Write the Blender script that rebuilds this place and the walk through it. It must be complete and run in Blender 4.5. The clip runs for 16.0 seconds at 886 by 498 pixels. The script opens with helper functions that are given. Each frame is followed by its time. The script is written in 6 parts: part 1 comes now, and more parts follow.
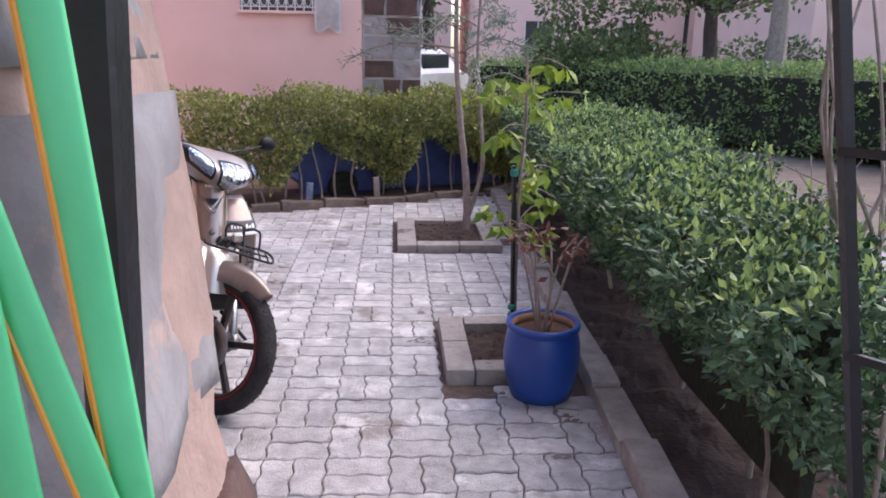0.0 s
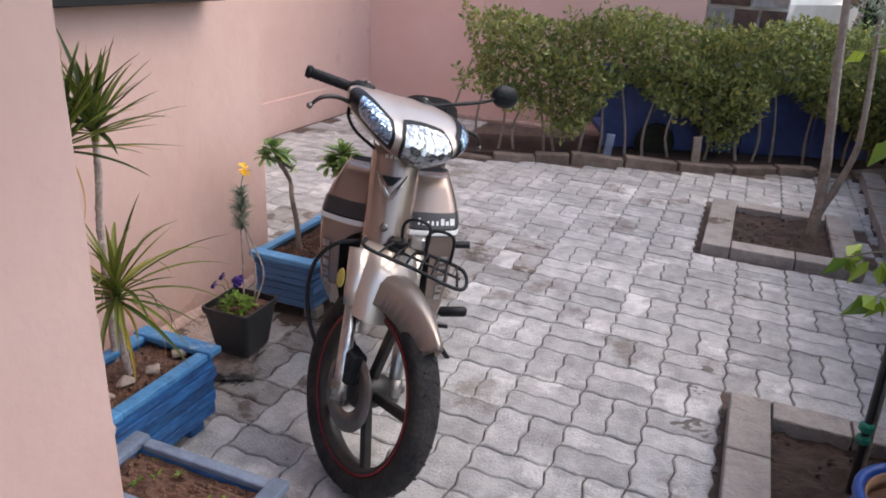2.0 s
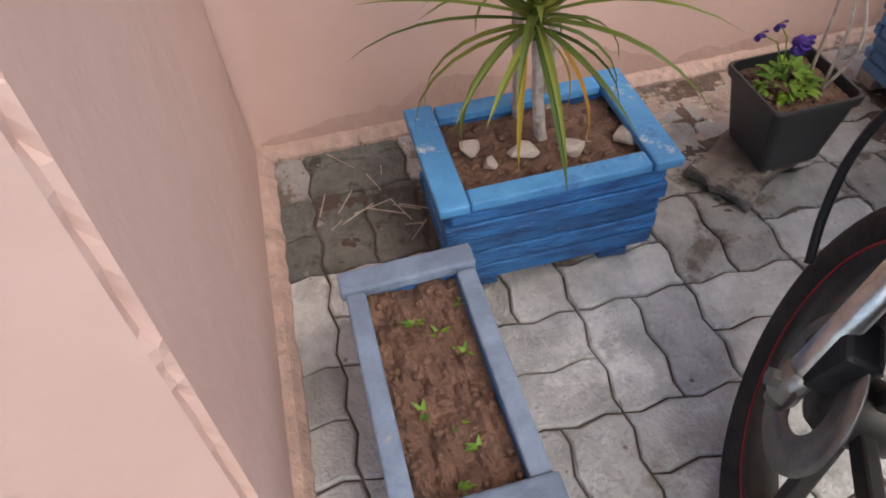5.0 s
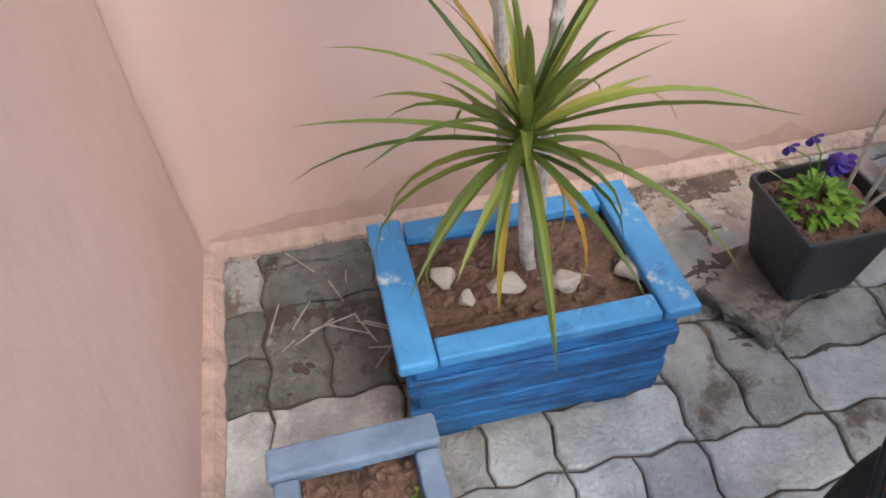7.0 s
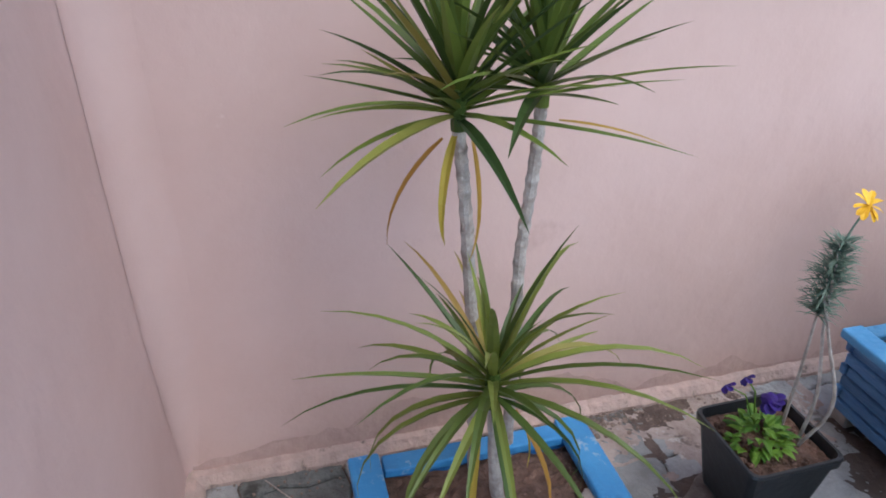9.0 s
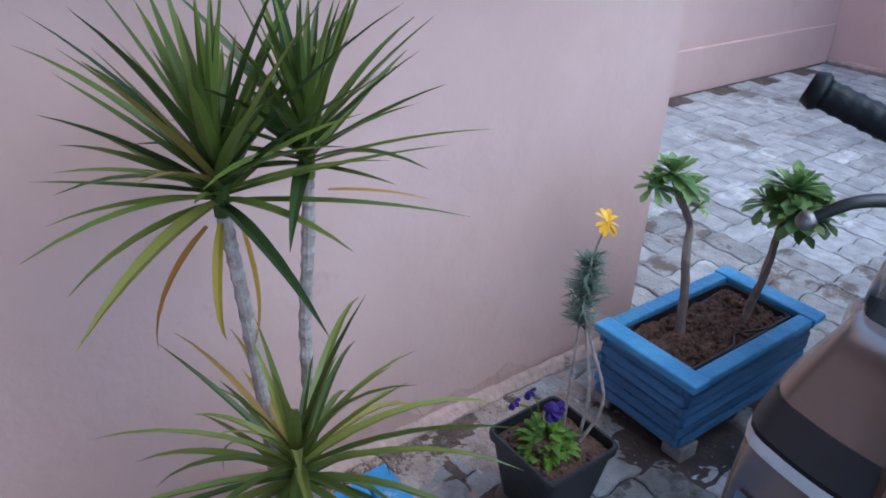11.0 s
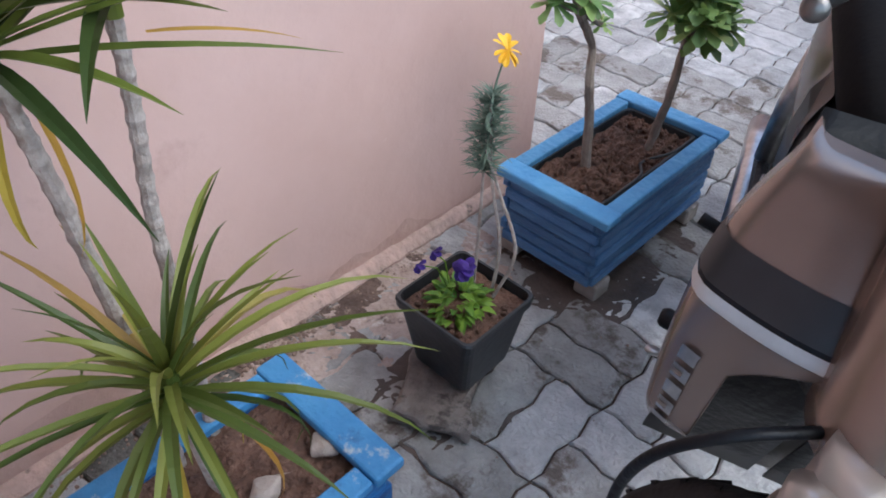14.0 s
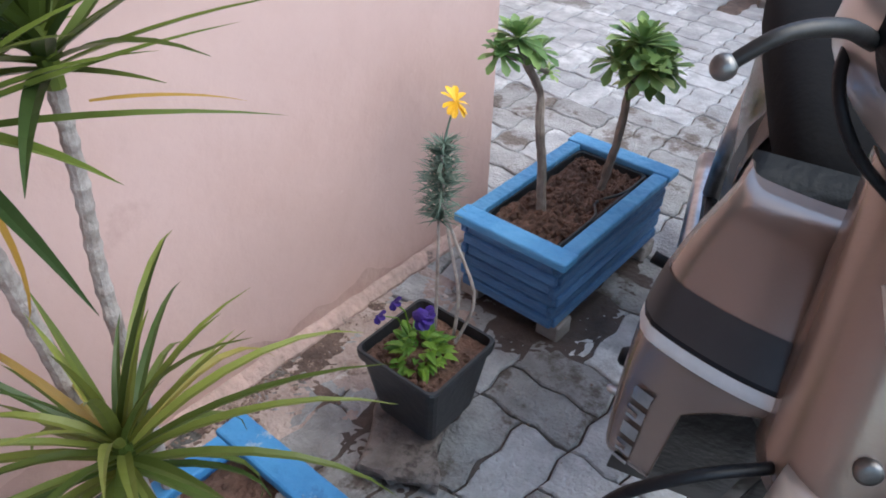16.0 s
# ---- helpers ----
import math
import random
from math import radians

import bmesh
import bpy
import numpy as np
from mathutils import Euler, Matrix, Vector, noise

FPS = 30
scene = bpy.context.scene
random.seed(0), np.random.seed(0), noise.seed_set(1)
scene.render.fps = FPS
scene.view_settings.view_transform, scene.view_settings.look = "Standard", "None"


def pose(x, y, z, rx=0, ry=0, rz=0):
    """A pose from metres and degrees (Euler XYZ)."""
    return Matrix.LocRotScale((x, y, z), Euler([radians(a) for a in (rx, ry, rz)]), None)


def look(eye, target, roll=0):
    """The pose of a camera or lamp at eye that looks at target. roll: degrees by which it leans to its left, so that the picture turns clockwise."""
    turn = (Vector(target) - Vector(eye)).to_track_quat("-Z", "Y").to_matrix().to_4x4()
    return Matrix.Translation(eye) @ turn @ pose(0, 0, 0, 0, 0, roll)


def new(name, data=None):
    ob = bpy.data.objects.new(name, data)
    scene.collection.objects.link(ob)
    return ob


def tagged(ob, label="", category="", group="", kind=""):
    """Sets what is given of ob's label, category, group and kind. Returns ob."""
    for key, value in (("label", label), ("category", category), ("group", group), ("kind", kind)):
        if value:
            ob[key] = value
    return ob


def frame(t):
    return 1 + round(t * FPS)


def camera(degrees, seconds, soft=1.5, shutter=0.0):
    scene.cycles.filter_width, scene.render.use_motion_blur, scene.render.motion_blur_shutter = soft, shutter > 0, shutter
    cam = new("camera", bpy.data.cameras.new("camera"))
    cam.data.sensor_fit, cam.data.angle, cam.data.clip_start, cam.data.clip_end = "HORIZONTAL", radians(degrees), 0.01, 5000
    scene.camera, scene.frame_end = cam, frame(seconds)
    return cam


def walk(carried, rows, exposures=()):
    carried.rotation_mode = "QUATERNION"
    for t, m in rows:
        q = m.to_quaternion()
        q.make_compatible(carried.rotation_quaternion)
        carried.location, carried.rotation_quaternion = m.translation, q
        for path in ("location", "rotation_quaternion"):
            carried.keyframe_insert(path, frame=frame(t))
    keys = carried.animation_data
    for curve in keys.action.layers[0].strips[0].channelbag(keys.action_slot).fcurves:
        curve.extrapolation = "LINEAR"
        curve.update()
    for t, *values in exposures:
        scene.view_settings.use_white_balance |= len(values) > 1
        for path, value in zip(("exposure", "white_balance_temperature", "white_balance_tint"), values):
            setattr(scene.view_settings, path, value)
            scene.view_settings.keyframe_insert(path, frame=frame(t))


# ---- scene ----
cam = camera(63.0, 16.0, soft=1.8)
PATH = [
    (0, (-0.164, 0.834, 1.422), (-0.03, 2.802, 0.879), 1.0),
    (0.5, (-0.04, 1.204, 1.403), (0.115, 3.161, 0.83), 3.5),
    (1, (-0.033, 1.535, 1.406), (-0.27, 3.478, 0.806), 1.4),
    (1.5, (-0.024, 1.805, 1.409), (-0.618, 3.633, 0.704), 1.2),
    (2, (-0.08, 2.089, 1.371), (-0.788, 3.851, 0.609), 3.0),
    (2.5, (-0.179, 2.341, 1.344), (-1.228, 3.884, 0.503), -0.8),
    (3, (-0.26, 2.586, 1.294), (-1.606, 3.707, 0.235), -0.4),
    (3.5, (-0.326, 2.74, 1.264), (-1.809, 3.582, 0.133), 0.2),
    (4, (-0.438, 2.863, 1.217), (-1.886, 3.426, -0.113), -2.6),
    (4.2, (-0.445, 2.901, 1.191), (-1.891, 3.363, -0.182), -3.8),
    (6.3, (-0.804, 3.096, 1.045), (-2.05, 3.244, -0.572), -5.5),
    (6.5, (-0.816, 3.105, 1.041), (-2.084, 3.271, -0.556), -5.2),
    (7, (-0.811, 3.115, 1.064), (-2.22, 3.381, -0.396), -2.8),
    (7.5, (-0.785, 3.119, 1.095), (-2.323, 3.422, -0.219), -2.5),
    (8, (-0.757, 3.119, 1.12), (-2.409, 3.484, -0.03), -1.6),
    (8.2, (-0.745, 3.118, 1.13), (-2.451, 3.474, 0.059), -1.9),
    (10.3, (-0.739, 3.052, 1.288), (-2.429, 3.656, 0.305), 3.7),
    (10.5, (-0.768, 3.066, 1.271), (-2.4, 3.806, 0.282), 4.2),
    (11, (-0.822, 3.087, 1.259), (-2.267, 4.146, 0.272), 1.9),
    (11.5, (-0.843, 3.081, 1.251), (-2.124, 4.299, 0.221), 3.3),
    (12, (-0.84, 3.076, 1.25), (-2.049, 4.365, 0.219), 3.6),
    (12.5, (-0.849, 3.09, 1.245), (-1.994, 4.419, 0.19), 3.7),
    (13, (-0.861, 3.114, 1.239), (-1.973, 4.449, 0.159), 2.8),
    (13.5, (-0.896, 3.133, 1.219), (-2.01, 4.387, 0.049), 2.2),
    (14, (-0.94, 3.191, 1.17), (-2.003, 4.325, -0.162), 1.8),
    (14.5, (-0.944, 3.209, 1.153), (-2.002, 4.363, -0.165), 1.2),
    (15, (-0.934, 3.201, 1.161), (-2.003, 4.382, -0.123), 1.1),
    (15.5, (-0.932, 3.201, 1.167), (-1.998, 4.384, -0.117), 0.8),
    (16, (-0.928, 3.203, 1.183), (-1.976, 4.453, -0.052), 1.2),
]
EXPOSURES = [(0.0, 1.66, 6700, 20), (1.0, 1.58, 6550, 13), (2.0, 1.28, 6900, 11), (3.0, 0.92, 7300, 12), (4.2, 1.14, 7400, 11), (6.3, 1.85, 6750, 1), (8.2, 1.62, 6200, 0),
             (10.5, 1.12, 4950, 0), (11.5, 1.12, 5200, 0), (12.5, 1.26, 5700, 1), (14.5, 1.47, 5900, 3), (16.0, 1.54, 5900, 1)]
walk(cam, [(t, look(eye, target, roll)) for t, eye, target, roll in PATH], EXPOSURES)

# ---- light ----
world = bpy.data.worlds.new("sky")
scene.world = world
world.use_nodes = True
wn = world.node_tree.nodes
sky = wn.new("ShaderNodeTexSky")
sky.sky_type = "NISHITA"
sky.sun_disc = False
sky.sun_elevation, sky.sun_rotation = radians(54), radians(65)
sky.dust_density = 2.0
world.node_tree.links.new(sky.outputs[0], wn["Background"].inputs[0])
wn["Background"].inputs[1].default_value = 0.15
sun_data = bpy.data.lights.new("sun", "SUN")
sun_data.energy, sun_data.angle, sun_data.color = 0.6, radians(60), (1.0, 0.96, 0.90)
sun = new("sun", sun_data)
sun.matrix_world = look((0, 0, 0), (-math.sin(radians(65)), -math.cos(radians(65)), -math.tan(radians(54))))


# ---- materials ----
def mat(name, a, b=None, scale=8.0, rough=0.8, metal=0.0, bump=0.2, bscale=60.0, rand=0.0, spots=None, spot_at=0.62,
        spot_scale=5.0, coat=0.0, rough2=None, stains=None, stain_at=0.6, stain_scale=1.6, stretch=None):
    """Two-tone procedural surface: noise between a and b, fine bump, optional blotches and random lightness."""
    m = bpy.data.materials.new(name)
    m.use_nodes = True
    t = m.node_tree
    n, l = t.nodes, t.links
    bs = n["Principled BSDF"]
    co = n.new("ShaderNodeTexCoord")
    nz = n.new("ShaderNodeTexNoise")
    nz.inputs["Scale"].default_value, nz.inputs["Detail"].default_value = scale, 6
    nz.inputs["Roughness"].default_value = 0.65
    src = co.outputs["Object"]
    if rand:
        oi, ge = n.new("ShaderNodeObjectInfo"), n.new("ShaderNodeNewGeometry")
        ad = n.new("ShaderNodeMath")
        l.new(oi.outputs["Random"], ad.inputs[0])
        l.new(ge.outputs["Random Per Island"], ad.inputs[1])
        fr = n.new("ShaderNodeMath")
        fr.operation = "FRACT"
        l.new(ad.outputs[0], fr.inputs[0])
        rnd = fr.outputs[0]
        src = ge.outputs["Position"]
    if stretch:
        mp = n.new("ShaderNodeMapping")
        mp.inputs["Scale"].default_value = stretch
        l.new(src, mp.inputs["Vector"])
        src = mp.outputs[0]
    l.new(src, nz.inputs["Vector"])
    rp = n.new("ShaderNodeValToRGB")
    b = b or tuple(c * 0.75 for c in a)
    rp.color_ramp.elements[0].position, rp.color_ramp.elements[1].position = 0.35, 0.65
    rp.color_ramp.elements[0].color, rp.color_ramp.elements[1].color = (*b, 1), (*a, 1)
    l.new(nz.outputs[0], rp.inputs[0])
    col = rp.outputs[0]
    for tone, at, sc in ((stains, stain_at, stain_scale), (spots, spot_at, spot_scale)):
        if not tone:
            continue
        n2 = n.new("ShaderNodeTexNoise")
        n2.inputs["Scale"].default_value, n2.inputs["Detail"].default_value = sc, 8
        n2.inputs["Roughness"].default_value = 0.7
        l.new(src, n2.inputs["Vector"])
        r2 = n.new("ShaderNodeValToRGB")
        r2.color_ramp.elements[0].position, r2.color_ramp.elements[1].position = at, at + 0.07
        l.new(n2.outputs[0], r2.inputs[0])
        mx = n.new("ShaderNodeMix")
        mx.data_type = "RGBA"
        mx.inputs[7].default_value = (*tone, 1)
        l.new(r2.outputs[0], mx.inputs[0])
        l.new(col, mx.inputs[6])
        col = mx.outputs[2]
    if rand:
        mr = n.new("ShaderNodeMapRange")
        mr.inputs[3].default_value, mr.inputs[4].default_value = 1 - rand, 1 + rand
        l.new(rnd, mr.inputs[0])
        hs = n.new("ShaderNodeHueSaturation")
        l.new(mr.outputs[0], hs.inputs["Value"])
        l.new(col, hs.inputs["Color"])
        col = hs.outputs[0]
    l.new(col, bs.inputs["Base Color"])
    bs.inputs["Roughness"].default_value, bs.inputs["Metallic"].default_value = rough, metal
    if rough2 is not None:
        mr2 = n.new("ShaderNodeMapRange")
        mr2.inputs[3].default_value, mr2.inputs[4].default_value = rough, rough2
        l.new(nz.outputs[0], mr2.inputs[0])
        l.new(mr2.outputs[0], bs.inputs["Roughness"])
    bs.inputs["Coat Weight"].default_value = coat
    if bump:
        n3 = n.new("ShaderNodeTexNoise")
        n3.inputs["Scale"].default_value, n3.inputs["Detail"].default_value = bscale, 5
        l.new(src, n3.inputs["Vector"])
        bp = n.new("ShaderNodeBump")
        bp.inputs["Strength"].default_value, bp.inputs["Distance"].default_value = bump, 0.01
        l.new(n3.outputs[0], bp.inputs["Height"])
        l.new(bp.outputs[0], bs.inputs["Normal"])
    return m


def leaf_mat(name, a, b, rough=0.45, trans=0.25, tip=None):
    """Leaf surface whose tone differs from leaf to leaf."""
    m = bpy.data.materials.new(name)
    m.use_nodes = True
    n, l = m.node_tree.nodes, m.node_tree.links
    bs = n["Principled BSDF"]
    ge = n.new("ShaderNodeNewGeometry")
    rp = n.new("ShaderNodeValToRGB")
    rp.color_ramp.elements[0].color, rp.color_ramp.elements[1].color = (*b, 1), (*a, 1)
    if tip:
        e = rp.color_ramp.elements.new(0.93)
        e.color = (*a, 1)
        rp.color_ramp.elements[2].color = (*tip, 1)
    oi, ad, fr = n.new("ShaderNodeObjectInfo"), n.new("ShaderNodeMath"), n.new("ShaderNodeMath")
    fr.operation = "FRACT"
    l.new(ge.outputs["Random Per Island"], ad.inputs[0])
    l.new(oi.outputs["Random"], ad.inputs[1])
    l.new(ad.outputs[0], fr.inputs[0])
    l.new(fr.outputs[0], rp.inputs[0])
    l.new(rp.outputs[0], bs.inputs["Base Color"])
    bs.inputs["Roughness"].default_value = rough
    bs.inputs["Specular IOR Level"].default_value = 0.35
    tr = n.new("ShaderNodeBsdfTranslucent")
    l.new(rp.outputs[0], tr.inputs[0])
    ms = n.new("ShaderNodeMixShader")
    ms.inputs[0].default_value = trans
    l.new(bs.outputs[0], ms.inputs[1])
    l.new(tr.outputs[0], ms.inputs[2])
    l.new(ms.outputs[0], n["Material Output"].inputs[0])
    return m


PINK = mat("pink_plaster", (0.60, 0.42, 0.375), (0.545, 0.37, 0.325), 2.2, 0.88, bump=0.4, bscale=16, spots=(0.64, 0.48, 0.43), spot_at=0.68, spot_scale=7, stains=(0.50, 0.335, 0.295), stain_at=0.60, stain_scale=1.1)
PINK_TRIM = mat("pink_skirting", (0.52, 0.365, 0.32), (0.37, 0.27, 0.235), 18, 0.9, bump=0.9, bscale=50, spots=(0.20, 0.15, 0.13), spot_at=0.60, spot_scale=20)
DAMP = mat("damp_plaster", (0.46, 0.31, 0.27), (0.52, 0.36, 0.315), 12, 0.8, bump=0.5, bscale=40)
# Lighter than PINK: makes up in colour for light missing on far walls.
FAR_PINK_LIT = mat("far_pink_lit_plaster", (0.80, 0.55, 0.49), (0.75, 0.50, 0.44), 1.5, 0.9, bump=0.2, bscale=20)
STONE = mat("rough_stone", (0.34, 0.33, 0.33), (0.24, 0.22, 0.22), 7, 0.8, bump=1.0, bscale=14, spots=(0.46, 0.33, 0.28), spot_at=0.55, spot_scale=4)
MORTAR = mat("pillar_mortar", (0.44, 0.31, 0.26), (0.34, 0.24, 0.20), 9, 0.9, bump=1.0, bscale=20)
BROWN_STONE = mat("brown_stone", (0.12, 0.065, 0.05), (0.07, 0.045, 0.04), 9, 0.75, bump=0.9, bscale=18)
PAVER = mat("paver", (0.47, 0.465, 0.47), (0.29, 0.285, 0.288), 12, 0.6, bump=0.7, bscale=110, rand=0.18, spots=(0.56, 0.555, 0.55), spot_at=0.55, spot_scale=3.6, rough2=0.85, stains=(0.22, 0.20, 0.185), stain_at=0.57, stain_scale=2.0)
JOINT = mat("joint_sand", (0.15, 0.105, 0.085), (0.07, 0.052, 0.045), 14, 0.95, bump=0.8, bscale=80)
KERB = mat("kerb_concrete", (0.36, 0.33, 0.31), (0.24, 0.21, 0.20), 10, 0.85, bump=0.8, bscale=70, rand=0.12, spots=(0.13, 0.09, 0.075), spot_at=0.60, spot_scale=5)
SOIL = mat("soil", (0.17, 0.09, 0.062), (0.085, 0.045, 0.032), 26, 0.95, bump=1.0, bscale=110, spots=(0.23, 0.135, 0.10), spot_at=0.6, spot_scale=60)
BED_SOIL = mat("bed_soil", (0.065, 0.038, 0.03), (0.032, 0.02, 0.017), 9, 0.95, bump=1.0, bscale=50)
GROUND = mat("ground_earth", (0.17, 0.13, 0.105), (0.11, 0.085, 0.07), 3, 0.95, bump=0.8, bscale=30)
PATH_GREY = mat("path_concrete", (0.33, 0.31, 0.31), (0.26, 0.245, 0.24), 5, 0.9, bump=0.4, bscale=40)
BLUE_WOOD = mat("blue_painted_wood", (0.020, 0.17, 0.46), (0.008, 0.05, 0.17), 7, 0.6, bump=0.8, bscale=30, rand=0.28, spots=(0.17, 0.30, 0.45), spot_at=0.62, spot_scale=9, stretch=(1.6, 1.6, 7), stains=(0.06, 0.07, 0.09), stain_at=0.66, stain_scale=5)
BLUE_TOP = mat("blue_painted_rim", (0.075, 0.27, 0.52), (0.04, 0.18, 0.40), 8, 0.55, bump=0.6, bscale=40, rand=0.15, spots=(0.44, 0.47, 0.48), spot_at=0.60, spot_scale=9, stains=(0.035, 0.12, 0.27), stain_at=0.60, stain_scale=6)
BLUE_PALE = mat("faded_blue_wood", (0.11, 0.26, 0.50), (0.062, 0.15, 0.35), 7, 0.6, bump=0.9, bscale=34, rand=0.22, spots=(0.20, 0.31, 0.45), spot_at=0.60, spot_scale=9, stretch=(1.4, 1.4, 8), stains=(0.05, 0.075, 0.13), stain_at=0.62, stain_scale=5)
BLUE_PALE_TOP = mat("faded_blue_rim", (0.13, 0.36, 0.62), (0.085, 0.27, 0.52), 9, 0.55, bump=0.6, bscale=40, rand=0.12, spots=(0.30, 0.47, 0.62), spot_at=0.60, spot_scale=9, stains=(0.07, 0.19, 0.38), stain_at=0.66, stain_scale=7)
GREY_BLUE = mat("worn_grey_blue_wood", (0.17, 0.22, 0.31), (0.10, 0.13, 0.19), 11, 0.7, bump=0.7, bscale=40, rand=0.15, spots=(0.26, 0.24, 0.22), spot_at=0.62, spot_scale=15)
BLACK_PLASTIC = mat("black_plastic", (0.028, 0.030, 0.034), (0.018, 0.02, 0.022), 12, 0.42, bump=0.1, spots=(0.07, 0.065, 0.06), spot_at=0.66, spot_scale=10)
BLUE_PLASTIC = mat("blue_glazed_pot", (0.010, 0.060, 0.30), (0.007, 0.042, 0.22), 5, 0.38, bump=0.15, bscale=30, spots=(0.05, 0.11, 0.26), spot_at=0.70, spot_scale=16)
CLAY = mat("clay_rim", (0.34, 0.20, 0.12), (0.24, 0.14, 0.09), 20, 0.9)
PEBBLE = mat("pebble", (0.50, 0.42, 0.37), (0.38, 0.31, 0.27), 16, 0.85, bump=0.7, bscale=60, rand=0.2)
BARK = mat("bark", (0.30, 0.25, 0.21), (0.20, 0.16, 0.135), 16, 0.9, bump=0.8, bscale=40)
PALE_BARK = mat("pale_ringed_bark", (0.52, 0.46, 0.42), (0.31, 0.25, 0.22), 40, 0.9, bump=0.9, bscale=60)
DARK_BARK = mat("dark_bark", (0.075, 0.055, 0.045), (0.045, 0.033, 0.028), 10, 0.9, bump=0.9, bscale=20)
HEDGE = leaf_mat("hedge_leaf", (0.10, 0.18, 0.085), (0.022, 0.05, 0.028), 0.36, 0.16, tip=(0.17, 0.25, 0.10))
# Young tip growth, with light from above put into its pale colour.
YOUNG_LIT = leaf_mat("young_lit_hedge_leaf", (0.38, 0.48, 0.15), (0.17, 0.28, 0.10), 0.4, 0.3)
# Leaf colours of the farther hedges are lightened to offset dim light there.
HEDGE_FAR_LIT = leaf_mat("far_hedge_lit_leaf", (0.24, 0.34, 0.12), (0.09, 0.15, 0.06), 0.4, 0.25, tip=(0.34, 0.42, 0.14))
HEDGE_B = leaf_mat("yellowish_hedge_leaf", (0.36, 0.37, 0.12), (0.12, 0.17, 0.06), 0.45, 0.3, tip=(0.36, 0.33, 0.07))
FAR_LEAF = leaf_mat("far_leaf", (0.17, 0.23, 0.09), (0.055, 0.085, 0.04), 0.6, 0.25)
OLIVE = leaf_mat("grey_green_leaf", (0.26, 0.31, 0.24), (0.10, 0.13, 0.095), 0.5, 0.25)
# Near-black for the hedge cores, where it stands in for shade, and for wheels.
HEDGE_CORE = mat("near_black", (0.020, 0.024, 0.012), (0.012, 0.012, 0.008), 20, 0.95, bump=0.8, bscale=40)
DRAC = leaf_mat("dracaena_leaf", (0.25, 0.27, 0.055), (0.05, 0.085, 0.018), 0.4, 0.28, tip=(0.42, 0.27, 0.08))
DRAC_TOP = leaf_mat("dark_dracaena_leaf", (0.18, 0.22, 0.04), (0.028, 0.052, 0.016), 0.38, 0.2, tip=(0.30, 0.20, 0.06))
DRY_LEAF = leaf_mat("yellow_dry_leaf", (0.45, 0.36, 0.05), (0.40, 0.20, 0.04), 0.6, 0.3)
AEON = leaf_mat("aeonium_leaf", (0.30, 0.42, 0.14), (0.10, 0.19, 0.06), 0.4, 0.25, tip=(0.46, 0.52, 0.22))
LIME_LEAF = leaf_mat("lime_leaf", (0.30, 0.40, 0.05), (0.11, 0.20, 0.035), 0.42, 0.35)
RED_LEAF = leaf_mat("dark_red_leaf", (0.17, 0.065, 0.05), (0.08, 0.035, 0.03), 0.5, 0.25)
SILVER_LEAF = leaf_mat("silver_green_leaf", (0.26, 0.33, 0.26), (0.10, 0.15, 0.115), 0.7, 0.2)
BRIGHT_LEAF = leaf_mat("bright_green_leaf", (0.22, 0.36, 0.045), (0.07, 0.16, 0.025), 0.45, 0.3)
PURPLE = mat("purple_petal", (0.045, 0.012, 0.22), (0.022, 0.006, 0.11), 40, 0.7, bump=0.2)
YELLOW = mat("yellow_petal", (0.80, 0.48, 0.015), (0.70, 0.36, 0.01), 30, 0.6, bump=0.1)
BLACK_IRON = mat("black_painted_iron", (0.014, 0.015, 0.018), (0.009, 0.009, 0.011), 20, 0.42, bump=0.15)


# ---- mesh helpers ----
def finish(bm, mt, smooth=False):
    me = bpy.data.meshes.new("m")
    bm.to_mesh(me)
    bm.free()
    if smooth:
        me.shade_smooth()
    me.materials.append(mt)
    return me


def part(name, bm, mt, parent=None, label="", smooth=False):
    ob = new(name, finish(bm, mt, smooth) if isinstance(bm, bmesh.types.BMesh) else bm)
    ob.parent = parent
    return tagged(ob, label)


def thing(name, label, category, m=None, group="", kind=""):
    ob = new(name)
    ob.empty_display_size = 0.05
    if m is not None:
        ob.matrix_world = m
    return tagged(ob, label, category, group, kind)


def solid(name, bm, mt, label, category="", kind="", smooth=False, group=""):
    return tagged(new(name, finish(bm, mt, smooth)), label, category, group, kind)


def box(x0, x1, y0, y1, z0, z1, bevel=0.0, seg=1, bm=None, m=None):
    bm = bm or bmesh.new()
    r = bmesh.ops.create_cube(bm, size=1)
    vs = r["verts"]
    for v in vs:
        v.co = Vector(((x0 + x1) / 2 + v.co.x * (x1 - x0), (y0 + y1) / 2 + v.co.y * (y1 - y0), (z0 + z1) / 2 + v.co.z * (z1 - z0)))
        if m is not None:
            v.co = m @ v.co
    if bevel:
        es = list({e for v in vs for e in v.link_edges})
        bmesh.ops.bevel(bm, geom=es, offset=bevel, segments=seg, affect="EDGES", profile=0.5)
    return bm


def lathe(profile, steps=24, bm=None, m=None, close=False):
    """Turn (r, z) pairs about z."""
    bm = bm or bmesh.new()
    rings = []
    for r, z in profile:
        ring = []
        for i in range(steps):
            a = 2 * math.pi * i / steps
            co = Vector((r * math.cos(a), r * math.sin(a), z))
            ring.append(bm.verts.new(m @ co if m is not None else co))
        rings.append(ring)
    pairs = list(zip(rings, rings[1:]))
    if close:
        pairs.append((rings[-1], rings[0]))
    for p, q in pairs:
        for i in range(steps):
            j = (i + 1) % steps
            bm.faces.new((p[i], p[j], q[j], q[i]))
    if not close:
        for ring in (rings[0][::-1], rings[-1]):
            bm.faces.new(ring)
    return bm


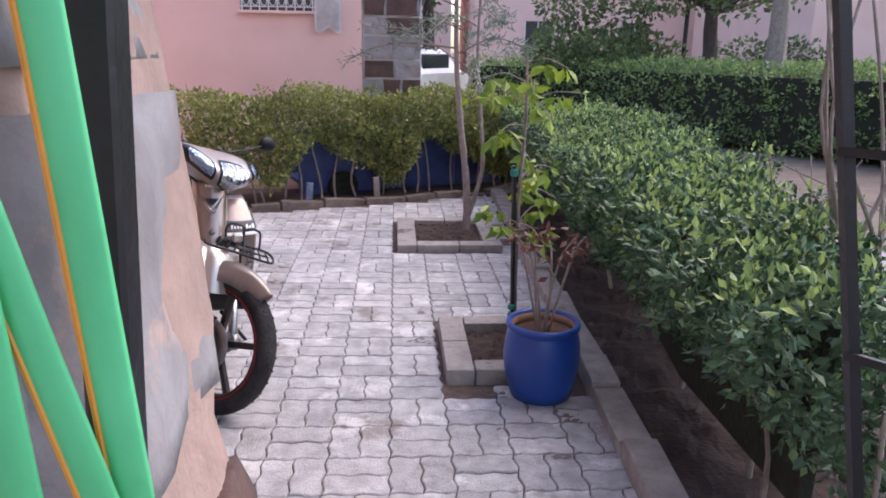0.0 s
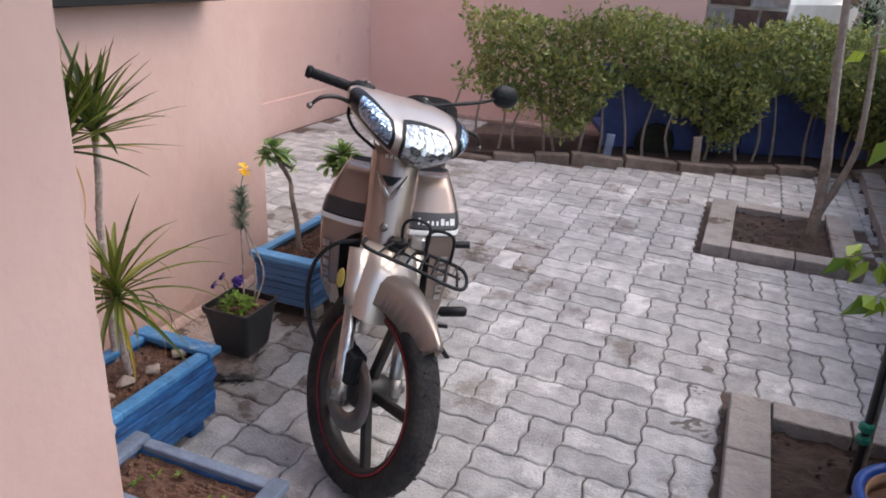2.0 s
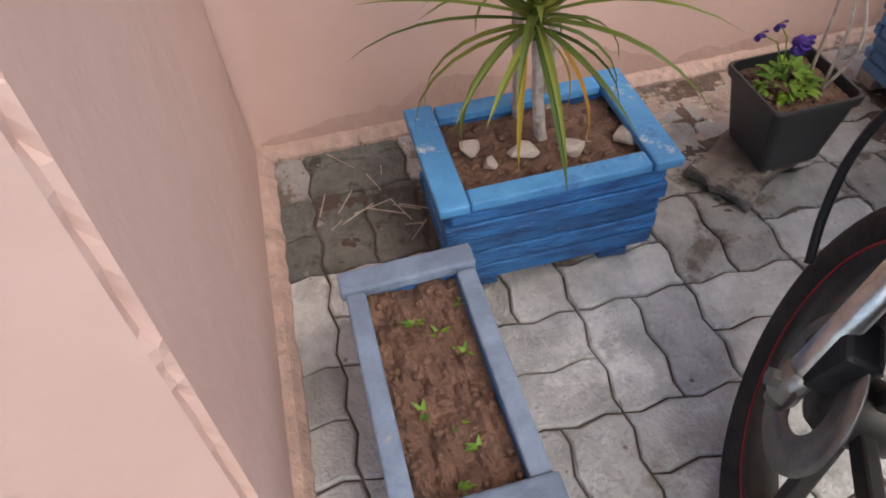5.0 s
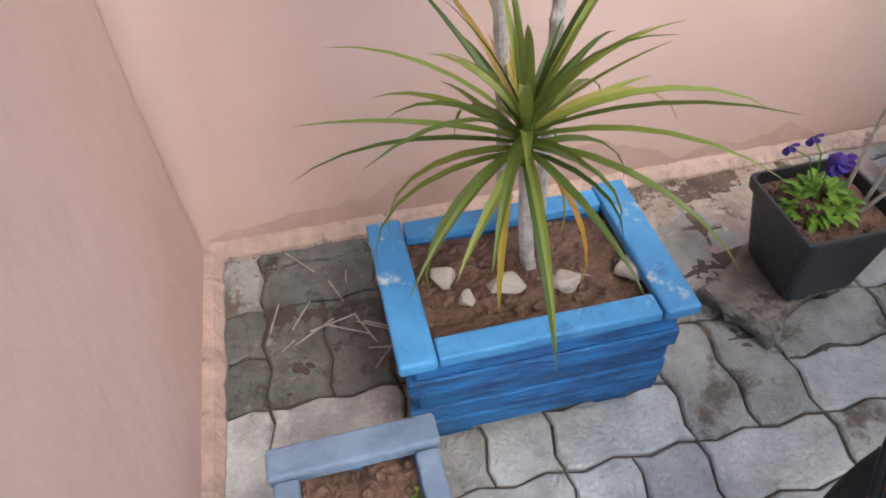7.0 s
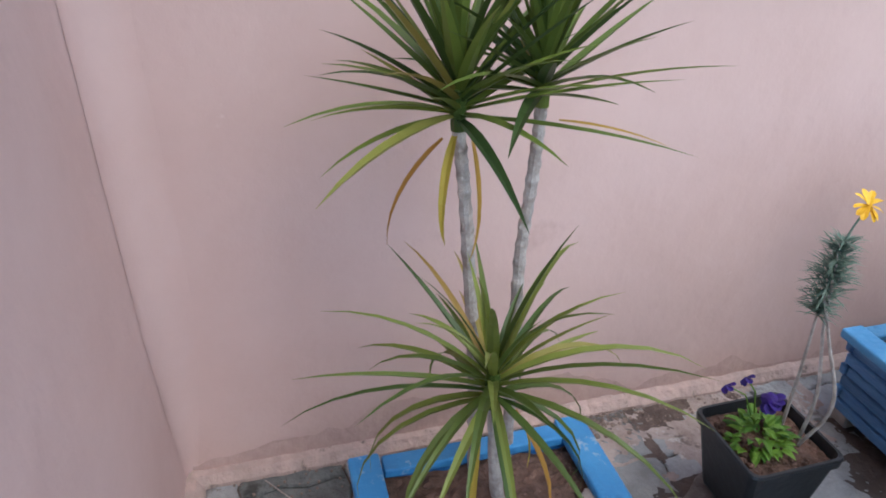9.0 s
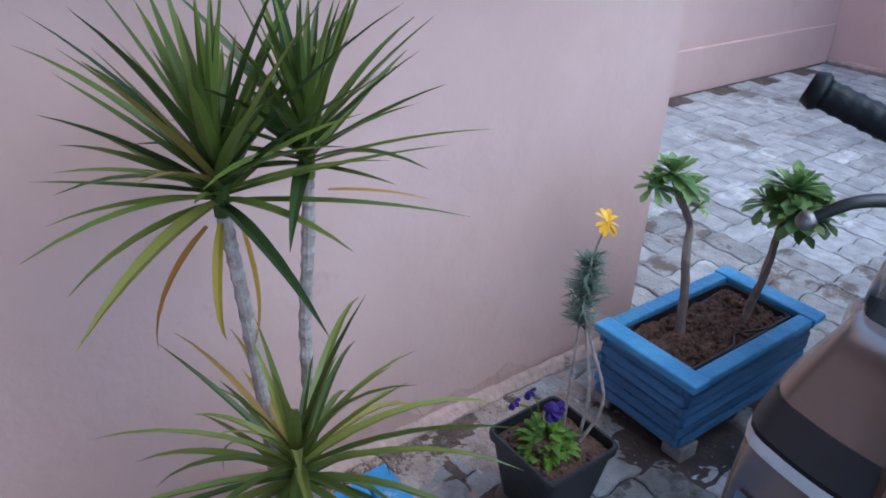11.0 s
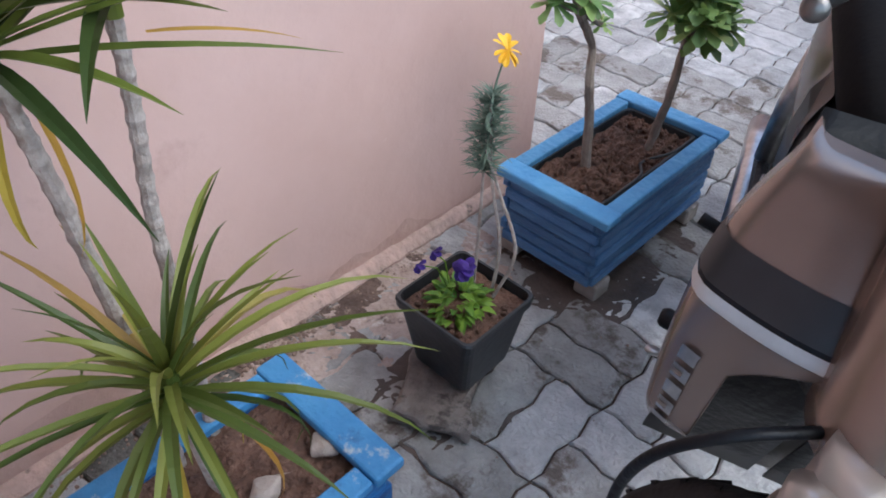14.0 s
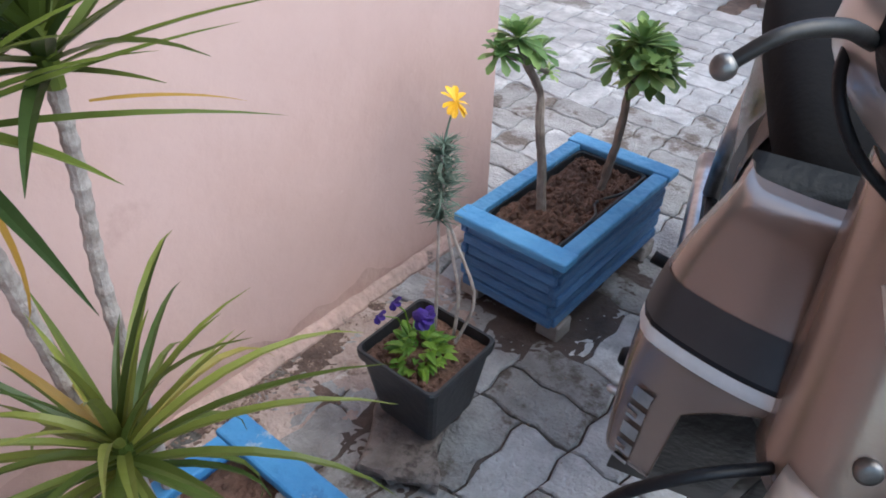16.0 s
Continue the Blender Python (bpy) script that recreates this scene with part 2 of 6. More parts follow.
def smooth_line(pts, per=6):
    """Catmull-Rom through the points."""
    p = [Vector(q) for q in pts]
    p = [2 * p[0] - p[1]] + p + [2 * p[-1] - p[-2]]
    out = []
    for i in range(1, len(p) - 2):
        for k in range(per):
            t = k / per
            a, b, c, d = p[i - 1], p[i], p[i + 1], p[i + 2]
            out.append(0.5 * (2 * b + (c - a) * t + (2 * a - 5 * b + 4 * c - d) * t * t + (3 * b - a - 3 * c + d) * t ** 3))
    return out + [p[-2]]


def tube(pts, r, steps=8, bm=None, wob=0.0, flat=1.0, up=None):
    """A round bar along pts; r: one radius or one for each point."""
    bm = bm or bmesh.new()
    pts = [Vector(p) for p in pts]
    rs = r if isinstance(r, (list, tuple)) else [r] * len(pts)
    if len(rs) != len(pts):
        rs = [rs[0] + (rs[-1] - rs[0]) * i / (len(pts) - 1) for i in range(len(pts))]
    ref = Vector(up) if up else None
    rings = []
    for i, p in enumerate(pts):
        d = (pts[min(i + 1, len(pts) - 1)] - pts[max(i - 1, 0)]).normalized()
        if ref is None:
            ref = d.orthogonal().normalized()
        u = (ref - d * ref.dot(d)).normalized()
        ref = u
        v = d.cross(u)
        ring = []
        for k in range(steps):
            a = 2 * math.pi * k / steps
            q = rs[i] * (1 + wob * noise.noise(p * 30 + Vector((k, 0, 0))))
            ring.append(bm.verts.new(p + u * math.cos(a) * q + v * math.sin(a) * q * flat))
        rings.append(ring)
    for p, q in zip(rings, rings[1:]):
        for k in range(steps):
            j = (k + 1) % steps
            bm.faces.new((p[k], p[j], q[j], q[k]))
    bm.faces.new(rings[0][::-1])
    bm.faces.new(rings[-1])
    return bm


def blade(bm, base, way, length, width, droop, steps=6, fold=0.25, up=Vector((0, 0, 1)), shape=None):
    """A long folded leaf that starts along way and bends down by droop radians."""
    d = way.normalized()
    side = d.cross(up)
    side = side.normalized() if side.length > 1e-3 else Vector((1, 0, 0))
    p = Vector(base)
    rows = []
    for i in range(steps + 1):
        t = i / steps
        w = width * (shape(t) if shape else min(1.0, 0.55 + t * 2.2) * (1 - t ** 2.2) + 0.02)
        nrm = side.cross(d).normalized()
        rows.append((bm.verts.new(p - side * w / 2 + nrm * w * fold), bm.verts.new(p), bm.verts.new(p + side * w / 2 + nrm * w * fold)))
        ax = side
        d = (Matrix.Rotation(-droop / steps * (0.5 + t), 3, ax) @ d).normalized()
        p = p + d * length / steps
    for a, b in zip(rows, rows[1:]):
        bm.faces.new((a[0], a[1], b[1], b[0]))
        bm.faces.new((a[1], a[2], b[2], b[1]))
    return p


def leaves_mesh(pos, way, size, mt, aspect=0.5, seed=1):
    """Many small folded leaves at once: pos, way are arrays of n x 3, size is n long."""
    rng = np.random.default_rng(seed)
    n = len(pos)
    way = way / (np.linalg.norm(way, axis=1, keepdims=True) + 1e-9)
    rv = rng.normal(size=(n, 3))
    side = np.cross(way, rv)
    side /= np.linalg.norm(side, axis=1, keepdims=True) + 1e-9
    nor = np.cross(side, way)
    s = size[:, None]
    w = s * aspect / 2
    v = np.stack([pos, pos + way * s * 0.45 + side * w + nor * w * 0.35, pos + way * s, pos + way * s * 0.45 - side * w + nor * w * 0.35], 1)
    me = bpy.data.meshes.new("leaves")
    base = np.arange(n) * 4
    faces = np.concatenate([np.stack([base, base + 1, base + 2], 1), np.stack([base, base + 2, base + 3], 1)])
    me.from_pydata(v.reshape(-1, 3).tolist(), [], faces.tolist())
    me.materials.append(mt)
    return me


def pebble(bm, c, r, seed=0):
    res = bmesh.ops.create_icosphere(bm, subdivisions=2, radius=1)
    s = Vector((1 + 0.3 * math.sin(seed * 3.1), 0.8 + 0.2 * math.cos(seed * 5.3), 0.6))
    for v in res["verts"]:
        k = 1 + 0.35 * noise.noise(v.co * 1.3 + Vector((seed * 7.7, 0, 0)))
        v.co = Vector(c) + Vector((v.co.x * s.x, v.co.y * s.y, v.co.z * s.z)) * r * k
    return bm


def soil_bed(x0, x1, y0, y1, z, amp=0.012, n=26, seed=0.0, clods=40):
    """Lumpy soil surface with loose clods and closed sides."""
    bm = bmesh.new()
    g = [[bm.verts.new((x0 + (x1 - x0) * i / n, y0 + (y1 - y0) * j / n,
                        z + amp * (noise.fractal(Vector((i * 0.35 + seed, j * 0.35, seed)), 1.0, 2.0, 3)))) for j in range(n + 1)] for i in range(n + 1)]
    for i in range(n):
        for j in range(n):
            bm.faces.new((g[i][j], g[i + 1][j], g[i + 1][j + 1], g[i][j + 1]))
    rng = random.Random(int(seed * 10) + 3)
    for k in range(clods):
        r = bmesh.ops.create_icosphere(bm, subdivisions=1, radius=rng.uniform(0.003, 0.009))
        c = Vector((rng.uniform(x0 + 0.01, x1 - 0.01), rng.uniform(y0 + 0.01, y1 - 0.01), z + 0.003))
        for v in r["verts"]:
            v.co = v.co * (1 + 0.4 * noise.noise(v.co * 200 + c)) + c
    return bm


# ---- setting: ground, walls ----
WX, CY, EY = -1.95, 2.83, 4.62        # recess wall, its near corner, its far end
LX, FY = -3.50, 8.45                  # far side wall, far wall


def plaster_wall(name, x0, x1, y0, y1, z1, label, mt=PINK, lip=0.006, n=None):
    """Wall block with slightly uneven, worn vertical edges."""
    bm = box(x0, x1, y0, y1, -0.1, z1)
    es = [e for e in bm.edges if abs(e.verts[0].co.z - e.verts[1].co.z) > 0.5]
    bmesh.ops.bevel(bm, geom=es, offset=lip, segments=2, affect="EDGES")
    mid = [e for e in bm.edges if abs(e.verts[0].co.z - e.verts[1].co.z) > 0.5]
    bmesh.ops.subdivide_edges(bm, edges=mid, cuts=int(z1 / 0.02))
    for v in bm.verts:
        on_face = min(abs(v.co.x - x0), abs(v.co.x - x1), abs(v.co.y - y0), abs(v.co.y - y1)) < 1e-5
        if -0.05 < v.co.z < z1 - 0.05 and not on_face:
            k = noise.fractal(Vector((v.co.x * 3, v.co.y * 3, v.co.z * 22)), 1.0, 2.0, 4)
            c = Vector(((x0 + x1) / 2 - v.co.x, (y0 + y1) / 2 - v.co.y, 0))
            c = Vector((math.copysign(1, c.x), math.copysign(1, c.y), 0)).normalized()
            v.co += c * (k - 0.10) * lip * 1.3
    return solid(name, bm, mt, label, "wall", "structure")


g = bmesh.new()
bmesh.ops.create_grid(g, x_segments=2, y_segments=2, size=400)
for v in g.verts:
    v.co.z = -0.06
solid("ground", g, GROUND, "bare brown earth reaching to the distance", "ground", "structure")
solid("joint_bed", box(LX, 0.92, -2.0, 8.4, -0.05, -0.010), JOINT, "dark sand bed between the paving blocks", "paving", "structure")
solid("far_path", box(2.35, 3.6, -3, 14, -0.055, -0.03), PATH_GREY, "grey concrete footpath between the hedges", "path", "structure")
bedg = bmesh.new()
bmesh.ops.create_grid(bedg, x_segments=40, y_segments=120, size=0.5)
for v in bedg.verts:
    v.co = Vector((1.55 + v.co.x * 1.6, 3.7 + v.co.y * 9.4, 0))
    v.co.z = 0.0 + 0.03 * noise.fractal(v.co * 6, 1.0, 2.0, 4)
solid("hedge_bed", bedg, BED_SOIL, "dark brown soil bed under the hedge", "soil", "structure")
# Near walls are carried up to 5.8 m, out of view, to block sky light.
plaster_wall("wall_recess", WX - 0.25, WX, CY - 0.0, EY, 5.8, "pink plastered house wall with stains near its foot")
plaster_wall("wall_near", -2.4, -0.95, 1.2, CY, 5.8, "pale pink plastered wall end with a chipped edge", lip=0.013)
plaster_wall("wall_behind", -3.8, -2.4, -2.2, 2.9, 5.8, "plain pink plastered wall")
plaster_wall("wall_return", LX - 0.25, WX - 0.25, EY - 0.27, EY - 0.02, 5.8, "pink plastered wall return")
plaster_wall("wall_side", LX - 0.25, LX, EY - 0.02, FY, 3.2, "pink plastered side wall of the courtyard")
plaster_wall("wall_far", LX - 0.25, -0.50, FY, FY + 0.25, 3.2, "pink plastered far house wall", mt=FAR_PINK_LIT)
# Unseen slab added overhead to darken the recess and the near wall.
solid("overhead_shade_slab", box(WX + 0.002, 0.45, 0.0, 3.45, 2.55, 2.75, 0.01), PINK, "added unseen pink slab overhead that shades the near walls", "ceiling", "structure")
solid("skirting_side", box(LX, LX + 0.02, EY + 0.01, FY - 0.01, -0.01, 0.27, 0.006), PINK, "raised pink plaster skirting band", "skirting", "structure")


def skirting(name, p, q, w, h):
    """Rough mortar fillet along a wall's foot."""
    p, q = Vector(p), Vector(q)
    d = (q - p).normalized()
    s = Vector((d.y, -d.x, 0))
    bm = bmesh.new()
    n = int((q - p).length / 0.015)
    rows = []
    for i in range(n + 1):
        o = p + (q - p) * i / n
        k = noise.fractal(o * 22, 1.0, 2.0, 3) * 0.006
        ww, hh = w + k, h + k * 0.8
        rows.append([bm.verts.new(o + s * a + Vector((0, 0, b))) for a, b in ((-0.01, -0.02), (-0.01, hh), (ww * 0.55, hh * 0.8), (ww, hh * 0.25), (ww + 0.002, -0.02))])
    for a, b in zip(rows, rows[1:]):
        for k in range(4):
            bm.faces.new((a[k], a[k + 1], b[k + 1], b[k]))
    return solid(name, bm, PINK_TRIM, "crumbling pink mortar fillet along the wall foot", "skirting", "structure")


skirting("skirting_recess", (WX, CY, 0), (WX, EY, 0), 0.034, 0.03)
skirting("skirting_near", (-0.95, CY, 0), (WX, CY, 0), 0.034, 0.028)
skirting("skirting_far", (LX, FY, 0), (-1.2, FY, 0), 0.03, 0.03)


# the inner corner of the recess is rounded off with plaster
bm = bmesh.new()
rows = []
for i in range(120):
    z_ = 0.02 + 4.7 * (i / 119) ** 1.6
    r = 0.012 + 0.07 * min(1.0, z_ / 0.45) ** 0.7 + 0.006 * noise.noise(Vector((0, 0, z_ * 6)))
    rows.append([bm.verts.new((WX + r * (1 - math.cos(math.pi / 2 * k / 8)) + 0.001, CY + r * (1 - math.sin(math.pi / 2 * k / 8)) + 0.001, z_)) for k in range(9)])
for p_, q_ in zip(rows, rows[1:]):
    for k in range(8):
        bm.faces.new((p_[k], p_[k + 1], q_[k + 1], q_[k]))
solid("wall_cove", bm, PINK, "rounded plaster in the inner corner", "wall", "structure", smooth=True)


# barred window over the recess
win = thing("window_1", "dark barred window with a projecting iron grille", "window", pose(0, 0, 0), kind="structure")
part("window_sill", box(WX + 0.002, WX + 0.10, 3.18, 4.30, 1.195, 1.225, 0.005), BLACK_IRON, win)
part("pane", box(WX + 0.003, WX + 0.012, 3.22, 4.26, 1.23, 2.2), mat("dark_pane", (0.03, 0.028, 0.03), (0.02, 0.02, 0.02), 6, 0.3), win)
for k in range(12):
    y_ = 3.20 + 1.08 * k / 11
    part("grille_bar", box(WX + 0.075, WX + 0.09, y_ - 0.007, y_ + 0.007, 1.226, 2.25, 0.002), BLACK_IRON, win)
for z_ in (1.45, 1.8, 2.2):
    part("grille_rail", box(WX + 0.062, WX + 0.074, 3.19, 4.29, z_, z_ + 0.02, 0.002), BLACK_IRON, win)


# window with a white grille in the far wall, a cloth hanging from its sill
WIN_X0, WIN_X1, WIN_Z = -1.69, -0.96, 1.77
WHITE_IRON = mat("white_painted_iron", (0.70, 0.71, 0.70), (0.58, 0.59, 0.58), 20, 0.5, bump=0.15)
win2 = thing("window_2", "window with a white iron grille in the far pink wall", "window", pose(0, 0, 0), kind="structure")
part("pane", box(WIN_X0, WIN_X1, FY - 0.006, FY - 0.002, WIN_Z, WIN_Z + 0.95), mat("grey_pane", (0.10, 0.11, 0.115), (0.06, 0.065, 0.07), 4, 0.25), win2, "dim grey pane")
part("window_sill", box(WIN_X0 - 0.03, WIN_X1 + 0.03, FY - 0.05, FY - 0.004, WIN_Z - 0.03, WIN_Z, 0.005), FAR_PINK_LIT, win2)
for k in range(9):
    x_ = WIN_X0 + 0.02 + (WIN_X1 - WIN_X0 - 0.04) * k / 8
    part("grille_bar", box(x_ - 0.007, x_ + 0.007, FY - 0.035, FY - 0.021, WIN_Z + 0.002, WIN_Z + 0.95, 0.002), WHITE_IRON, win2)
    if k < 8:
        d_ = (WIN_X1 - WIN_X0 - 0.04) / 8
        part("grille_scroll", tube([(x_ + d_ / 2 + d_ * 0.36 * math.cos(q * 0.5236), FY - 0.028, WIN_Z + 0.10 + 0.055 * math.sin(q * 0.5236)) for q in range(13)], 0.005, 5), WHITE_IRON, win2)
for z_ in (0.03, 0.17, 0.55):
    part("grille_rail", box(WIN_X0, WIN_X1, FY - 0.020, FY - 0.010, WIN_Z + z_, WIN_Z + z_ + 0.014, 0.002), WHITE_IRON, win2)
bm = bmesh.new()
g_ = [[bm.verts.new((-0.96 + 0.26 * i / 10, FY - 0.062 - 0.008 * math.sin(i * 1.3 + j * 0.4), WIN_Z + 0.12 - (0.30 + 0.03 * math.sin(i * 0.9)) * j / 10)) for i in range(11)] for j in range(11)]
for j in range(10):
    for i in range(10):
        bm.faces.new((g_[j][i], g_[j][i + 1], g_[j + 1][i + 1], g_[j + 1][i]))
bmesh.ops.solidify(bm, geom=bm.faces[:], thickness=0.004)
cloth = solid("hanging_cloth", bm, mat("white_cloth", (0.74, 0.73, 0.71), (0.62, 0.61, 0.60), 14, 0.9, bump=0.4), "white cloth hanging over the far window grille", "cloth", smooth=True)


# ragged damp stain along the foot of the recess wall
bm = bmesh.new()
low, high = [], []
for i in range(121):
    y_ = CY + 0.012 + (EY - CY - 0.03) * i / 120
    hgt = 0.075 + 0.055 * noise.fractal(Vector((y_ * 5, 0, 3)), 1.0, 2.0, 5) + 0.03 * math.sin(y_ * 4.1)
    low.append(bm.verts.new((WX + 0.0035, y_, 0.0)))
    high.append(bm.verts.new((WX + 0.0035, y_, max(0.035, hgt))))
for i in range(120):
    bm.faces.new((low[i], low[i + 1], high[i + 1], high[i]))
solid("wall_stain", bm, DAMP, "ragged damp stain along the wall foot", "stain", "structure")


# ---- planters and pots ----
def planter(label, m, lx, ly, h, soil_z, body, rim, rows=3, rim_w=0.045, foot=0.0, taper=0.02, seed=0, soil=True, clods=60):
    """Wooden trough of stacked planks with a flat mitred rim. lx, ly: outer rim size."""
    rng = random.Random(seed)
    top = thing("planter_box", label, "planter", m)
    hx, hy = lx / 2, ly / 2
    bx, by = hx - 0.022, hy - 0.022
    ph = (h - 0.02 - foot) / rows
    for r in range(rows):
        z0, z1 = foot + r * ph + 0.002, foot + (r + 1) * ph - 0.002
        t = taper * (1 - (r + 0.5) / rows)
        ax, ay = bx - t, by - t
        j = lambda: rng.uniform(-0.003, 0.003)
        over = 0.012 if r % 2 else 0.0
        for sy in (-1, 1):
            part("plank", box(-ax - over + j(), ax + over + j(), sy * ay - 0.009 + j(), sy * ay + 0.009, z0, z1, 0.003), body, top)
        for sx in (-1, 1):
            part("plank", box(sx * ax - 0.009 + j(), sx * ax + 0.009, -ay + 0.010 - (0.012 if not r % 2 else 0), ay - 0.010 + (0.012 if not r % 2 else 0), z0, z1, 0.003), body, top)
    cap = rim_w * 1.25
    for sy in (-1, 1):
        tilt = Matrix.Rotation(rng.uniform(-0.006, 0.006), 4, "Z")
        part("rim_board", box(-hx + cap + 0.002, hx - cap - 0.002, min(sy * (hy - 0.003), sy * (hy - rim_w)), max(sy * (hy - 0.003), sy * (hy - rim_w)), h - 0.022, h - 0.003 + rng.uniform(-0.002, 0.001), 0.004, 2, m=tilt), rim, top)
    for sx in (-1, 1):
        tilt = Matrix.Rotation(rng.uniform(-0.012, 0.012), 4, "Z")
        part("rim_board", box(min(sx * (hx + 0.002), sx * (hx - cap)), max(sx * (hx + 0.002), sx * (hx - cap)), -hy - 0.002, hy + 0.002, h - 0.020, h + rng.uniform(-0.001, 0.003), 0.005, 2, m=tilt), rim, top)
    if foot:
        for sx in (-1, 1):
            for sy in (-1, 1):
                part("foot", box(sx * (bx - 0.06) - 0.03, sx * (bx - 0.06) + 0.03, sy * (by - 0.045) - 0.025, sy * (by - 0.045) + 0.025, 0.0, foot + 0.003, 0.003), body, top)
    part("floor_board", box(-bx + 0.03, bx - 0.03, -by + 0.03, by - 0.03, foot, foot + 0.015), body, top)
    if soil:
        part("soil", soil_bed(-hx + 0.028, hx - 0.028, -hy + 0.028, hy - 0.028, soil_z, 0.012, 26, seed + 0.3, clods), SOIL, top, "loose reddish-brown soil")
    return top


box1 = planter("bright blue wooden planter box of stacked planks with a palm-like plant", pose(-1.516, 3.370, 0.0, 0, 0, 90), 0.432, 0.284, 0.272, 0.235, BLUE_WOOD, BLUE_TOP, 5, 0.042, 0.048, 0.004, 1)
box0 = planter("worn grey-blue wooden planter box with weedy soil", pose(-1.086, 3.082, 0.0, 0, 0, 0.6), 0.44, 0.212, 0.255, 0.222, BLUE_WOOD, GREY_BLUE, 4, 0.034, 0.0, 0.010, 2)
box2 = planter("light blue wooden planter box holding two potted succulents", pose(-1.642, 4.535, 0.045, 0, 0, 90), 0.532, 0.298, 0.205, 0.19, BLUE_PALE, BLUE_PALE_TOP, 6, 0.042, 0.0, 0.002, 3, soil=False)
for k, (px, py) in enumerate(((-1.76, 4.33), (-1.53, 4.33), (-1.76, 4.74), (-1.53, 4.74))):
    solid("foot_block", box(px - 0.03, px + 0.03, py - 0.03, py + 0.03, -0.002, 0.045, 0.004), KERB, "small grey block under the planter", "block", group="blocks under the planter")

# angular stones laid on the soil of the first box
def rubble(r, seed):
    """Broken stone with flat faces and blunt edges."""
    rg = random.Random(seed)
    bm = bmesh.new()
    for k in range(13):
        v = Vector((rg.gauss(0, 1), rg.gauss(0, 1), rg.gauss(0, 0.8))).normalized() * r * rg.uniform(0.85, 1.25)
        bm.verts.new((v.x * 1.15, v.y, v.z * 0.75))
    hull = bmesh.ops.convex_hull(bm, input=bm.verts)
    bmesh.ops.delete(bm, geom=[g for g in hull["geom_interior"] if isinstance(g, bmesh.types.BMVert)], context="VERTS")
    bmesh.ops.bevel(bm, geom=bm.edges[:], offset=r * 0.08, segments=1, affect="EDGES")
    return bm


for k, (sx, sy, r) in enumerate(((-1.542, 3.250, 0.021), (-1.495, 3.276, 0.014), (-1.498, 3.337, 0.026), (-1.485, 3.427, 0.023), (-1.489, 3.528, 0.023))):
    ob = solid("stone", rubble(r, k + 3), PEBBLE, "pale rough stone lying on the soil", "stone", group="stones in the planter")
    ob.matrix_world = pose(sx, sy, 0.238 + r * 0.45, 0, 0, 40 * k)

# weeds in the worn box
for k, (wx, wy) in enumerate(((-1.17, 3.10), (-1.20, 3.07), (-1.13, 3.13), (-1.22, 3.15), (-1.02, 3.09), (-1.05, 3.05), (-0.98, 3.11), (-0.93, 3.07))):
    rng = random.Random(k)
    ob = thing("weed", "tiny green weed seedling in the soil", "weed", pose(wx, wy, 0.222), "weeds in the worn planter")
    for i in range(6):
        bm = bmesh.new()
        a = rng.uniform(0, 6.28)
        blade(bm, (0, 0, 0), Vector((math.cos(a), math.sin(a), rng.uniform(0.4, 1.4))), rng.uniform(0.012, 0.028), 0.008, 0.6, 3, 0.1)
        part("leaf", bm, BRIGHT_LEAF, ob)


def square_pot(name, m, w0, w1, h, label, lip=0.012, thing_kind=True, parent=None):
    """Tapered square plastic pot with a rolled lip, open on top."""
    bm = bmesh.new()
    rings = []
    for w, z in ((w0 * 0.9, 0.0), (w0, 0.012), (w1 - 0.012, h - 0.025), (w1, h - 0.022), (w1 + 0.004, h - 0.004), (w1, h), (w1 - 0.010, h), (w1 - 0.014, h - 0.03), (w0 - 0.012, 0.03)):
        c = 0.016
        a = w / 2
        pts = []
        for sx, sy in ((1, 1), (-1, 1), (-1, -1), (1, -1)):
            for t in range(4):
                ang = math.atan2(sy, sx) - math.pi / 4 + t * math.pi / 6
                pts.append(bm.verts.new((sx * (a - c) + c * math.cos(ang), sy * (a - c) + c * math.sin(ang), z)))
        rings.append(pts)
    for p, q in zip(rings, rings[1:]):
        for i in range(16):
            j = (i + 1) % 16
            bm.faces.new((p[i], p[j], q[j], q[i]))
    bm.faces.new(rings[0][::-1])
    bm.faces.new(rings[-1])
    return bm


def plant_pot_square(m, w0, w1, h, label, seed, clods=50):
    pot = thing("plant_pot", label, "pot", m)
    part("shell", square_pot("p", m, w0, w1, h, ""), BLACK_PLASTIC, pot)
    part("soil", soil_bed(-w1 / 2 + 0.010, w1 / 2 - 0.010, -w1 / 2 + 0.010, w1 / 2 - 0.010, h - 0.022, 0.006, 18, seed, clods), SOIL, pot, "reddish-brown potting soil")
    return pot


plant_pot_square(pose(-1.573, 3.930, 0.045, 0, 0, 1), 0.138, 0.190, 0.18, "black square plastic pot with pansies on a broken slab", 4.1)
bm = box(-0.078, 0.085, -0.112, 0.095, 0.0, 0.045, 0.010, 2)
bmesh.ops.subdivide_edges(bm, edges=[e for e in bm.edges if e.calc_length() > 0.05], cuts=5, use_grid_fill=True)
for v in bm.verts:
    v.co += Vector((noise.noise(v.co * 17), noise.noise(v.co * 19 + Vector((5, 0, 0))), -0.35 * (v.co.z > 0.03) * abs(noise.noise(v.co * 40)))) * 0.024
ob = solid("broken_slab", bm, mat("wet_slab", (0.22, 0.19, 0.175), (0.11, 0.09, 0.08), 14, 0.6, bump=1.0, bscale=60, spots=(0.06, 0.048, 0.042), spot_at=0.55, spot_scale=11), "broken brown-grey concrete slab on the paving", "slab")
ob.matrix_world = pose(-1.575, 3.875, 0.0, 0, 0, 28)
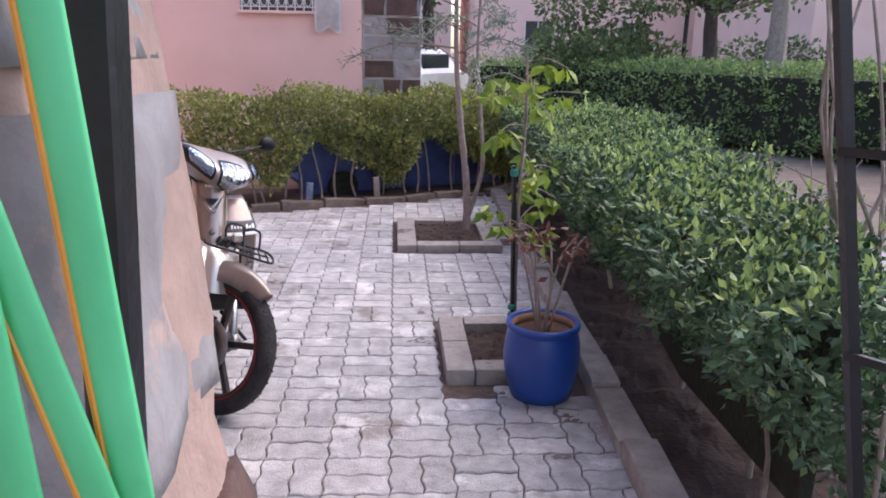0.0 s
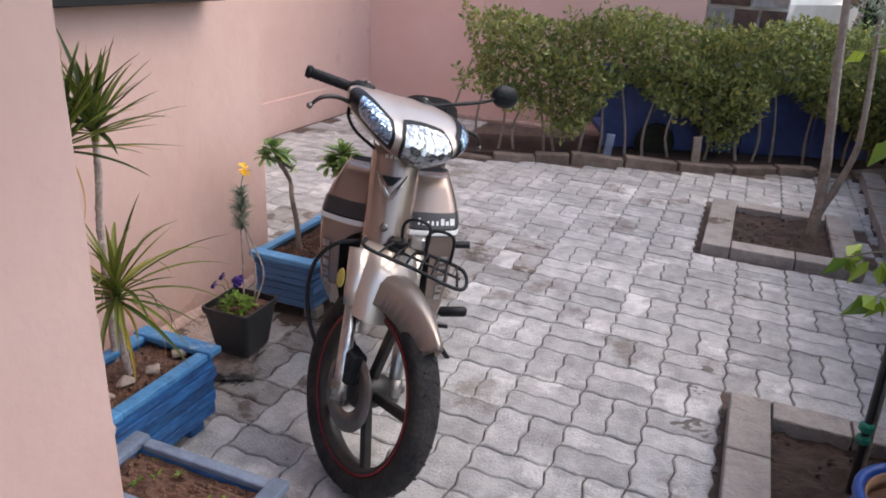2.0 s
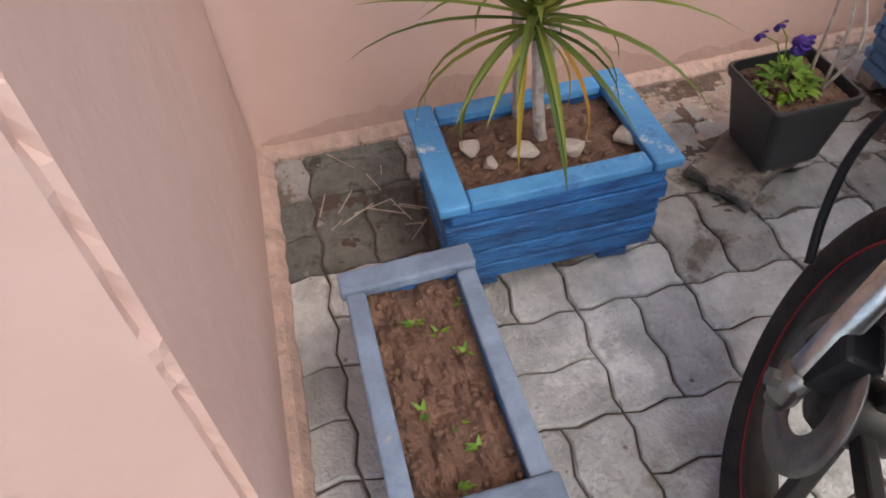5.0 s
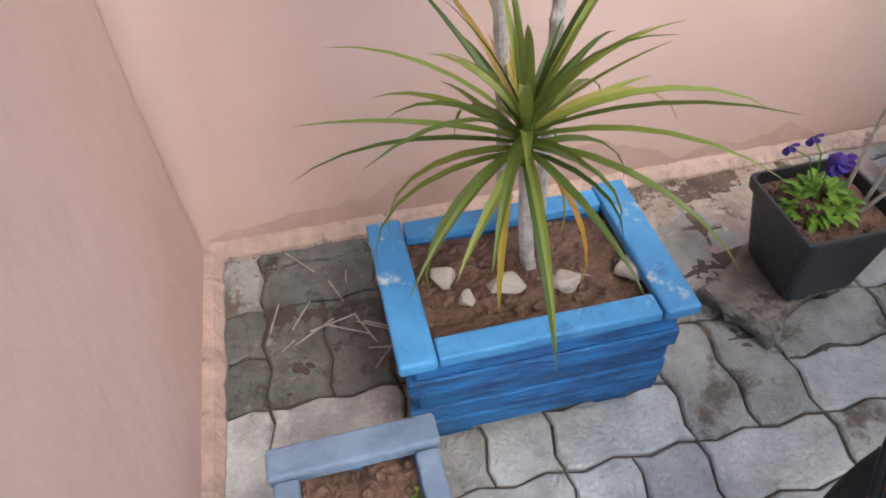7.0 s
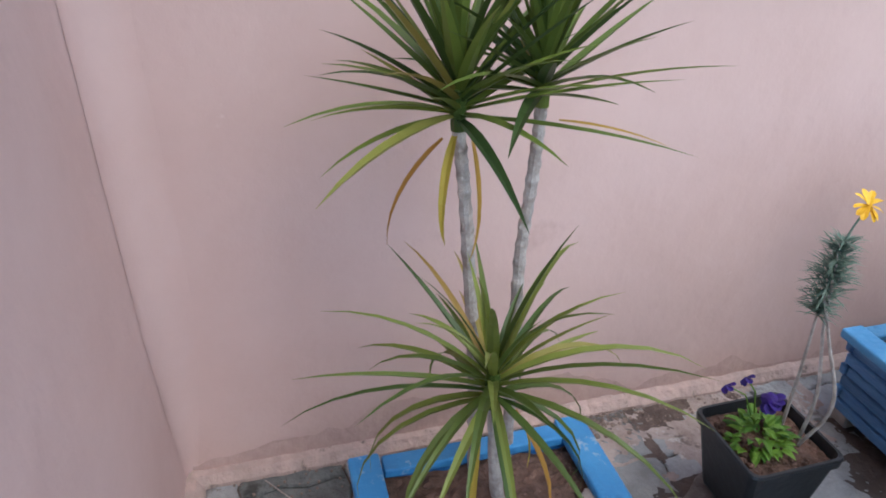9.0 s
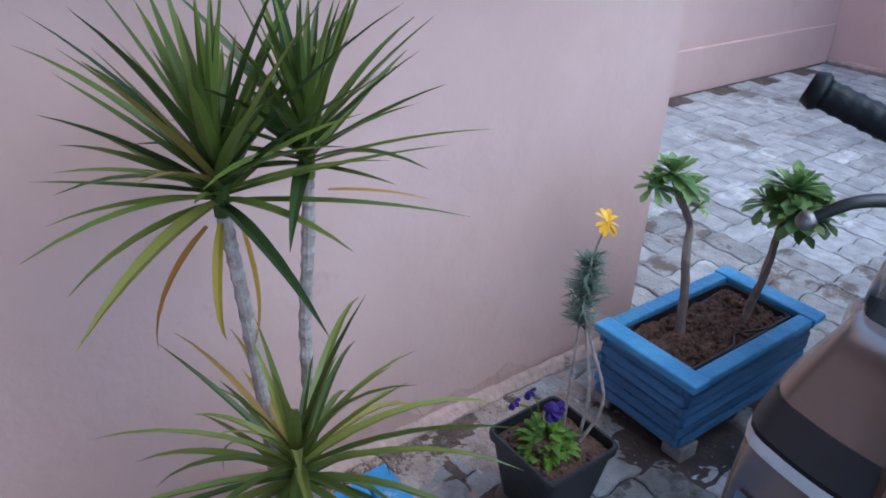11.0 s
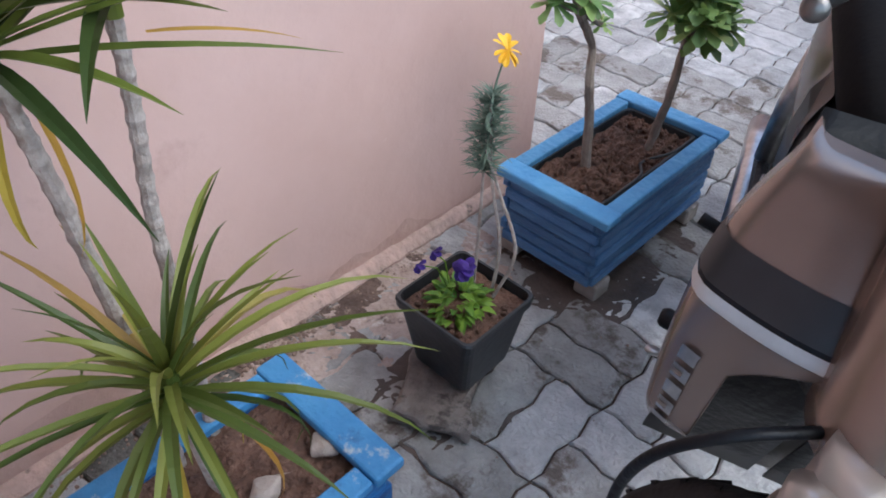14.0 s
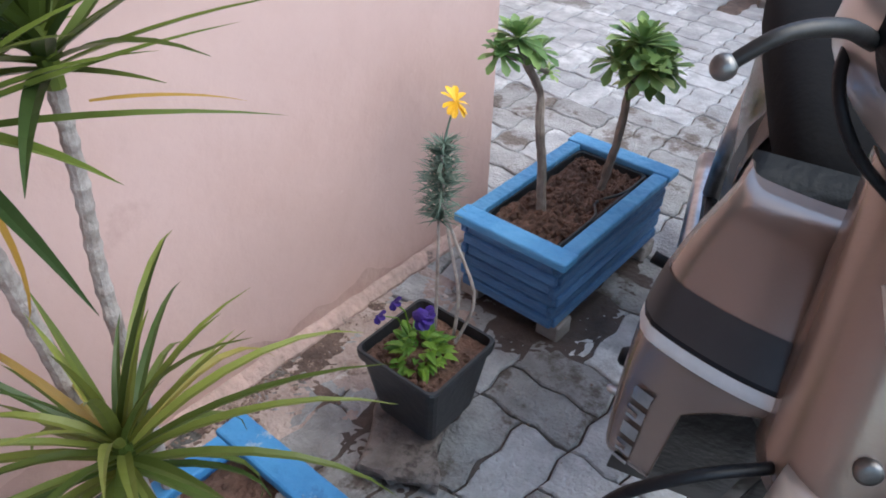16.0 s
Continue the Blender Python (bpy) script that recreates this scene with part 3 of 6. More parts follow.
# black liner trough inside the light blue box, its rim dented on the courtyard side
liner = thing("planter_liner", "black plastic liner trough filled with brown soil, its rim dented", "liner", pose(-1.648, 4.535, 0.062))
bm = square_pot("p", None, 0.165, 0.204, 0.172, "")
for v in bm.verts:
    v.co.y *= 2.08
    if v.co.x > 0.06 and v.co.z > 0.13:
        dent = math.exp(-((v.co.y - 0.05) / 0.06) ** 2)
        v.co.x -= 0.028 * dent
part("shell", bm, BLACK_PLASTIC, liner)
part("rim", tube(smooth_line([(0.098 - 0.040 * math.exp(-((y_ - 0.03) / 0.045) ** 2), y_, 0.172 - 0.012 * math.exp(-((y_ - 0.03) / 0.045) ** 2)) for y_ in [-0.20 + 0.02 * k for k in range(21)]], 3), 0.004, 6), BLACK_PLASTIC, liner, "dented black rim", True)
bm = soil_bed(-0.088, 0.088, -0.198, 0.198, 0.158, 0.018, 40, 7.3, 190)
part("soil", bm, SOIL, liner, "lumpy reddish-brown potting soil")


# ---- plants in the recess ----
def crown(name, base, mt, parent, n, lmin, lmax, width, e0, e1, droop, seed):
    """A rosette of long narrow leaves, each a part of its own, on a short leafy shoot."""
    rng = random.Random(seed)
    b = Vector(base)
    top = part(name, tube([b + Vector((0, 0, -0.05)), b, b + Vector((0, 0, 0.03))], [0.010, 0.012, 0.005], 8), mt, parent)
    for i in range(n):
        bm = bmesh.new()
        a = i * 2.39996 + rng.uniform(-0.3, 0.3)
        t = i / n
        el = e0 + (e1 - e0) * t + rng.uniform(-0.15, 0.15)
        way = Vector((math.cos(a) * math.cos(el), math.sin(a) * math.cos(el), math.sin(el)))
        L = rng.uniform(lmin, lmax) * (1.0 if t < 0.75 else 0.8)
        reach = base[0] + way.x * L * 0.95
        if reach < WX + 0.03:
            way.x *= max(0.05, (base[0] - WX - 0.04) / max(0.01, base[0] - reach))
        blade(bm, b + Vector((0, 0, -0.035 + 0.05 * t)), way, L, width * rng.uniform(0.75, 1.2), droop * rng.uniform(0.2, 1.5) * math.cos(max(el, 0)), 7, 0.22)
        for v in bm.verts:
            v.co.x = max(v.co.x, WX + 0.012 + 0.01 * rng.random())
        part("leaf", bm, mt, top)
    return top


drac = thing("dracaena", "two-stemmed dracaena with long narrow green leaves", "plant", pose(0, 0, 0))
for nm, pts in (("trunk", ((-1.615, 3.365, 0.222), (-1.612, 3.362, 0.42), (-1.608, 3.352, 0.62), (-1.603, 3.340, 0.78), (-1.60, 3.330, 0.875))),
                ("trunk", ((-1.632, 3.432, 0.222), (-1.632, 3.435, 0.45), (-1.628, 3.436, 0.65), (-1.618, 3.444, 0.78), (-1.62, 3.452, 0.89)))):
    line = smooth_line(pts, 14)
    part(nm, tube(line, [0.0098 + 0.0014 * (i % 3 == 0) - 0.0015 * i / len(line) for i in range(len(line))], 10, wob=0.15), PALE_BARK, drac, "pale ringed stem")
part("trunk", tube(smooth_line(((-1.54, 3.39, 0.222), (-1.53, 3.375, 0.32), (-1.515, 3.362, 0.50)), 8), [0.012, 0.009], 9, wob=0.2), PALE_BARK, drac, "short pale ringed stem")
crown("leaf_crown", (-1.60, 3.330, 0.92), DRAC_TOP, drac, 62, 0.19, 0.30, 0.0195, 0.10, 1.5, 0.45, 11)
crown("leaf_crown", (-1.62, 3.452, 0.935), DRAC_TOP, drac, 52, 0.16, 0.26, 0.0185, 0.25, 1.5, 0.45, 12)
crown("leaf_crown", (-1.512, 3.360, 0.52), DRAC, drac, 54, 0.19, 0.34, 0.0150, -0.15, 1.40, 1.5, 13)
bm = bmesh.new()
for base, way, L, w, dr in (((-1.58, 3.32, 0.87), (0.4, -0.25, -0.3), 0.16, 0.013, 1.6), ((-1.585, 3.345, 0.86), (0.2, 0.1, -0.7), 0.20, 0.009, 0.8), ((-1.60, 3.31, 0.86), (0.1, -0.8, -0.6), 0.17, 0.014, 0.9),
                            ((-1.60, 3.47, 0.87), (0.25, 0.9, -0.1), 0.16, 0.011, 0.3), ((-1.505, 3.34, 0.48), (0.7, -0.3, -0.5), 0.24, 0.012, 1.4), ((-1.495, 3.39, 0.47), (0.6, 0.4, -0.6), 0.22, 0.011, 1.3), ((-1.52, 3.37, 0.47), (-0.2, 0.6, -0.6), 0.2, 0.011, 1.0)):
    blade(bm, base, Vector(way), L, w, dr, 7, 0.2)
part("dry_leaves", bm, DRY_LEAF, drac, "yellowed and orange hanging leaves")


def aeonium(label, pts, heads, seed):
    """Bare bent stem that ends in rosettes of fleshy spoon leaves."""
    ob = thing("aeonium", label, "succulent", pose(0, 0, 0), "succulents in the blue box")
    line = smooth_line(pts, 8)
    part("stem", tube(line, [0.0115, 0.0085], 9, wob=0.35), BARK, ob, "bare bent woody stem")
    rng = random.Random(seed)
    for c, rad, n, tilt in heads:
        ros = part("rosette", pebble(bmesh.new(), c, 0.010, seed), AEON, ob)
        for i in range(n):
            bm = bmesh.new()
            a = i * 2.39996
            t = i / n
            el = -0.55 + 1.9 * t + rng.uniform(-0.3, 0.3)
            way = Vector((math.cos(a) * math.cos(el), math.sin(a) * math.cos(el), math.sin(el)))
            L = rad * (1.0 - 0.4 * t) * rng.uniform(0.85, 1.1)
            blade(bm, Vector(c) + way * 0.004, way, L, L * rng.uniform(0.40, 0.52), rng.uniform(0.0, 0.6), 5, 0.16, shape=lambda q: 0.28 + 0.85 * q ** 1.4 if q < 0.85 else 1.0 - (q - 0.85) * 5.2)
            part("leaf", bm, AEON, ros, smooth=True)
        part("stem", tube([line[-1] - Vector((0, 0, 0.0)), (line[-1] + Vector(c)) / 2, Vector(c)], [0.008, 0.007], 7), BARK, ob)
    return ob


aeonium("small aeonium with a pale crooked stem and three rosettes", ((-1.670, 4.448, 0.21), (-1.682, 4.452, 0.33), (-1.690, 4.435, 0.43), (-1.705, 4.445, 0.51), (-1.705, 4.375, 0.61)),
        (((-1.70, 4.335, 0.665), 0.068, 44, 0), ((-1.69, 4.40, 0.625), 0.045, 28, 0), ((-1.71, 4.295, 0.645), 0.050, 26, 0), ((-1.69, 4.445, 0.565), 0.030, 16, 0)), 5)
aeonium("aeonium with a dense round head of fleshy leaves", ((-1.612, 4.622, 0.21), (-1.600, 4.625, 0.30), (-1.592, 4.632, 0.40), (-1.598, 4.650, 0.50)),
        (((-1.598, 4.675, 0.585), 0.095, 46, 0), ((-1.565, 4.64, 0.545), 0.078, 34, 0), ((-1.605, 4.730, 0.540), 0.080, 36, 0), ((-1.545, 4.69, 0.54), 0.072, 30, 0), ((-1.635, 4.64, 0.545), 0.070, 28, 0), ((-1.59, 4.68, 0.50), 0.070, 24, 0)), 6)

# yellow flower with silvery foliage
ob = thing("yellow_flower", "single yellow daisy on a silvery feathery stalk", "flower", pose(0, 0, 0))
for k, pts in enumerate((((-1.545, 3.975, 0.20), (-1.52, 4.0, 0.32), (-1.555, 3.985, 0.44), (-1.585, 3.975, 0.52)), ((-1.555, 3.985, 0.20), (-1.545, 3.985, 0.33), (-1.575, 3.985, 0.46), (-1.59, 3.985, 0.60)), ((-1.60, 3.985, 0.20), (-1.60, 3.99, 0.34), (-1.595, 3.985, 0.47)))):
    part("stalk", tube(smooth_line(pts, 7), [0.0038, 0.0024], 6), PALE_BARK, ob, "thin dry stalk")
part("stalk", tube(smooth_line(((-1.59, 3.985, 0.60), (-1.592, 4.0, 0.64), (-1.594, 4.02, 0.675)), 5), [0.002, 0.0016], 6), SILVER_LEAF, ob)
bm = bmesh.new()
rng = random.Random(8)
for i in range(420):
    t = rng.random()
    c = Vector((-1.585 - 0.006 * t, 3.975 + 0.015 * t, 0.475 + 0.145 * t))
    a = rng.uniform(0, 6.28)
    L = 0.052 * (1.1 - 0.55 * abs(t - 0.4)) * rng.uniform(0.6, 1.1)
    blade(bm, c, Vector((math.cos(a), math.sin(a), rng.uniform(0.0, 1.2))), L, 0.0042, 0.4, 3, 0.1)
part("foliage", bm, SILVER_LEAF, ob, "silvery green feathery leaves")
bm = bmesh.new()
for i in range(10):
    a = 2 * math.pi * i / 10 + rng.uniform(-0.2, 0.2)
    up = Matrix.Rotation(radians(50), 3, "Y") @ Vector((math.cos(a), math.sin(a), 0.15))
    blade(bm, Vector((-1.594, 4.02, 0.678)), up, 0.029, 0.013, 0.5, 4, 0.12, shape=lambda q: 0.5 + 0.6 * q if q < 0.8 else 1.0 - (q - 0.8) * 3)
part("petals", bm, YELLOW, ob)

# pansies
ob = thing("pansy", "purple pansies with bright green leaves in the black pot", "flower", pose(0, 0, 0))
bm = bmesh.new()
for i in range(120):
    a, r = rng.uniform(0, 6.28), 0.052 * rng.random() ** 0.6
    c = Vector((-1.578 + r * math.cos(a), 3.915 + r * math.sin(a), 0.205 + 0.055 * rng.random() * (1.2 - r / 0.06)))
    blade(bm, c, Vector((math.cos(a), math.sin(a), rng.uniform(0.1, 1.2))), rng.uniform(0.016, 0.032), rng.uniform(0.012, 0.018), 0.8, 4, 0.15)
part("leaves", bm, BRIGHT_LEAF, ob)
for c, s in (((-1.560, 3.905, 0.318), 0.021), ((-1.63, 3.865, 0.305), 0.013), ((-1.615, 3.89, 0.330), 0.013)):
    bm = bmesh.new()
    for i in range(7 if s > 0.015 else 4):
        a = 2 * math.pi * i / (7 if s > 0.015 else 4)
        blade(bm, Vector(c), Vector((0.35 + 0.7 * math.cos(a), -0.2 + 0.5 * math.sin(a), 0.35 * math.cos(a) + 0.6 * math.sin(a) * 0.9)), s * 1.25, s * 1.25, 0.7, 5, 0.1, shape=lambda q: 0.4 + 0.7 * q if q < 0.7 else 0.9 - (q - 0.7) * 1.6)
    if s > 0.015:
        pebble(bm, c, s * 0.95, 3)
    part("flower", bm, PURPLE, ob, "purple flower" if s > 0.015 else "wilted purple bud")
    part("stalk", tube([Vector((-1.60, 3.92, 0.22)), (Vector((-1.59, 3.92, 0.28)) + Vector(c)) / 2, Vector(c)], 0.0015, 5), BRIGHT_LEAF, ob)

# spilt earth and old mortar lying in ragged sheets on the paving
def spill(name, label, x0, x1, y0, y1, mt, seed, reach, thick=0.006, step=0.009, torn=0.75):
    """Thin lumpy sheet with a torn outline; reach(x, y) says how far inside a place lies, 0 at the middle of the edge."""
    nx, ny = int((x1 - x0) / step), int((y1 - y0) / step)
    hs = {}
    for i in range(nx + 1):
        for j in range(ny + 1):
            x, y = x0 + step * i, y0 + step * j
            p = Vector((x * 11, y * 11, seed))
            hs[i, j] = reach(x, y) + torn * noise.fractal(p, 1.0, 2.0, 5)
    bm = bmesh.new()
    vs = {}
    for (i, j), q in hs.items():
        if q > -0.12:
            z = -0.004 + thick * min(1.0, max(0.0, q + 0.1) * 2.2) * (0.75 + 0.5 * noise.noise(Vector((i * 0.9, j * 0.9, seed))))
            vs[i, j] = bm.verts.new((x0 + step * i, y0 + step * j, z))
    for (i, j) in vs:
        c = [(i, j), (i + 1, j), (i + 1, j + 1), (i, j + 1)]
        if all(k in vs for k in c):
            bm.faces.new([vs[k] for k in c])
    return solid(name, bm, mt, label, "dirt", "stuff", smooth=True)


EARTH = mat("spilt_earth", (0.17, 0.115, 0.09), (0.075, 0.05, 0.042), 16, 0.85, bump=1.0, bscale=90, spots=(0.33, 0.24, 0.20), spot_at=0.60, spot_scale=14)
OLD_MORTAR = mat("old_mortar", (0.46, 0.37, 0.33), (0.30, 0.22, 0.19), 12, 0.9, bump=1.0, bscale=80, spots=(0.56, 0.50, 0.46), spot_at=0.58, spot_scale=13, stains=(0.14, 0.10, 0.085), stain_at=0.58, stain_scale=9)
WET_STAIN = mat("wet_stain_film", (0.15, 0.13, 0.12), (0.095, 0.08, 0.075), 10, 0.45, bump=0.5, bscale=70, rough2=0.75)
WET_EARTH = mat("wet_earth_film", (0.095, 0.068, 0.056), (0.045, 0.033, 0.028), 10, 0.42, bump=0.6, bscale=70, rough2=0.7)
spill("spilt_earth", "dark earth spilt along the wall foot", WX + 0.02, WX + 0.30, 3.42, 4.22, EARTH, 2.0, lambda x, y: 0.66 - abs(x - WX - 0.07) / 0.13 - 0.5 * max(0.0, abs(y - 3.72) - 0.22) / 0.2)
spill("mortar_patch", "pale crumbling old mortar spread on the paving by the wall", WX + 0.02, WX + 0.32, 3.52, 4.32, OLD_MORTAR, 5.0, lambda x, y: 0.62 - abs(x - WX - 0.12) / 0.16 - 0.6 * max(0.0, abs(y - 3.95) - 0.30) / 0.15, 0.008)
spill("wet_earth", "wet dark earth round the planter foot", -1.86, -1.36, 4.10, 4.86, WET_EARTH, 9.0, lambda x, y: 0.68 - max(0.0, abs(x + 1.60) - 0.10) / 0.12 - max(0.0, abs(y - 4.48) - 0.18) / 0.14, 0.0062, 0.009, 0.5)
spill("wet_earth", "wet dark earth under the pot and the broken slab", -1.78, -1.36, 3.66, 4.08, WET_EARTH, 12.0, lambda x, y: 0.55 - max(0.0, abs(x + 1.57) - 0.06) / 0.12 - max(0.0, abs(y - 3.87) - 0.08) / 0.12, 0.0062, 0.009, 0.5)
spill("wet_patch", "wet dark stain on the paving round the blue pot", 0.02, 0.72, 2.95, 3.76, WET_STAIN, 21.0, lambda x, y: 0.30 - max(0.0, abs(x - 0.42) - 0.12) / 0.16 - max(0.0, abs(y - 3.42) - 0.20) / 0.20, 0.0046, 0.014)
spill("wet_patch", "wet dark stain on the paving beside the tree bed", -0.16, 0.06, 3.70, 4.86, WET_STAIN, 24.0, lambda x, y: 0.22 - max(0.0, abs(x + 0.03) - 0.04) / 0.09 - max(0.0, abs(y - 4.3) - 0.35) / 0.2, 0.0046, 0.014)
spill("leaf_litter", "dark earth and litter between the planters and the wall", -1.92, -1.30, 2.87, 3.24, WET_EARTH, 15.0, lambda x, y: 0.10 - max(0.0, abs(x + 1.66) - 0.08) / 0.16 - max(0.0, abs(y - 3.06) - 0.10) / 0.12, 0.0050)


# crumbs of earth and mortar along the wall foot
bm = bmesh.new()
rng = random.Random(91)
for k in range(360):
    y_ = rng.uniform(2.88, 4.15) if rng.random() < 0.6 else rng.gauss(3.72, 0.08)
    x_ = WX + 0.03 + abs(rng.gauss(0, 0.05))
    if rng.random() < 0.10:
        x_, y_ = rng.uniform(-1.9, -0.9), rng.uniform(2.9, 4.3)
    r = rng.uniform(0.0015, 0.0045) * (1.6 if 3.6 < y_ < 3.85 and x_ < WX + 0.12 else 1)
    res = bmesh.ops.create_icosphere(bm, subdivisions=1, radius=r)
    for v in res["verts"]:
        v.co = Vector((v.co.x * rng.uniform(0.8, 1.3), v.co.y, v.co.z * 0.7)) * (1 + 0.4 * noise.noise(v.co * 300 + Vector((k, 0, 0)))) + Vector((x_, y_, r * 0.4))
solid("loose_dirt", bm, mat("mortar_crumbs", (0.30, 0.22, 0.18), (0.16, 0.11, 0.09), 40, 0.95, bump=0.4), "scattered crumbs of earth and mortar on the paving", "dirt", "stuff")
bm = bmesh.new()
rng = random.Random(92)
for k in range(14):
    x_, y_ = rng.uniform(-1.85, -1.6), rng.uniform(2.95, 3.2)
    a = rng.uniform(0, 6.28)
    L = rng.uniform(0.03, 0.09)
    tube([(x_, y_, 0.004), (x_ + L * math.cos(a), y_ + L * math.sin(a), 0.005)], 0.0016, 5, bm=bm)
solid("dry_twigs", bm, PALE_BARK, "dry straw-coloured twigs lying by the planter", "twigs", "stuff")


def rough_block(x0, x1, y0, y1, z0, z1, mt, seed, amp=0.03, cuts=7):
    bm = box(x0, x1, y0, y1, z0, z1)
    bmesh.ops.subdivide_edges(bm, edges=bm.edges, cuts=cuts, use_grid_fill=True)
    for v in bm.verts:
        v.co += Vector((noise.fractal(v.co * 5 + Vector((seed, 0, 0)), 1, 2, 4), noise.fractal(v.co * 5 + Vector((0, seed, 9)), 1, 2, 4), 0.3 * noise.noise(v.co * 6))) * amp
    return bm


# ---- kerbs, tree beds, blue pot ----
def kerb_stone(parent, x0, x1, y0, y1, z0, z1, m=None):
    return part("kerb_stone", box(x0, x1, y0, y1, z0, z1, 0.006, 2, m=m), KERB, parent)


bed1 = thing("tree_bed", "square tree bed edged with grey kerb blocks", "tree bed", pose(0, 0, 0), kind="structure")
for a in ((-0.15, -0.01, 5.90, 6.36), (-0.15, -0.01, 6.366, 6.80), (-0.004, 0.30, 5.90, 6.02), (0.306, 0.62, 5.90, 6.02), (0.49, 0.62, 6.026, 6.42), (0.49, 0.62, 6.426, 6.80), (-0.004, 0.24, 6.68, 6.80), (0.246, 0.484, 6.68, 6.80)):
    kerb_stone(bed1, *a, -0.03, 0.055)
part("soil", soil_bed(-0.02, 0.50, 6.0, 6.69, 0.02, 0.02, 24, 1.7, 60), BED_SOIL, bed1, "dark soil with pale crumbs")
bed2 = thing("tree_bed", "small tree bed edged with wet grey kerb blocks", "tree bed", pose(0, 0, 0), kind="structure")
for a in ((0.06, 0.185, 3.75, 4.08), (0.06, 0.185, 4.086, 4.42), (0.191, 0.42, 3.75, 3.86), (0.426, 0.63, 3.75, 3.86), (0.191, 0.42, 4.31, 4.42), (0.426, 0.63, 4.31, 4.42)):
    kerb_stone(bed2, *a, -0.03, 0.065)
part("soil", soil_bed(0.17, 0.66, 3.84, 4.33, 0.015, 0.02, 24, 2.7, 60), BED_SOIL, bed2, "dark damp soil")
edge = thing("hedge_kerb", "row of weathered kerb stones along the hedge bed", "kerb", pose(0, 0, 0), kind="structure")
rng = random.Random(4)
y = 2.2
while y < 7.9:
    L = 0.46 if rng.random() < 0.6 else 0.30
    x = 0.655 + 0.035 * (y - 3.0) * (1 if y < 5 else 0.9)
    z = 0.075 + rng.uniform(-0.02, 0.012)
    kerb_stone(edge, -0.062, 0.062, -L / 2 + 0.006, L / 2 - 0.006, -0.12, 0.0, pose(x + 0.06, y + L / 2, z, rng.uniform(-1.5, 1.5), rng.uniform(-3, 3), -2 + rng.uniform(-2, 2)))
    y += L

pot = thing("plant_pot", "glossy cobalt blue barrel-shaped plastic pot on the paving", "pot", pose(0.455, 3.645, 0.0))
part("shell", lathe([(0.105, 0), (0.125, 0.004), (0.140, 0.05), (0.158, 0.13), (0.163, 0.19), (0.158, 0.25), (0.147, 0.295), (0.143, 0.305), (0.150, 0.310), (0.156, 0.318), (0.156, 0.330), (0.150, 0.337), (0.140, 0.337), (0.133, 0.330), (0.130, 0.30), (0.125, 0.25)], 40), BLUE_PLASTIC, pot, smooth=True)
part("inner_rim", lathe([(0.1315, 0.285), (0.1315, 0.324), (0.126, 0.324), (0.124, 0.285)], 36, close=True), CLAY, pot, "tan inner rim", smooth=True)
bm = bmesh.new()
bmesh.ops.create_circle(bm, cap_ends=True, segments=32, radius=0.128)
bmesh.ops.subdivide_edges(bm, edges=bm.edges, cuts=1)
for v in bm.verts:
    v.co.z = 0.29 + 0.01 * noise.noise(v.co * 30)
part("soil", bm, SOIL, pot, "reddish soil")

# shrub with dark red leaves in the blue pot
shrub = thing("potted_shrub", "sparse shrub with pale stems and dark red leaves", "shrub", pose(0, 0, 0))
rng = random.Random(14)
lp, lw = [], []
for k in range(7):
    a = k * 0.95
    p0 = Vector((0.455 + 0.02 * math.cos(a), 3.645 + 0.02 * math.sin(a), 0.28))
    p1 = p0 + Vector((0.035 * math.cos(a), 0.035 * math.sin(a), 0.15))
    p2 = p1 + Vector((0.06 * math.cos(a + 0.5), 0.06 * math.sin(a + 0.5), rng.uniform(0.16, 0.26)))
    p3 = p2 + Vector((0.05 * math.cos(a + 1), 0.05 * math.sin(a + 1), rng.uniform(0.02, 0.10)))
    part("stem", tube(smooth_line((p0, p1, p2, p3), 5), [0.0065, 0.003], 6, wob=0.2), BARK, shrub)
    for q in range(14):
        t = rng.random()
        lp.append(p2 + (p3 - p2) * t + Vector((rng.gauss(0, 0.02), rng.gauss(0, 0.02), rng.gauss(0, 0.03))))
        lw.append(Vector((rng.gauss(0, 1), rng.gauss(0, 1), rng.gauss(-0.2, 0.7))))
part("foliage", leaves_mesh(np.array(lp), np.array(lw), np.random.default_rng(2).uniform(0.035, 0.065, len(lp)), RED_LEAF, 0.45), None, shrub, "dark red drooping leaves")

# young citrus tied to a dark stake
citrus = thing("lime_sapling", "young citrus sapling tied to a dark stake", "tree", pose(0, 0, 0))
part("stake", tube(smooth_line(((0.405, 4.10, 0.0), (0.392, 4.10, 0.45), (0.375, 4.08, 0.92)), 4), 0.011, 8), BLACK_IRON, citrus, "dark stake")
GREEN_TIE = mat("green_tie", (0.01, 0.23, 0.17), (0.008, 0.16, 0.12), 20, 0.6)
for z in (0.18, 0.22, 0.87, 0.88):
    part("tie", lathe([(0.014, 0), (0.020, 0.006), (0.019, 0.02), (0.014, 0.026)], 10, m=pose(0.40 - 0.025 * z, 4.10 - 0.02 * z, z)), GREEN_TIE, citrus, "green plastic tie")
line = smooth_line(((0.42, 4.12, 0.01), (0.41, 4.12, 0.35), (0.405, 4.09, 0.75), (0.42, 4.08, 1.15), (0.41, 4.08, 1.42)), 6)
part("trunk", tube(line, [0.012, 0.006], 8, wob=0.15), BARK, citrus)
lp, lw = [], []
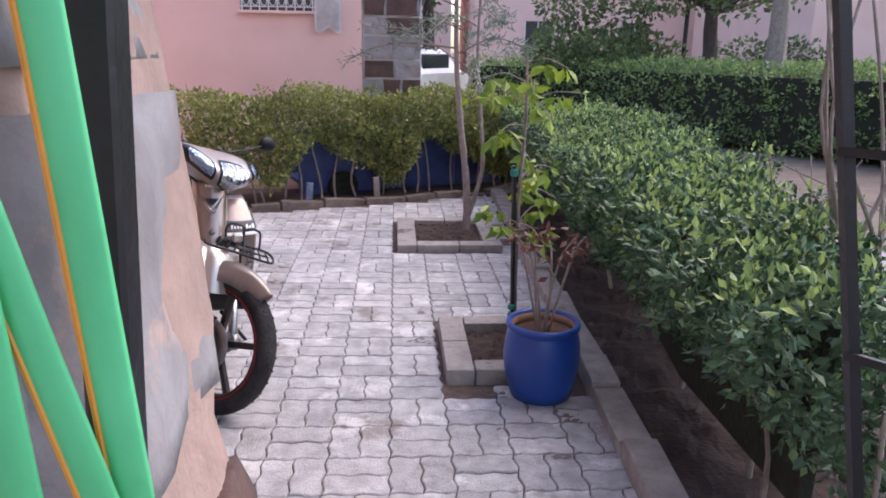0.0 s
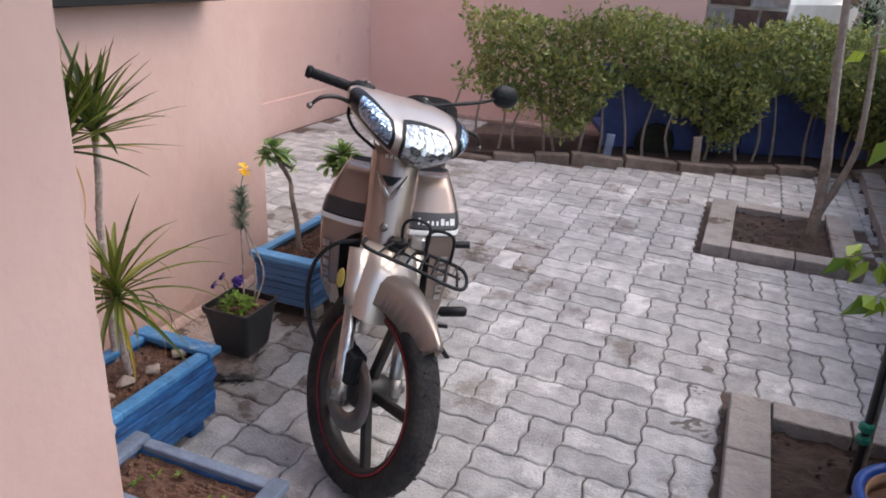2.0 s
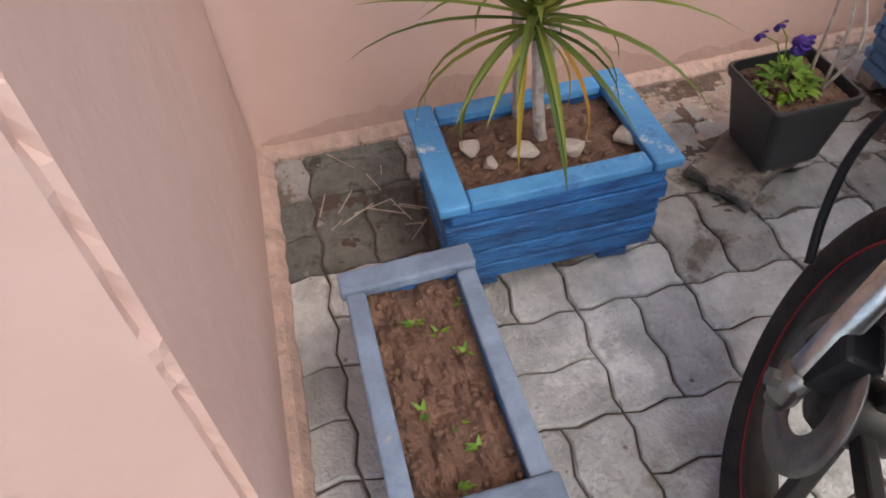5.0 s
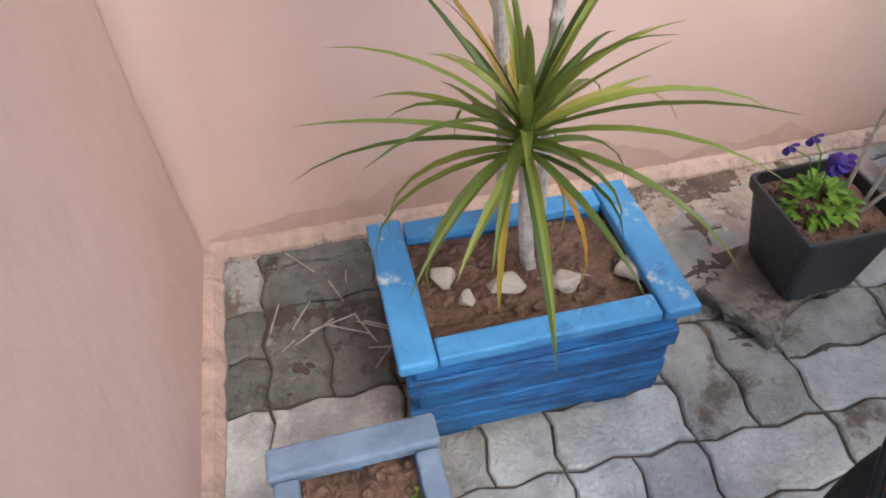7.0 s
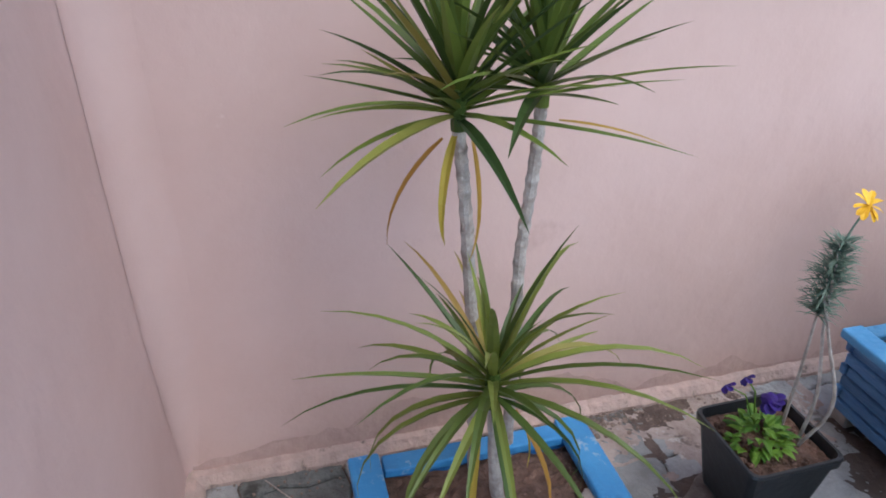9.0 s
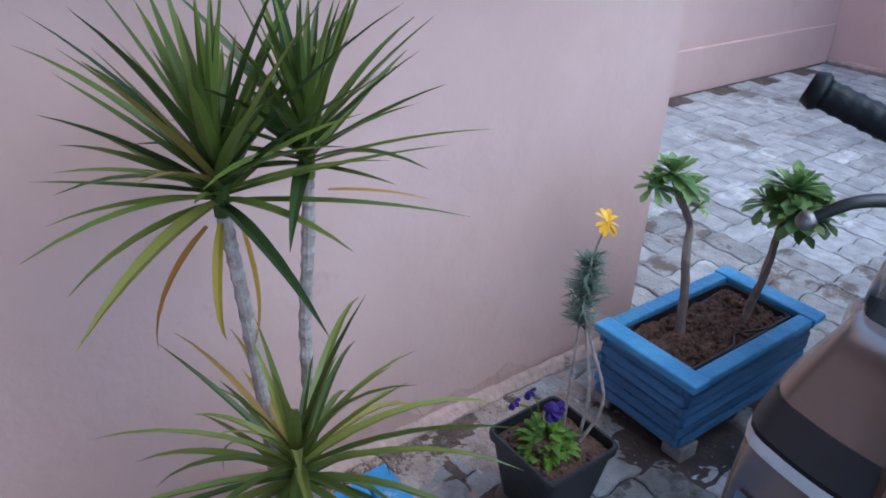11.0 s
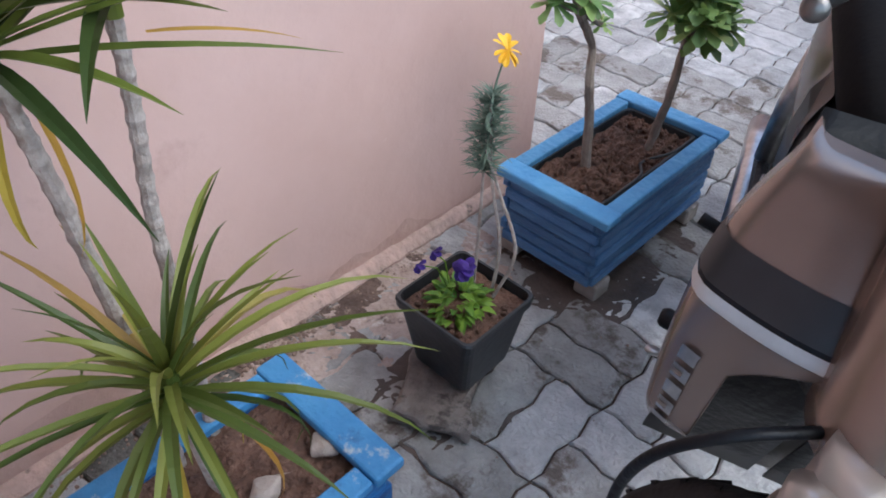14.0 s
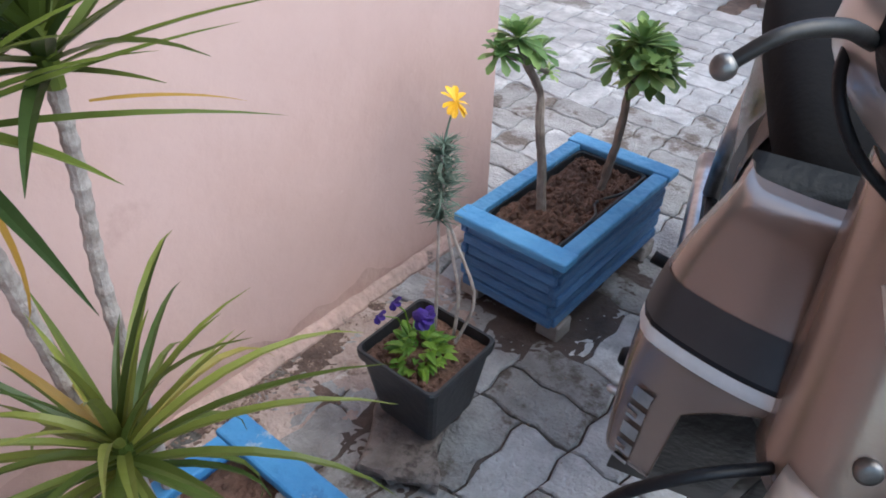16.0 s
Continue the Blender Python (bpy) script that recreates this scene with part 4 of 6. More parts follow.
for k in range(20):
    z = rng.uniform(0.55, 1.40)
    o = Vector((0.41, 4.09, z))
    a = rng.uniform(0, 6.28)
    e = o + Vector((math.cos(a) * 0.26, math.sin(a) * 0.26, rng.uniform(-0.12, 0.12))) * rng.uniform(0.5, 1.1)
    part("twig", tube(smooth_line((o, (o + e) / 2 + Vector((0, 0, 0.03)), e), 4), [0.004, 0.002], 5), BARK, citrus)
    for q in range(11):
        p = o + (e - o) * rng.uniform(0.35, 1.05)
        lp.append(p)
        lw.append(Vector((rng.gauss(0, 0.6), rng.gauss(0, 0.6), rng.gauss(-0.7, 0.5))))
part("foliage", leaves_mesh(np.array(lp), np.array(lw), np.random.default_rng(3).uniform(0.05, 0.095, len(lp)), LIME_LEAF, 0.55), None, citrus, "large yellow-green leaves")

# slim olive-like tree in the square bed
olive = thing("young_tree", "slim grey forked young tree with wispy grey-green leaves", "tree", pose(0.10, 0.10, 0))
part("trunk", tube(smooth_line(((0.30, 6.33, 0.0), (0.305, 6.36, 0.22), (0.285, 6.38, 0.5), (0.24, 6.4, 0.9), (0.20, 6.4, 1.35), (0.19, 6.4, 2.0), (0.2, 6.4, 2.7)), 6), [0.034, 0.012], 10, wob=0.2), BARK, olive)
part("limb", tube(smooth_line(((0.31, 6.35, 0.14), (0.37, 6.36, 0.32), (0.42, 6.37, 0.55), (0.40, 6.38, 0.9), (0.36, 6.4, 1.5), (0.42, 6.4, 2.5)), 6), [0.022, 0.008], 8, wob=0.2), BARK, olive)
lp, lw = [], []
for k in range(46):
    z = rng.uniform(1.25, 2.7)
    o = Vector((0.28 + rng.uniform(-0.1, 0.1), 6.4, z))
    a = rng.uniform(0, 6.28)
    R = rng.uniform(0.5, 1.25)
    e = o + Vector((math.cos(a) * R, math.sin(a) * R, rng.uniform(-0.15, 0.35)))
    mid = (o + e) / 2 + Vector((0, 0, 0.1))
    part("branch", tube(smooth_line((o, mid, e), 4), [0.008, 0.0025], 5), BARK, olive)
    for q in range(110):
        t = rng.uniform(0.25, 1.0)
        p = (o + (mid - o) * 2 * t if t < 0.5 else mid + (e - mid) * (2 * t - 1)) + Vector((rng.gauss(0, 0.02), rng.gauss(0, 0.02), rng.gauss(0, 0.02)))
        lp.append(p)
        lw.append((e - o).normalized() + Vector((rng.gauss(0, 0.7), rng.gauss(0, 0.7), rng.gauss(0, 0.7))))
part("foliage", leaves_mesh(np.array(lp), np.array(lw), np.random.default_rng(5).uniform(0.05, 0.085, len(lp)), OLIVE, 0.16), None, olive, "narrow grey-green leaves")


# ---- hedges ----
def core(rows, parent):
    """Solid near-black core that paints in a hedge's inner shade; rows of (left, right, y, foot, top)."""
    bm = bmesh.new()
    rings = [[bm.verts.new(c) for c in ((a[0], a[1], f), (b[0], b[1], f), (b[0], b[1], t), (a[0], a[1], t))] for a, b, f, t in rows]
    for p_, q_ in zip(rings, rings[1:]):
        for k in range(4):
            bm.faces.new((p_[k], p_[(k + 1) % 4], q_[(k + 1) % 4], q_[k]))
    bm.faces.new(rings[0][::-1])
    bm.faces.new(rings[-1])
    part("shade_core", bm, HEDGE_CORE, parent, "solid near-black core that paints in inner hedge shade")


def hedge(label, inside, bounds, n, size, mt, seed, name="hedge", shell=0.16, stems=(), sprigs=False, young_z=0.68, young_more=0.0):
    """A clipped hedge: leaves thick near the surface of a lumpy body. inside(p) gives the depth below the surface."""
    ob = thing(name, label, "hedge", pose(0, 0, 0))
    rg = np.random.default_rng(seed)
    (x0, x1), (y0, y1), (z0, z1) = bounds
    pos = np.empty((0, 3))
    while len(pos) < n:
        p = rg.uniform((x0, y0, z0), (x1, y1, z1), (n * 4, 3))
        lump = 0.05 * (np.sin(p[:, 0] * 9 + seed) * np.sin(p[:, 1] * 7) + np.sin(p[:, 1] * 17 + p[:, 2] * 13) * 0.6)
        d = inside(p) + lump
        keep = (d > 0) & (rg.random(len(p)) < np.exp(-d / shell) * 0.9 + 0.1)
        pos = np.concatenate([pos, p[keep]])
    pos = pos[:n]
    way = rg.normal(size=(n, 3)) + np.array([0, 0, 0.6])
    if sprigs:
        # leaves stand in sprays that point out of the body, topmost young ones painted pale as lit
        k = n // 9
        c = pos[:k]
        e = 0.02
        base = inside(c)
        out = -np.stack([inside(c + np.eye(3)[i] * e) - base for i in range(3)], 1) / e
        out = out + rg.normal(size=(k, 3)) * 0.45 + np.array([0, 0, 0.55])
        out /= np.linalg.norm(out, axis=1, keepdims=True)
        step = np.tile(np.linspace(-1.1, 0.9, 9), k)
        axis = np.repeat(out, 9, 0)
        side = rg.normal(size=(k * 9, 3))
        pos = np.repeat(c, 9, 0) + axis * step[:, None] * size + side * size * 0.18
        way = axis * (0.35 + 0.5 * np.maximum(step, 0))[:, None] + side * 0.55
        young = (step > 0.35) & (rg.random(k * 9) < np.clip((np.repeat(out[:, 2], 9) - 0.45) * 1.6 + young_more, 0, 0.8)) & (pos[:, 2] > young_z)
        size_ = rg.uniform(size * 0.6, size * 1.2, k * 9)
        part("foliage", leaves_mesh(pos[~young], way[~young], size_[~young], mt, 0.55, seed), None, ob)
        part("young_leaves", leaves_mesh(pos[young], way[young], size_[young], YOUNG_LIT, 0.5, seed + 1), None, ob, "yellow-green young leaves, painted paler as if lit from above")
    else:
        part("foliage", leaves_mesh(pos, way, rg.uniform(size * 0.6, size * 1.25, n), mt, 0.55, seed), None, ob)
    for pts, r in stems:
        part("stem", tube(smooth_line(pts, 4), r, 6, wob=0.25), BARK, ob, "bare pale stem")
    return ob


def right_hedge(p):
    x, y, z = p[:, 0], p[:, 1], p[:, 2]
    top = 0.88 + 0.03 * np.sin(y * 2.1)
    left = 0.66 + 0.05 * (y - 2.6) + np.clip(0.60 - z, 0, 1) * 1.15 + 0.2 * np.clip(3.8 - y, 0, 1) * np.clip(0.80 - z, 0, 1)
    right = np.minimum(1.42 + 0.22 * (y - 3.3), 2.0) - np.clip(0.5 - z, 0, 1) * 0.3
    return np.minimum.reduce([top - z, x - left, right - x, y - 2.35, 8.6 - y, z - 0.30 - 0.06 * np.sin(y * 7.0) + 0.10 * np.clip(3.4 - y, 0, 1)])


def back_hedge(p):
    x, y, z = p[:, 0], p[:, 1], p[:, 2]
    front = 7.84 + 0.40 * (x + 0.3) - 0.10
    gap = 0.06 * np.sin(x * 5.1) + 0.05 * np.sin(x * 11.3)
    return np.minimum.reduce([1.02 + gap * 0.6 - z, y - front, front + 0.42 - y, x + 1.98, 1.3 - x, z - 0.36 - 0.14 * np.sin(x * 6.0) - gap])


def second_hedge(p):
    x, y, z = p[:, 0], p[:, 1], p[:, 2]
    d = (x - 7.8) * 0.829 + (y - 8.3) * 0.559          # depth behind the front line
    s = -(x - 7.8) * 0.559 + (y - 8.3) * 0.829
    return np.minimum.reduce([1.24 + 0.04 * np.sin(s * 2.3) - z, d, 2.2 - d, s + 1.5, 11.5 - s, z - 0.02])


rs = random.Random(21)
stems_r = []
for k in range(26):
    yy = 2.3 + k * 0.23
    xx = 1.08 + 0.08 * (yy - 2.6) + rs.uniform(-0.1, 0.15)
    stems_r.append((((xx, yy, 0.0), (xx + rs.uniform(-0.05, 0.05), yy + rs.uniform(-0.06, 0.06), 0.3), (xx + rs.uniform(-0.2, 0.1), yy + rs.uniform(-0.1, 0.1), 0.65)), [0.012, 0.005]))
h1 = hedge("clipped bright green hedge beside the paving", right_hedge, ((0.5, 2.1), (2.0, 8.7), (0.0, 1.0)), 88000, 0.040, HEDGE, 3, stems=stems_r, shell=0.10, sprigs=True, young_more=0.18)
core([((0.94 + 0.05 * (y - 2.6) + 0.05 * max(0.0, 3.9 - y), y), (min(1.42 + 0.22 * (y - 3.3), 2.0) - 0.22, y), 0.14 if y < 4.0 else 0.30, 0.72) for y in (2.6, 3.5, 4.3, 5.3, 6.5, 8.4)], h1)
stems_b = []
for k in range(22):
    xx = -2.1 + k * 0.155 + rs.uniform(-0.05, 0.05)
    yy = 7.84 + 0.40 * (xx + 0.3) + 0.08
    stems_b.append((((xx, yy, -0.02), (xx + rs.uniform(-0.05, 0.05), yy, 0.25), (xx + rs.uniform(-0.2, 0.2), yy + 0.05, 0.7)), [0.014, 0.006]))
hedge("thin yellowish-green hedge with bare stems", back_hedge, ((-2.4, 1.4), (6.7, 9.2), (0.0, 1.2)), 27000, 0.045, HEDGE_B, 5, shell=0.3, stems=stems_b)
h3 = hedge("long clipped dark green hedge beyond the path", second_hedge, ((-1, 12), (6, 19), (0, 1.3)), 63000, 0.080, HEDGE_FAR_LIT, 7, shell=0.12, sprigs=True, young_z=0.55, young_more=0.45)
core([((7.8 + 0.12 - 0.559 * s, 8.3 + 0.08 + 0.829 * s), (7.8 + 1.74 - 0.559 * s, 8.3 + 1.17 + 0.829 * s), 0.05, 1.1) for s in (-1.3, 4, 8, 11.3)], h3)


# ---- beyond the hedges ----
def leafy(name, label, c, r, n, size, mt, seed, trunk, trunk_r, bark):
    """A tree or bush: tapered trunk, limbs and an uneven crown of many leaves with gaps."""
    ob = thing(name, label, "tree" if trunk else "bush", pose(0, 0, 0))
    rg = np.random.default_rng(seed)
    c = np.array(c, float)
    if trunk:
        part("trunk", tube(smooth_line(((c[0], c[1], -0.06), (c[0] + 0.05, c[1], trunk * 0.5), (c[0], c[1], trunk), (c[0] + 0.1, c[1], trunk + r[2])), 6), [trunk_r * 1.2, trunk_r * 0.45], 12, wob=0.25), bark, ob)
    k = 16
    cen = c + np.array([0, 0, trunk + r[2] * 0.7 if trunk else r[2] * 0.6]) + rg.normal(size=(k, 3)) * np.array(r) * 0.5
    if trunk:
        for q_ in cen[:9]:
            part("limb", tube(smooth_line(((c[0], c[1], trunk * 0.9), tuple((c + q_) / 2 + np.array([0, 0, trunk * 0.4])), tuple(q_)), 4), [trunk_r * 0.5, trunk_r * 0.12], 6), bark, ob)
    which = rg.integers(0, k, n)
    d = rg.normal(size=(n, 3))
    d /= np.linalg.norm(d, axis=1, keepdims=True)
    pos = cen[which] + d * (rg.random((n, 1)) ** 0.4) * np.array(r) * 0.42
    pos[:, 2] = np.maximum(pos[:, 2], 0.02)
    part("crown", leaves_mesh(pos, d + rg.normal(size=(n, 3)) * 0.7, rg.uniform(0.6, 1.3, n) * size, mt, 0.6, seed), None, ob)
    return ob


leafy("tree", "dark-trunked street tree with a dense crown", (6.0, 15.3, 0), (2.0, 2.0, 1.2), 4500, 0.14, FAR_LEAF, 41, 2.5, 0.16, DARK_BARK)
leafy("tree", "tan-trunked tree beyond the hedge", (6.25, 13.2, 0), (1.4, 1.4, 1.1), 2400, 0.13, FAR_LEAF, 42, 3.4, 0.17, BARK)
leafy("bush", "round dark green bush", (4.0, 16.2, 0), (1.8, 1.5, 1.5), 9000, 0.13, FAR_LEAF, 44, 0, 0, BARK)
leafy("bush", "round dark green bush by the far hedge", (8.5, 20.5, 0), (4.5, 1.5, 1.0), 9000, 0.16, FAR_LEAF, 45, 0, 0, BARK)
leafy("tree", "tall tree in front of the far houses", (14.5, 24.0, 0), (3.2, 3.2, 2.2), 8000, 0.22, FAR_LEAF, 46, 2.6, 0.2, DARK_BARK)
leafy("tree", "tall tree behind the courtyard hedge", (0.6, 19.0, 0), (3.0, 2.6, 2.0), 8000, 0.2, FAR_LEAF, 47, 3.0, 0.16, DARK_BARK)
lamp = thing("street_lamp", "black iron lamp post", "lamp", pose(5.95, 16.4, 0))
part("pole", lathe([(0.10, -0.06), (0.09, 0.25), (0.05, 0.32), (0.045, 3.4)], 12), BLACK_IRON, lamp)
part("lantern", lathe([(0.05, 3.4), (0.16, 3.45), (0.2, 3.8), (0.05, 3.95)], 8), BLACK_IRON, lamp)
WHITE = mat("white_paint", (0.75, 0.75, 0.74), (0.66, 0.66, 0.65), 4, 0.5, bump=0.05)
GLASS_DARK = mat("dark_window", (0.03, 0.035, 0.045), (0.02, 0.022, 0.03), 3, 0.15, bump=0.0)
part("pot_body", lathe([(0.18, -0.06), (0.22, 0.3), (0.30, 0.75), (0.33, 0.80), (0.26, 0.82)], 20), WHITE, thing("white_planter", "white round outdoor planter beside the lamp", "planter", pose(5.75, 15.2, 0.42)))
part("plinth", box(5.4, 6.1, 14.85, 15.55, -0.06, 0.36, 0.02), PATH_GREY, thing("plinth", "low grey concrete plinth under the planter", "plinth", pose(0, 0, 0)))


def house(name, label, x0, x1, y0, y1, h, mt, wins, front="y"):
    """Simple far house: walls, parapet roof and real window openings with frames, on its near face."""
    ob = thing(name, label, "house", pose(0, 0, 0))
    xs = [x0] + [v for w in wins for v in (w[0], w[0] + w[2])] + [x1]
    for k in range(len(xs) - 1):
        if k % 2 == 0:
            part("wall", box(xs[k], xs[k + 1], y0, y0 + 0.25, -0.06, h), mt, ob)
        else:
            w = wins[k // 2]
            part("wall", box(xs[k], xs[k + 1], y0, y0 + 0.25, -0.06, w[1]), mt, ob)
            part("wall", box(xs[k], xs[k + 1], y0, y0 + 0.25, w[1] + w[3], h), mt, ob)
            wi = part("window", box(xs[k], xs[k + 1], y0 + 0.14, y0 + 0.17, w[1], w[1] + w[3]), GLASS_DARK, ob, "dark window")
            part("window_frame", box(xs[k] + 0.02, xs[k] + 0.09, y0 + 0.09, y0 + 0.135, w[1] + 0.01, w[1] + w[3] - 0.01), WHITE, wi)
            part("window_frame", box((xs[k] + xs[k + 1]) / 2 - 0.03, (xs[k] + xs[k + 1]) / 2 + 0.03, y0 + 0.09, y0 + 0.135, w[1] + 0.01, w[1] + w[3] - 0.01), WHITE, wi)
    part("side_wall", box(x0, x0 + 0.25, y0 + 0.252, y1, -0.06, h), mt, ob)
    part("side_wall", box(x1 - 0.25, x1, y0 + 0.252, y1, -0.06, h), mt, ob)
    part("roof", box(x0 - 0.1, x1 + 0.1, y0 - 0.1, y1 + 0.1, h + 0.002, h + 0.25, 0.03), mt, ob)
    return ob


house("house", "long pink plastered house beyond the gardens", 3.0, 17.5, 31, 38, 6.2, FAR_PINK_LIT, [(5, 1.2, 1.2, 1.4), (9, 1.2, 1.2, 1.4), (13.2, 1.2, 1.2, 1.4)])
house("house", "pink house with brick-coloured shutters", 11.6, 27, 21.5, 30, 6.0, FAR_PINK_LIT, [(14, 1.3, 2.2, 1.6), (19, 1.3, 2.2, 1.6)])
house("house", "low pink house closing the lane", -9, 2.2, 33, 39, 6.2, FAR_PINK_LIT, [(-1.5, 1.2, 1.3, 1.4)])
for x_, y_ in ((9.5, 18.3), ):
    h4 = hedge("far clipped green hedge", lambda p: np.minimum.reduce([1.2 - p[:, 2], p[:, 1] - 18.6, 20 - p[:, 1], p[:, 0] - 4.6, 16 - p[:, 0]]), ((4.5, 16), (18.5, 20), (0, 1.3)), 22000, 0.13, HEDGE_FAR_LIT, 9, shell=0.15)
    core([((4.8, 18.8), (4.8, 19.8), 0.0, 1.05), ((15.8, 18.8), (15.8, 19.8), 0.0, 1.05)], h4)

# rough stone wall end beside the far house, parked car beyond
sw = thing("stone_wall", "dark stone wall end with pale mortar", "wall", pose(0, 0, 0), kind="structure")
rs = random.Random(77)
part("mortar_core", box(-0.495, 0.10, 8.50, 8.90, -0.06, 3.0), WHITE, sw, "pale mortar")
zz = 0.0
while zz < 2.9:
    hgt = rs.uniform(0.18, 0.30)
    xx = -0.49
    while xx < 0.09:
        w_ = min(rs.uniform(0.18, 0.34), 0.10 - xx)
        part("stone", rough_block(xx + 0.012, xx + w_ - 0.012, 8.47, 8.60, zz + 0.012, zz + hgt - 0.012, STONE, rs.random() * 9, 0.012, 3), STONE if rs.random() < 0.6 else BROWN_STONE, sw)
        xx += w_
    zz += hgt
car = thing("parked_car", "white parked car half hidden by the hedge", "car", pose(-0.1, 17.5, 0, 0, 0, 60))
bm = bmesh.new()
rows = []
for x_, z1, w_ in ((-2.0, 0.75, 0.72), (-1.9, 0.88, 0.80), (-1.0, 0.95, 0.84), (-0.4, 1.40, 0.70), (0.9, 1.44, 0.70), (1.6, 1.0, 0.80), (2.0, 0.85, 0.74)):
    rows.append([bm.verts.new((x_, y_, z_)) for y_, z_ in ((-w_, 0.30), (-0.84 if z1 < 1.2 else -0.84, min(z1, 0.92)), (-w_ * 0.92, z1), (w_ * 0.92, z1), (0.84, min(z1, 0.92)), (w_, 0.30))])
for p_, q_ in zip(rows, rows[1:]):
    for k in range(6):
        bm.faces.new((p_[k], p_[(k + 1) % 6], q_[(k + 1) % 6], q_[k]))
bm.faces.new(rows[0][::-1])
bm.faces.new(rows[-1])
bmesh.ops.recalc_face_normals(bm, faces=bm.faces)
part("body", bm, WHITE, car)
part("side_window", box(-0.35, 0.95, -0.80, -0.755, 0.98, 1.34, 0.02), GLASS_DARK, car, "dark side window")
for x_ in (-1.25, 1.3):
    for y_ in (-0.80, 0.80):
        part("wheel", lathe([(0.12, -0.09), (0.30, -0.09), (0.32, -0.05), (0.32, 0.05), (0.30, 0.09), (0.12, 0.09)], 20, m=Matrix.Translation((x_, y_, 0.26)) @ Matrix.Rotation(radians(90), 4, "X")), HEDGE_CORE, car)

# blue cart behind the thin hedge
CART_BLUE = mat("faded_blue_paint", (0.055, 0.085, 0.24), (0.035, 0.05, 0.15), 5, 0.6, bump=0.3, bscale=30, spots=(0.03, 0.03, 0.05), spot_at=0.63, spot_scale=5)
cart = thing("cart", "faded blue metal hand cart parked behind the hedge", "cart", pose(0.15, 8.55, 0, 0, 0, 21.8))
for k in range(5):
    part("panel", box(-1.42 + 0.56 * k, -0.87 + 0.56 * k, -0.20, -0.17, 0.035, 0.62 + 0.02 * (k % 2), 0.006), CART_BLUE, cart)
part("floor", box(-1.42, 1.38, -0.168, 0.28, 0.14, 0.18), CART_BLUE, cart)
part("back_panel", box(-1.42, 1.38, 0.285, 0.31, 0.14, 0.62), CART_BLUE, cart)
part("top_rail", box(-1.45, 1.41, -0.212, -0.165, 0.645, 0.68, 0.006), CART_BLUE, cart)
for x_ in (-1.0, 0.95):
    part("wheel", lathe([(0.03, -0.03), (0.14, -0.03), (0.16, 0), (0.14, 0.03), (0.03, 0.03)], 20, m=Matrix.Translation((x_, -0.26, 0.10)) @ Matrix.Rotation(radians(90), 4, "X")), HEDGE_CORE, cart)
ob = thing("blue_bag", "small bright blue plastic bag on the hedge", "bag", pose(-1.05, 7.66, 0.68))
bm = bmesh.new()
bmesh.ops.create_icosphere(bm, subdivisions=3, radius=0.06)
for v in bm.verts:
    v.co *= 1 + 0.4 * noise.noise(v.co * 25)
    v.co.z *= 0.6
part("bag", bm, mat("blue_bag", (0.05, 0.14, 0.55), (0.03, 0.09, 0.4), 20, 0.5), ob, smooth=True)
BROWN_KERB = mat("brown_kerb", (0.22, 0.17, 0.14), (0.13, 0.10, 0.085), 9, 0.9, bump=0.9, bscale=40, rand=0.2)
hk = thing("hedge_kerb", "low uneven row of brown kerb stones under the thin hedge", "kerb", pose(0, 0, 0), kind="structure")
xx = -2.1
while xx < 1.0:
    L = rs.uniform(0.22, 0.42)
    part("kerb_stone", box(-L / 2 + 0.005, L / 2 - 0.005, -0.05, 0.05, -0.05, rs.uniform(0.015, 0.075), 0.008, 2, m=pose(xx + L / 2, 7.84 + 0.40 * (xx + L / 2 + 0.3) - 0.14, 0, 0, rs.uniform(-6, 6), 21.8 + rs.uniform(-8, 8))), BROWN_KERB, hk)
    xx += L * 0.93
solid("hedge_strip", box(-1.9, 1.9, -0.12, 0.5, -0.05, 0.03, m=pose(-0.3, 7.90, 0, 0, 0, 21.8)), BED_SOIL, "strip of brown soil under the thin hedge", "soil", "structure")
for k, (x_, y_, h_, mt_) in enumerate(((-0.97, 7.50, 0.22, GREY_BLUE), (-0.34, 7.72, 0.24, BARK))):
    ob = solid("stake", box(-0.03, 0.03, -0.015, 0.015, -0.05, h_, 0.004), mt_, "short wooden stake at the hedge foot", "stake", group="stakes at the hedge")
    ob.matrix_world = pose(x_, y_, 0, 3, 4 * (-1) ** k, 20)
# bare shrub by the gate
bare = thing("bare_shrub", "leafless shrub with pale bent branches", "shrub", pose(0, 0, 0))
rs = random.Random(5)
for k in range(8):
    b0_ = Vector((1.42 + rs.uniform(-0.08, 0.08), 3.0 + rs.uniform(-0.08, 0.08), 0.0))
    p1_ = b0_ + Vector((rs.uniform(-0.12, 0.1), rs.uniform(-0.1, 0.1), 0.7))
    p2_ = p1_ + Vector((rs.uniform(-0.30, 0.22), rs.uniform(-0.15, 0.15), 0.55))
    p3_ = p2_ + Vector((rs.uniform(-0.15, 0.15), rs.uniform(-0.15, 0.15), 0.6))
    part("branch", tube(smooth_line((b0_, p1_, p2_, p3_), 5), [0.010, 0.004], 7, wob=0.3), BARK, bare)
    part("twig", tube(smooth_line((p1_, p1_ + Vector((rs.uniform(-0.25, 0.25), rs.uniform(-0.1, 0.1), 0.15)), p1_ + Vector((rs.uniform(-0.4, 0.4), rs.uniform(-0.2, 0.2), 0.4))), 4), [0.004, 0.002], 6, wob=0.3), BARK, bare)


# ---- gateway at the start ----
gp = thing("gate_pillar", "rough grey stone gate pillar with crumbling pink mortar", "pillar", pose(0, 0, 0), kind="structure")


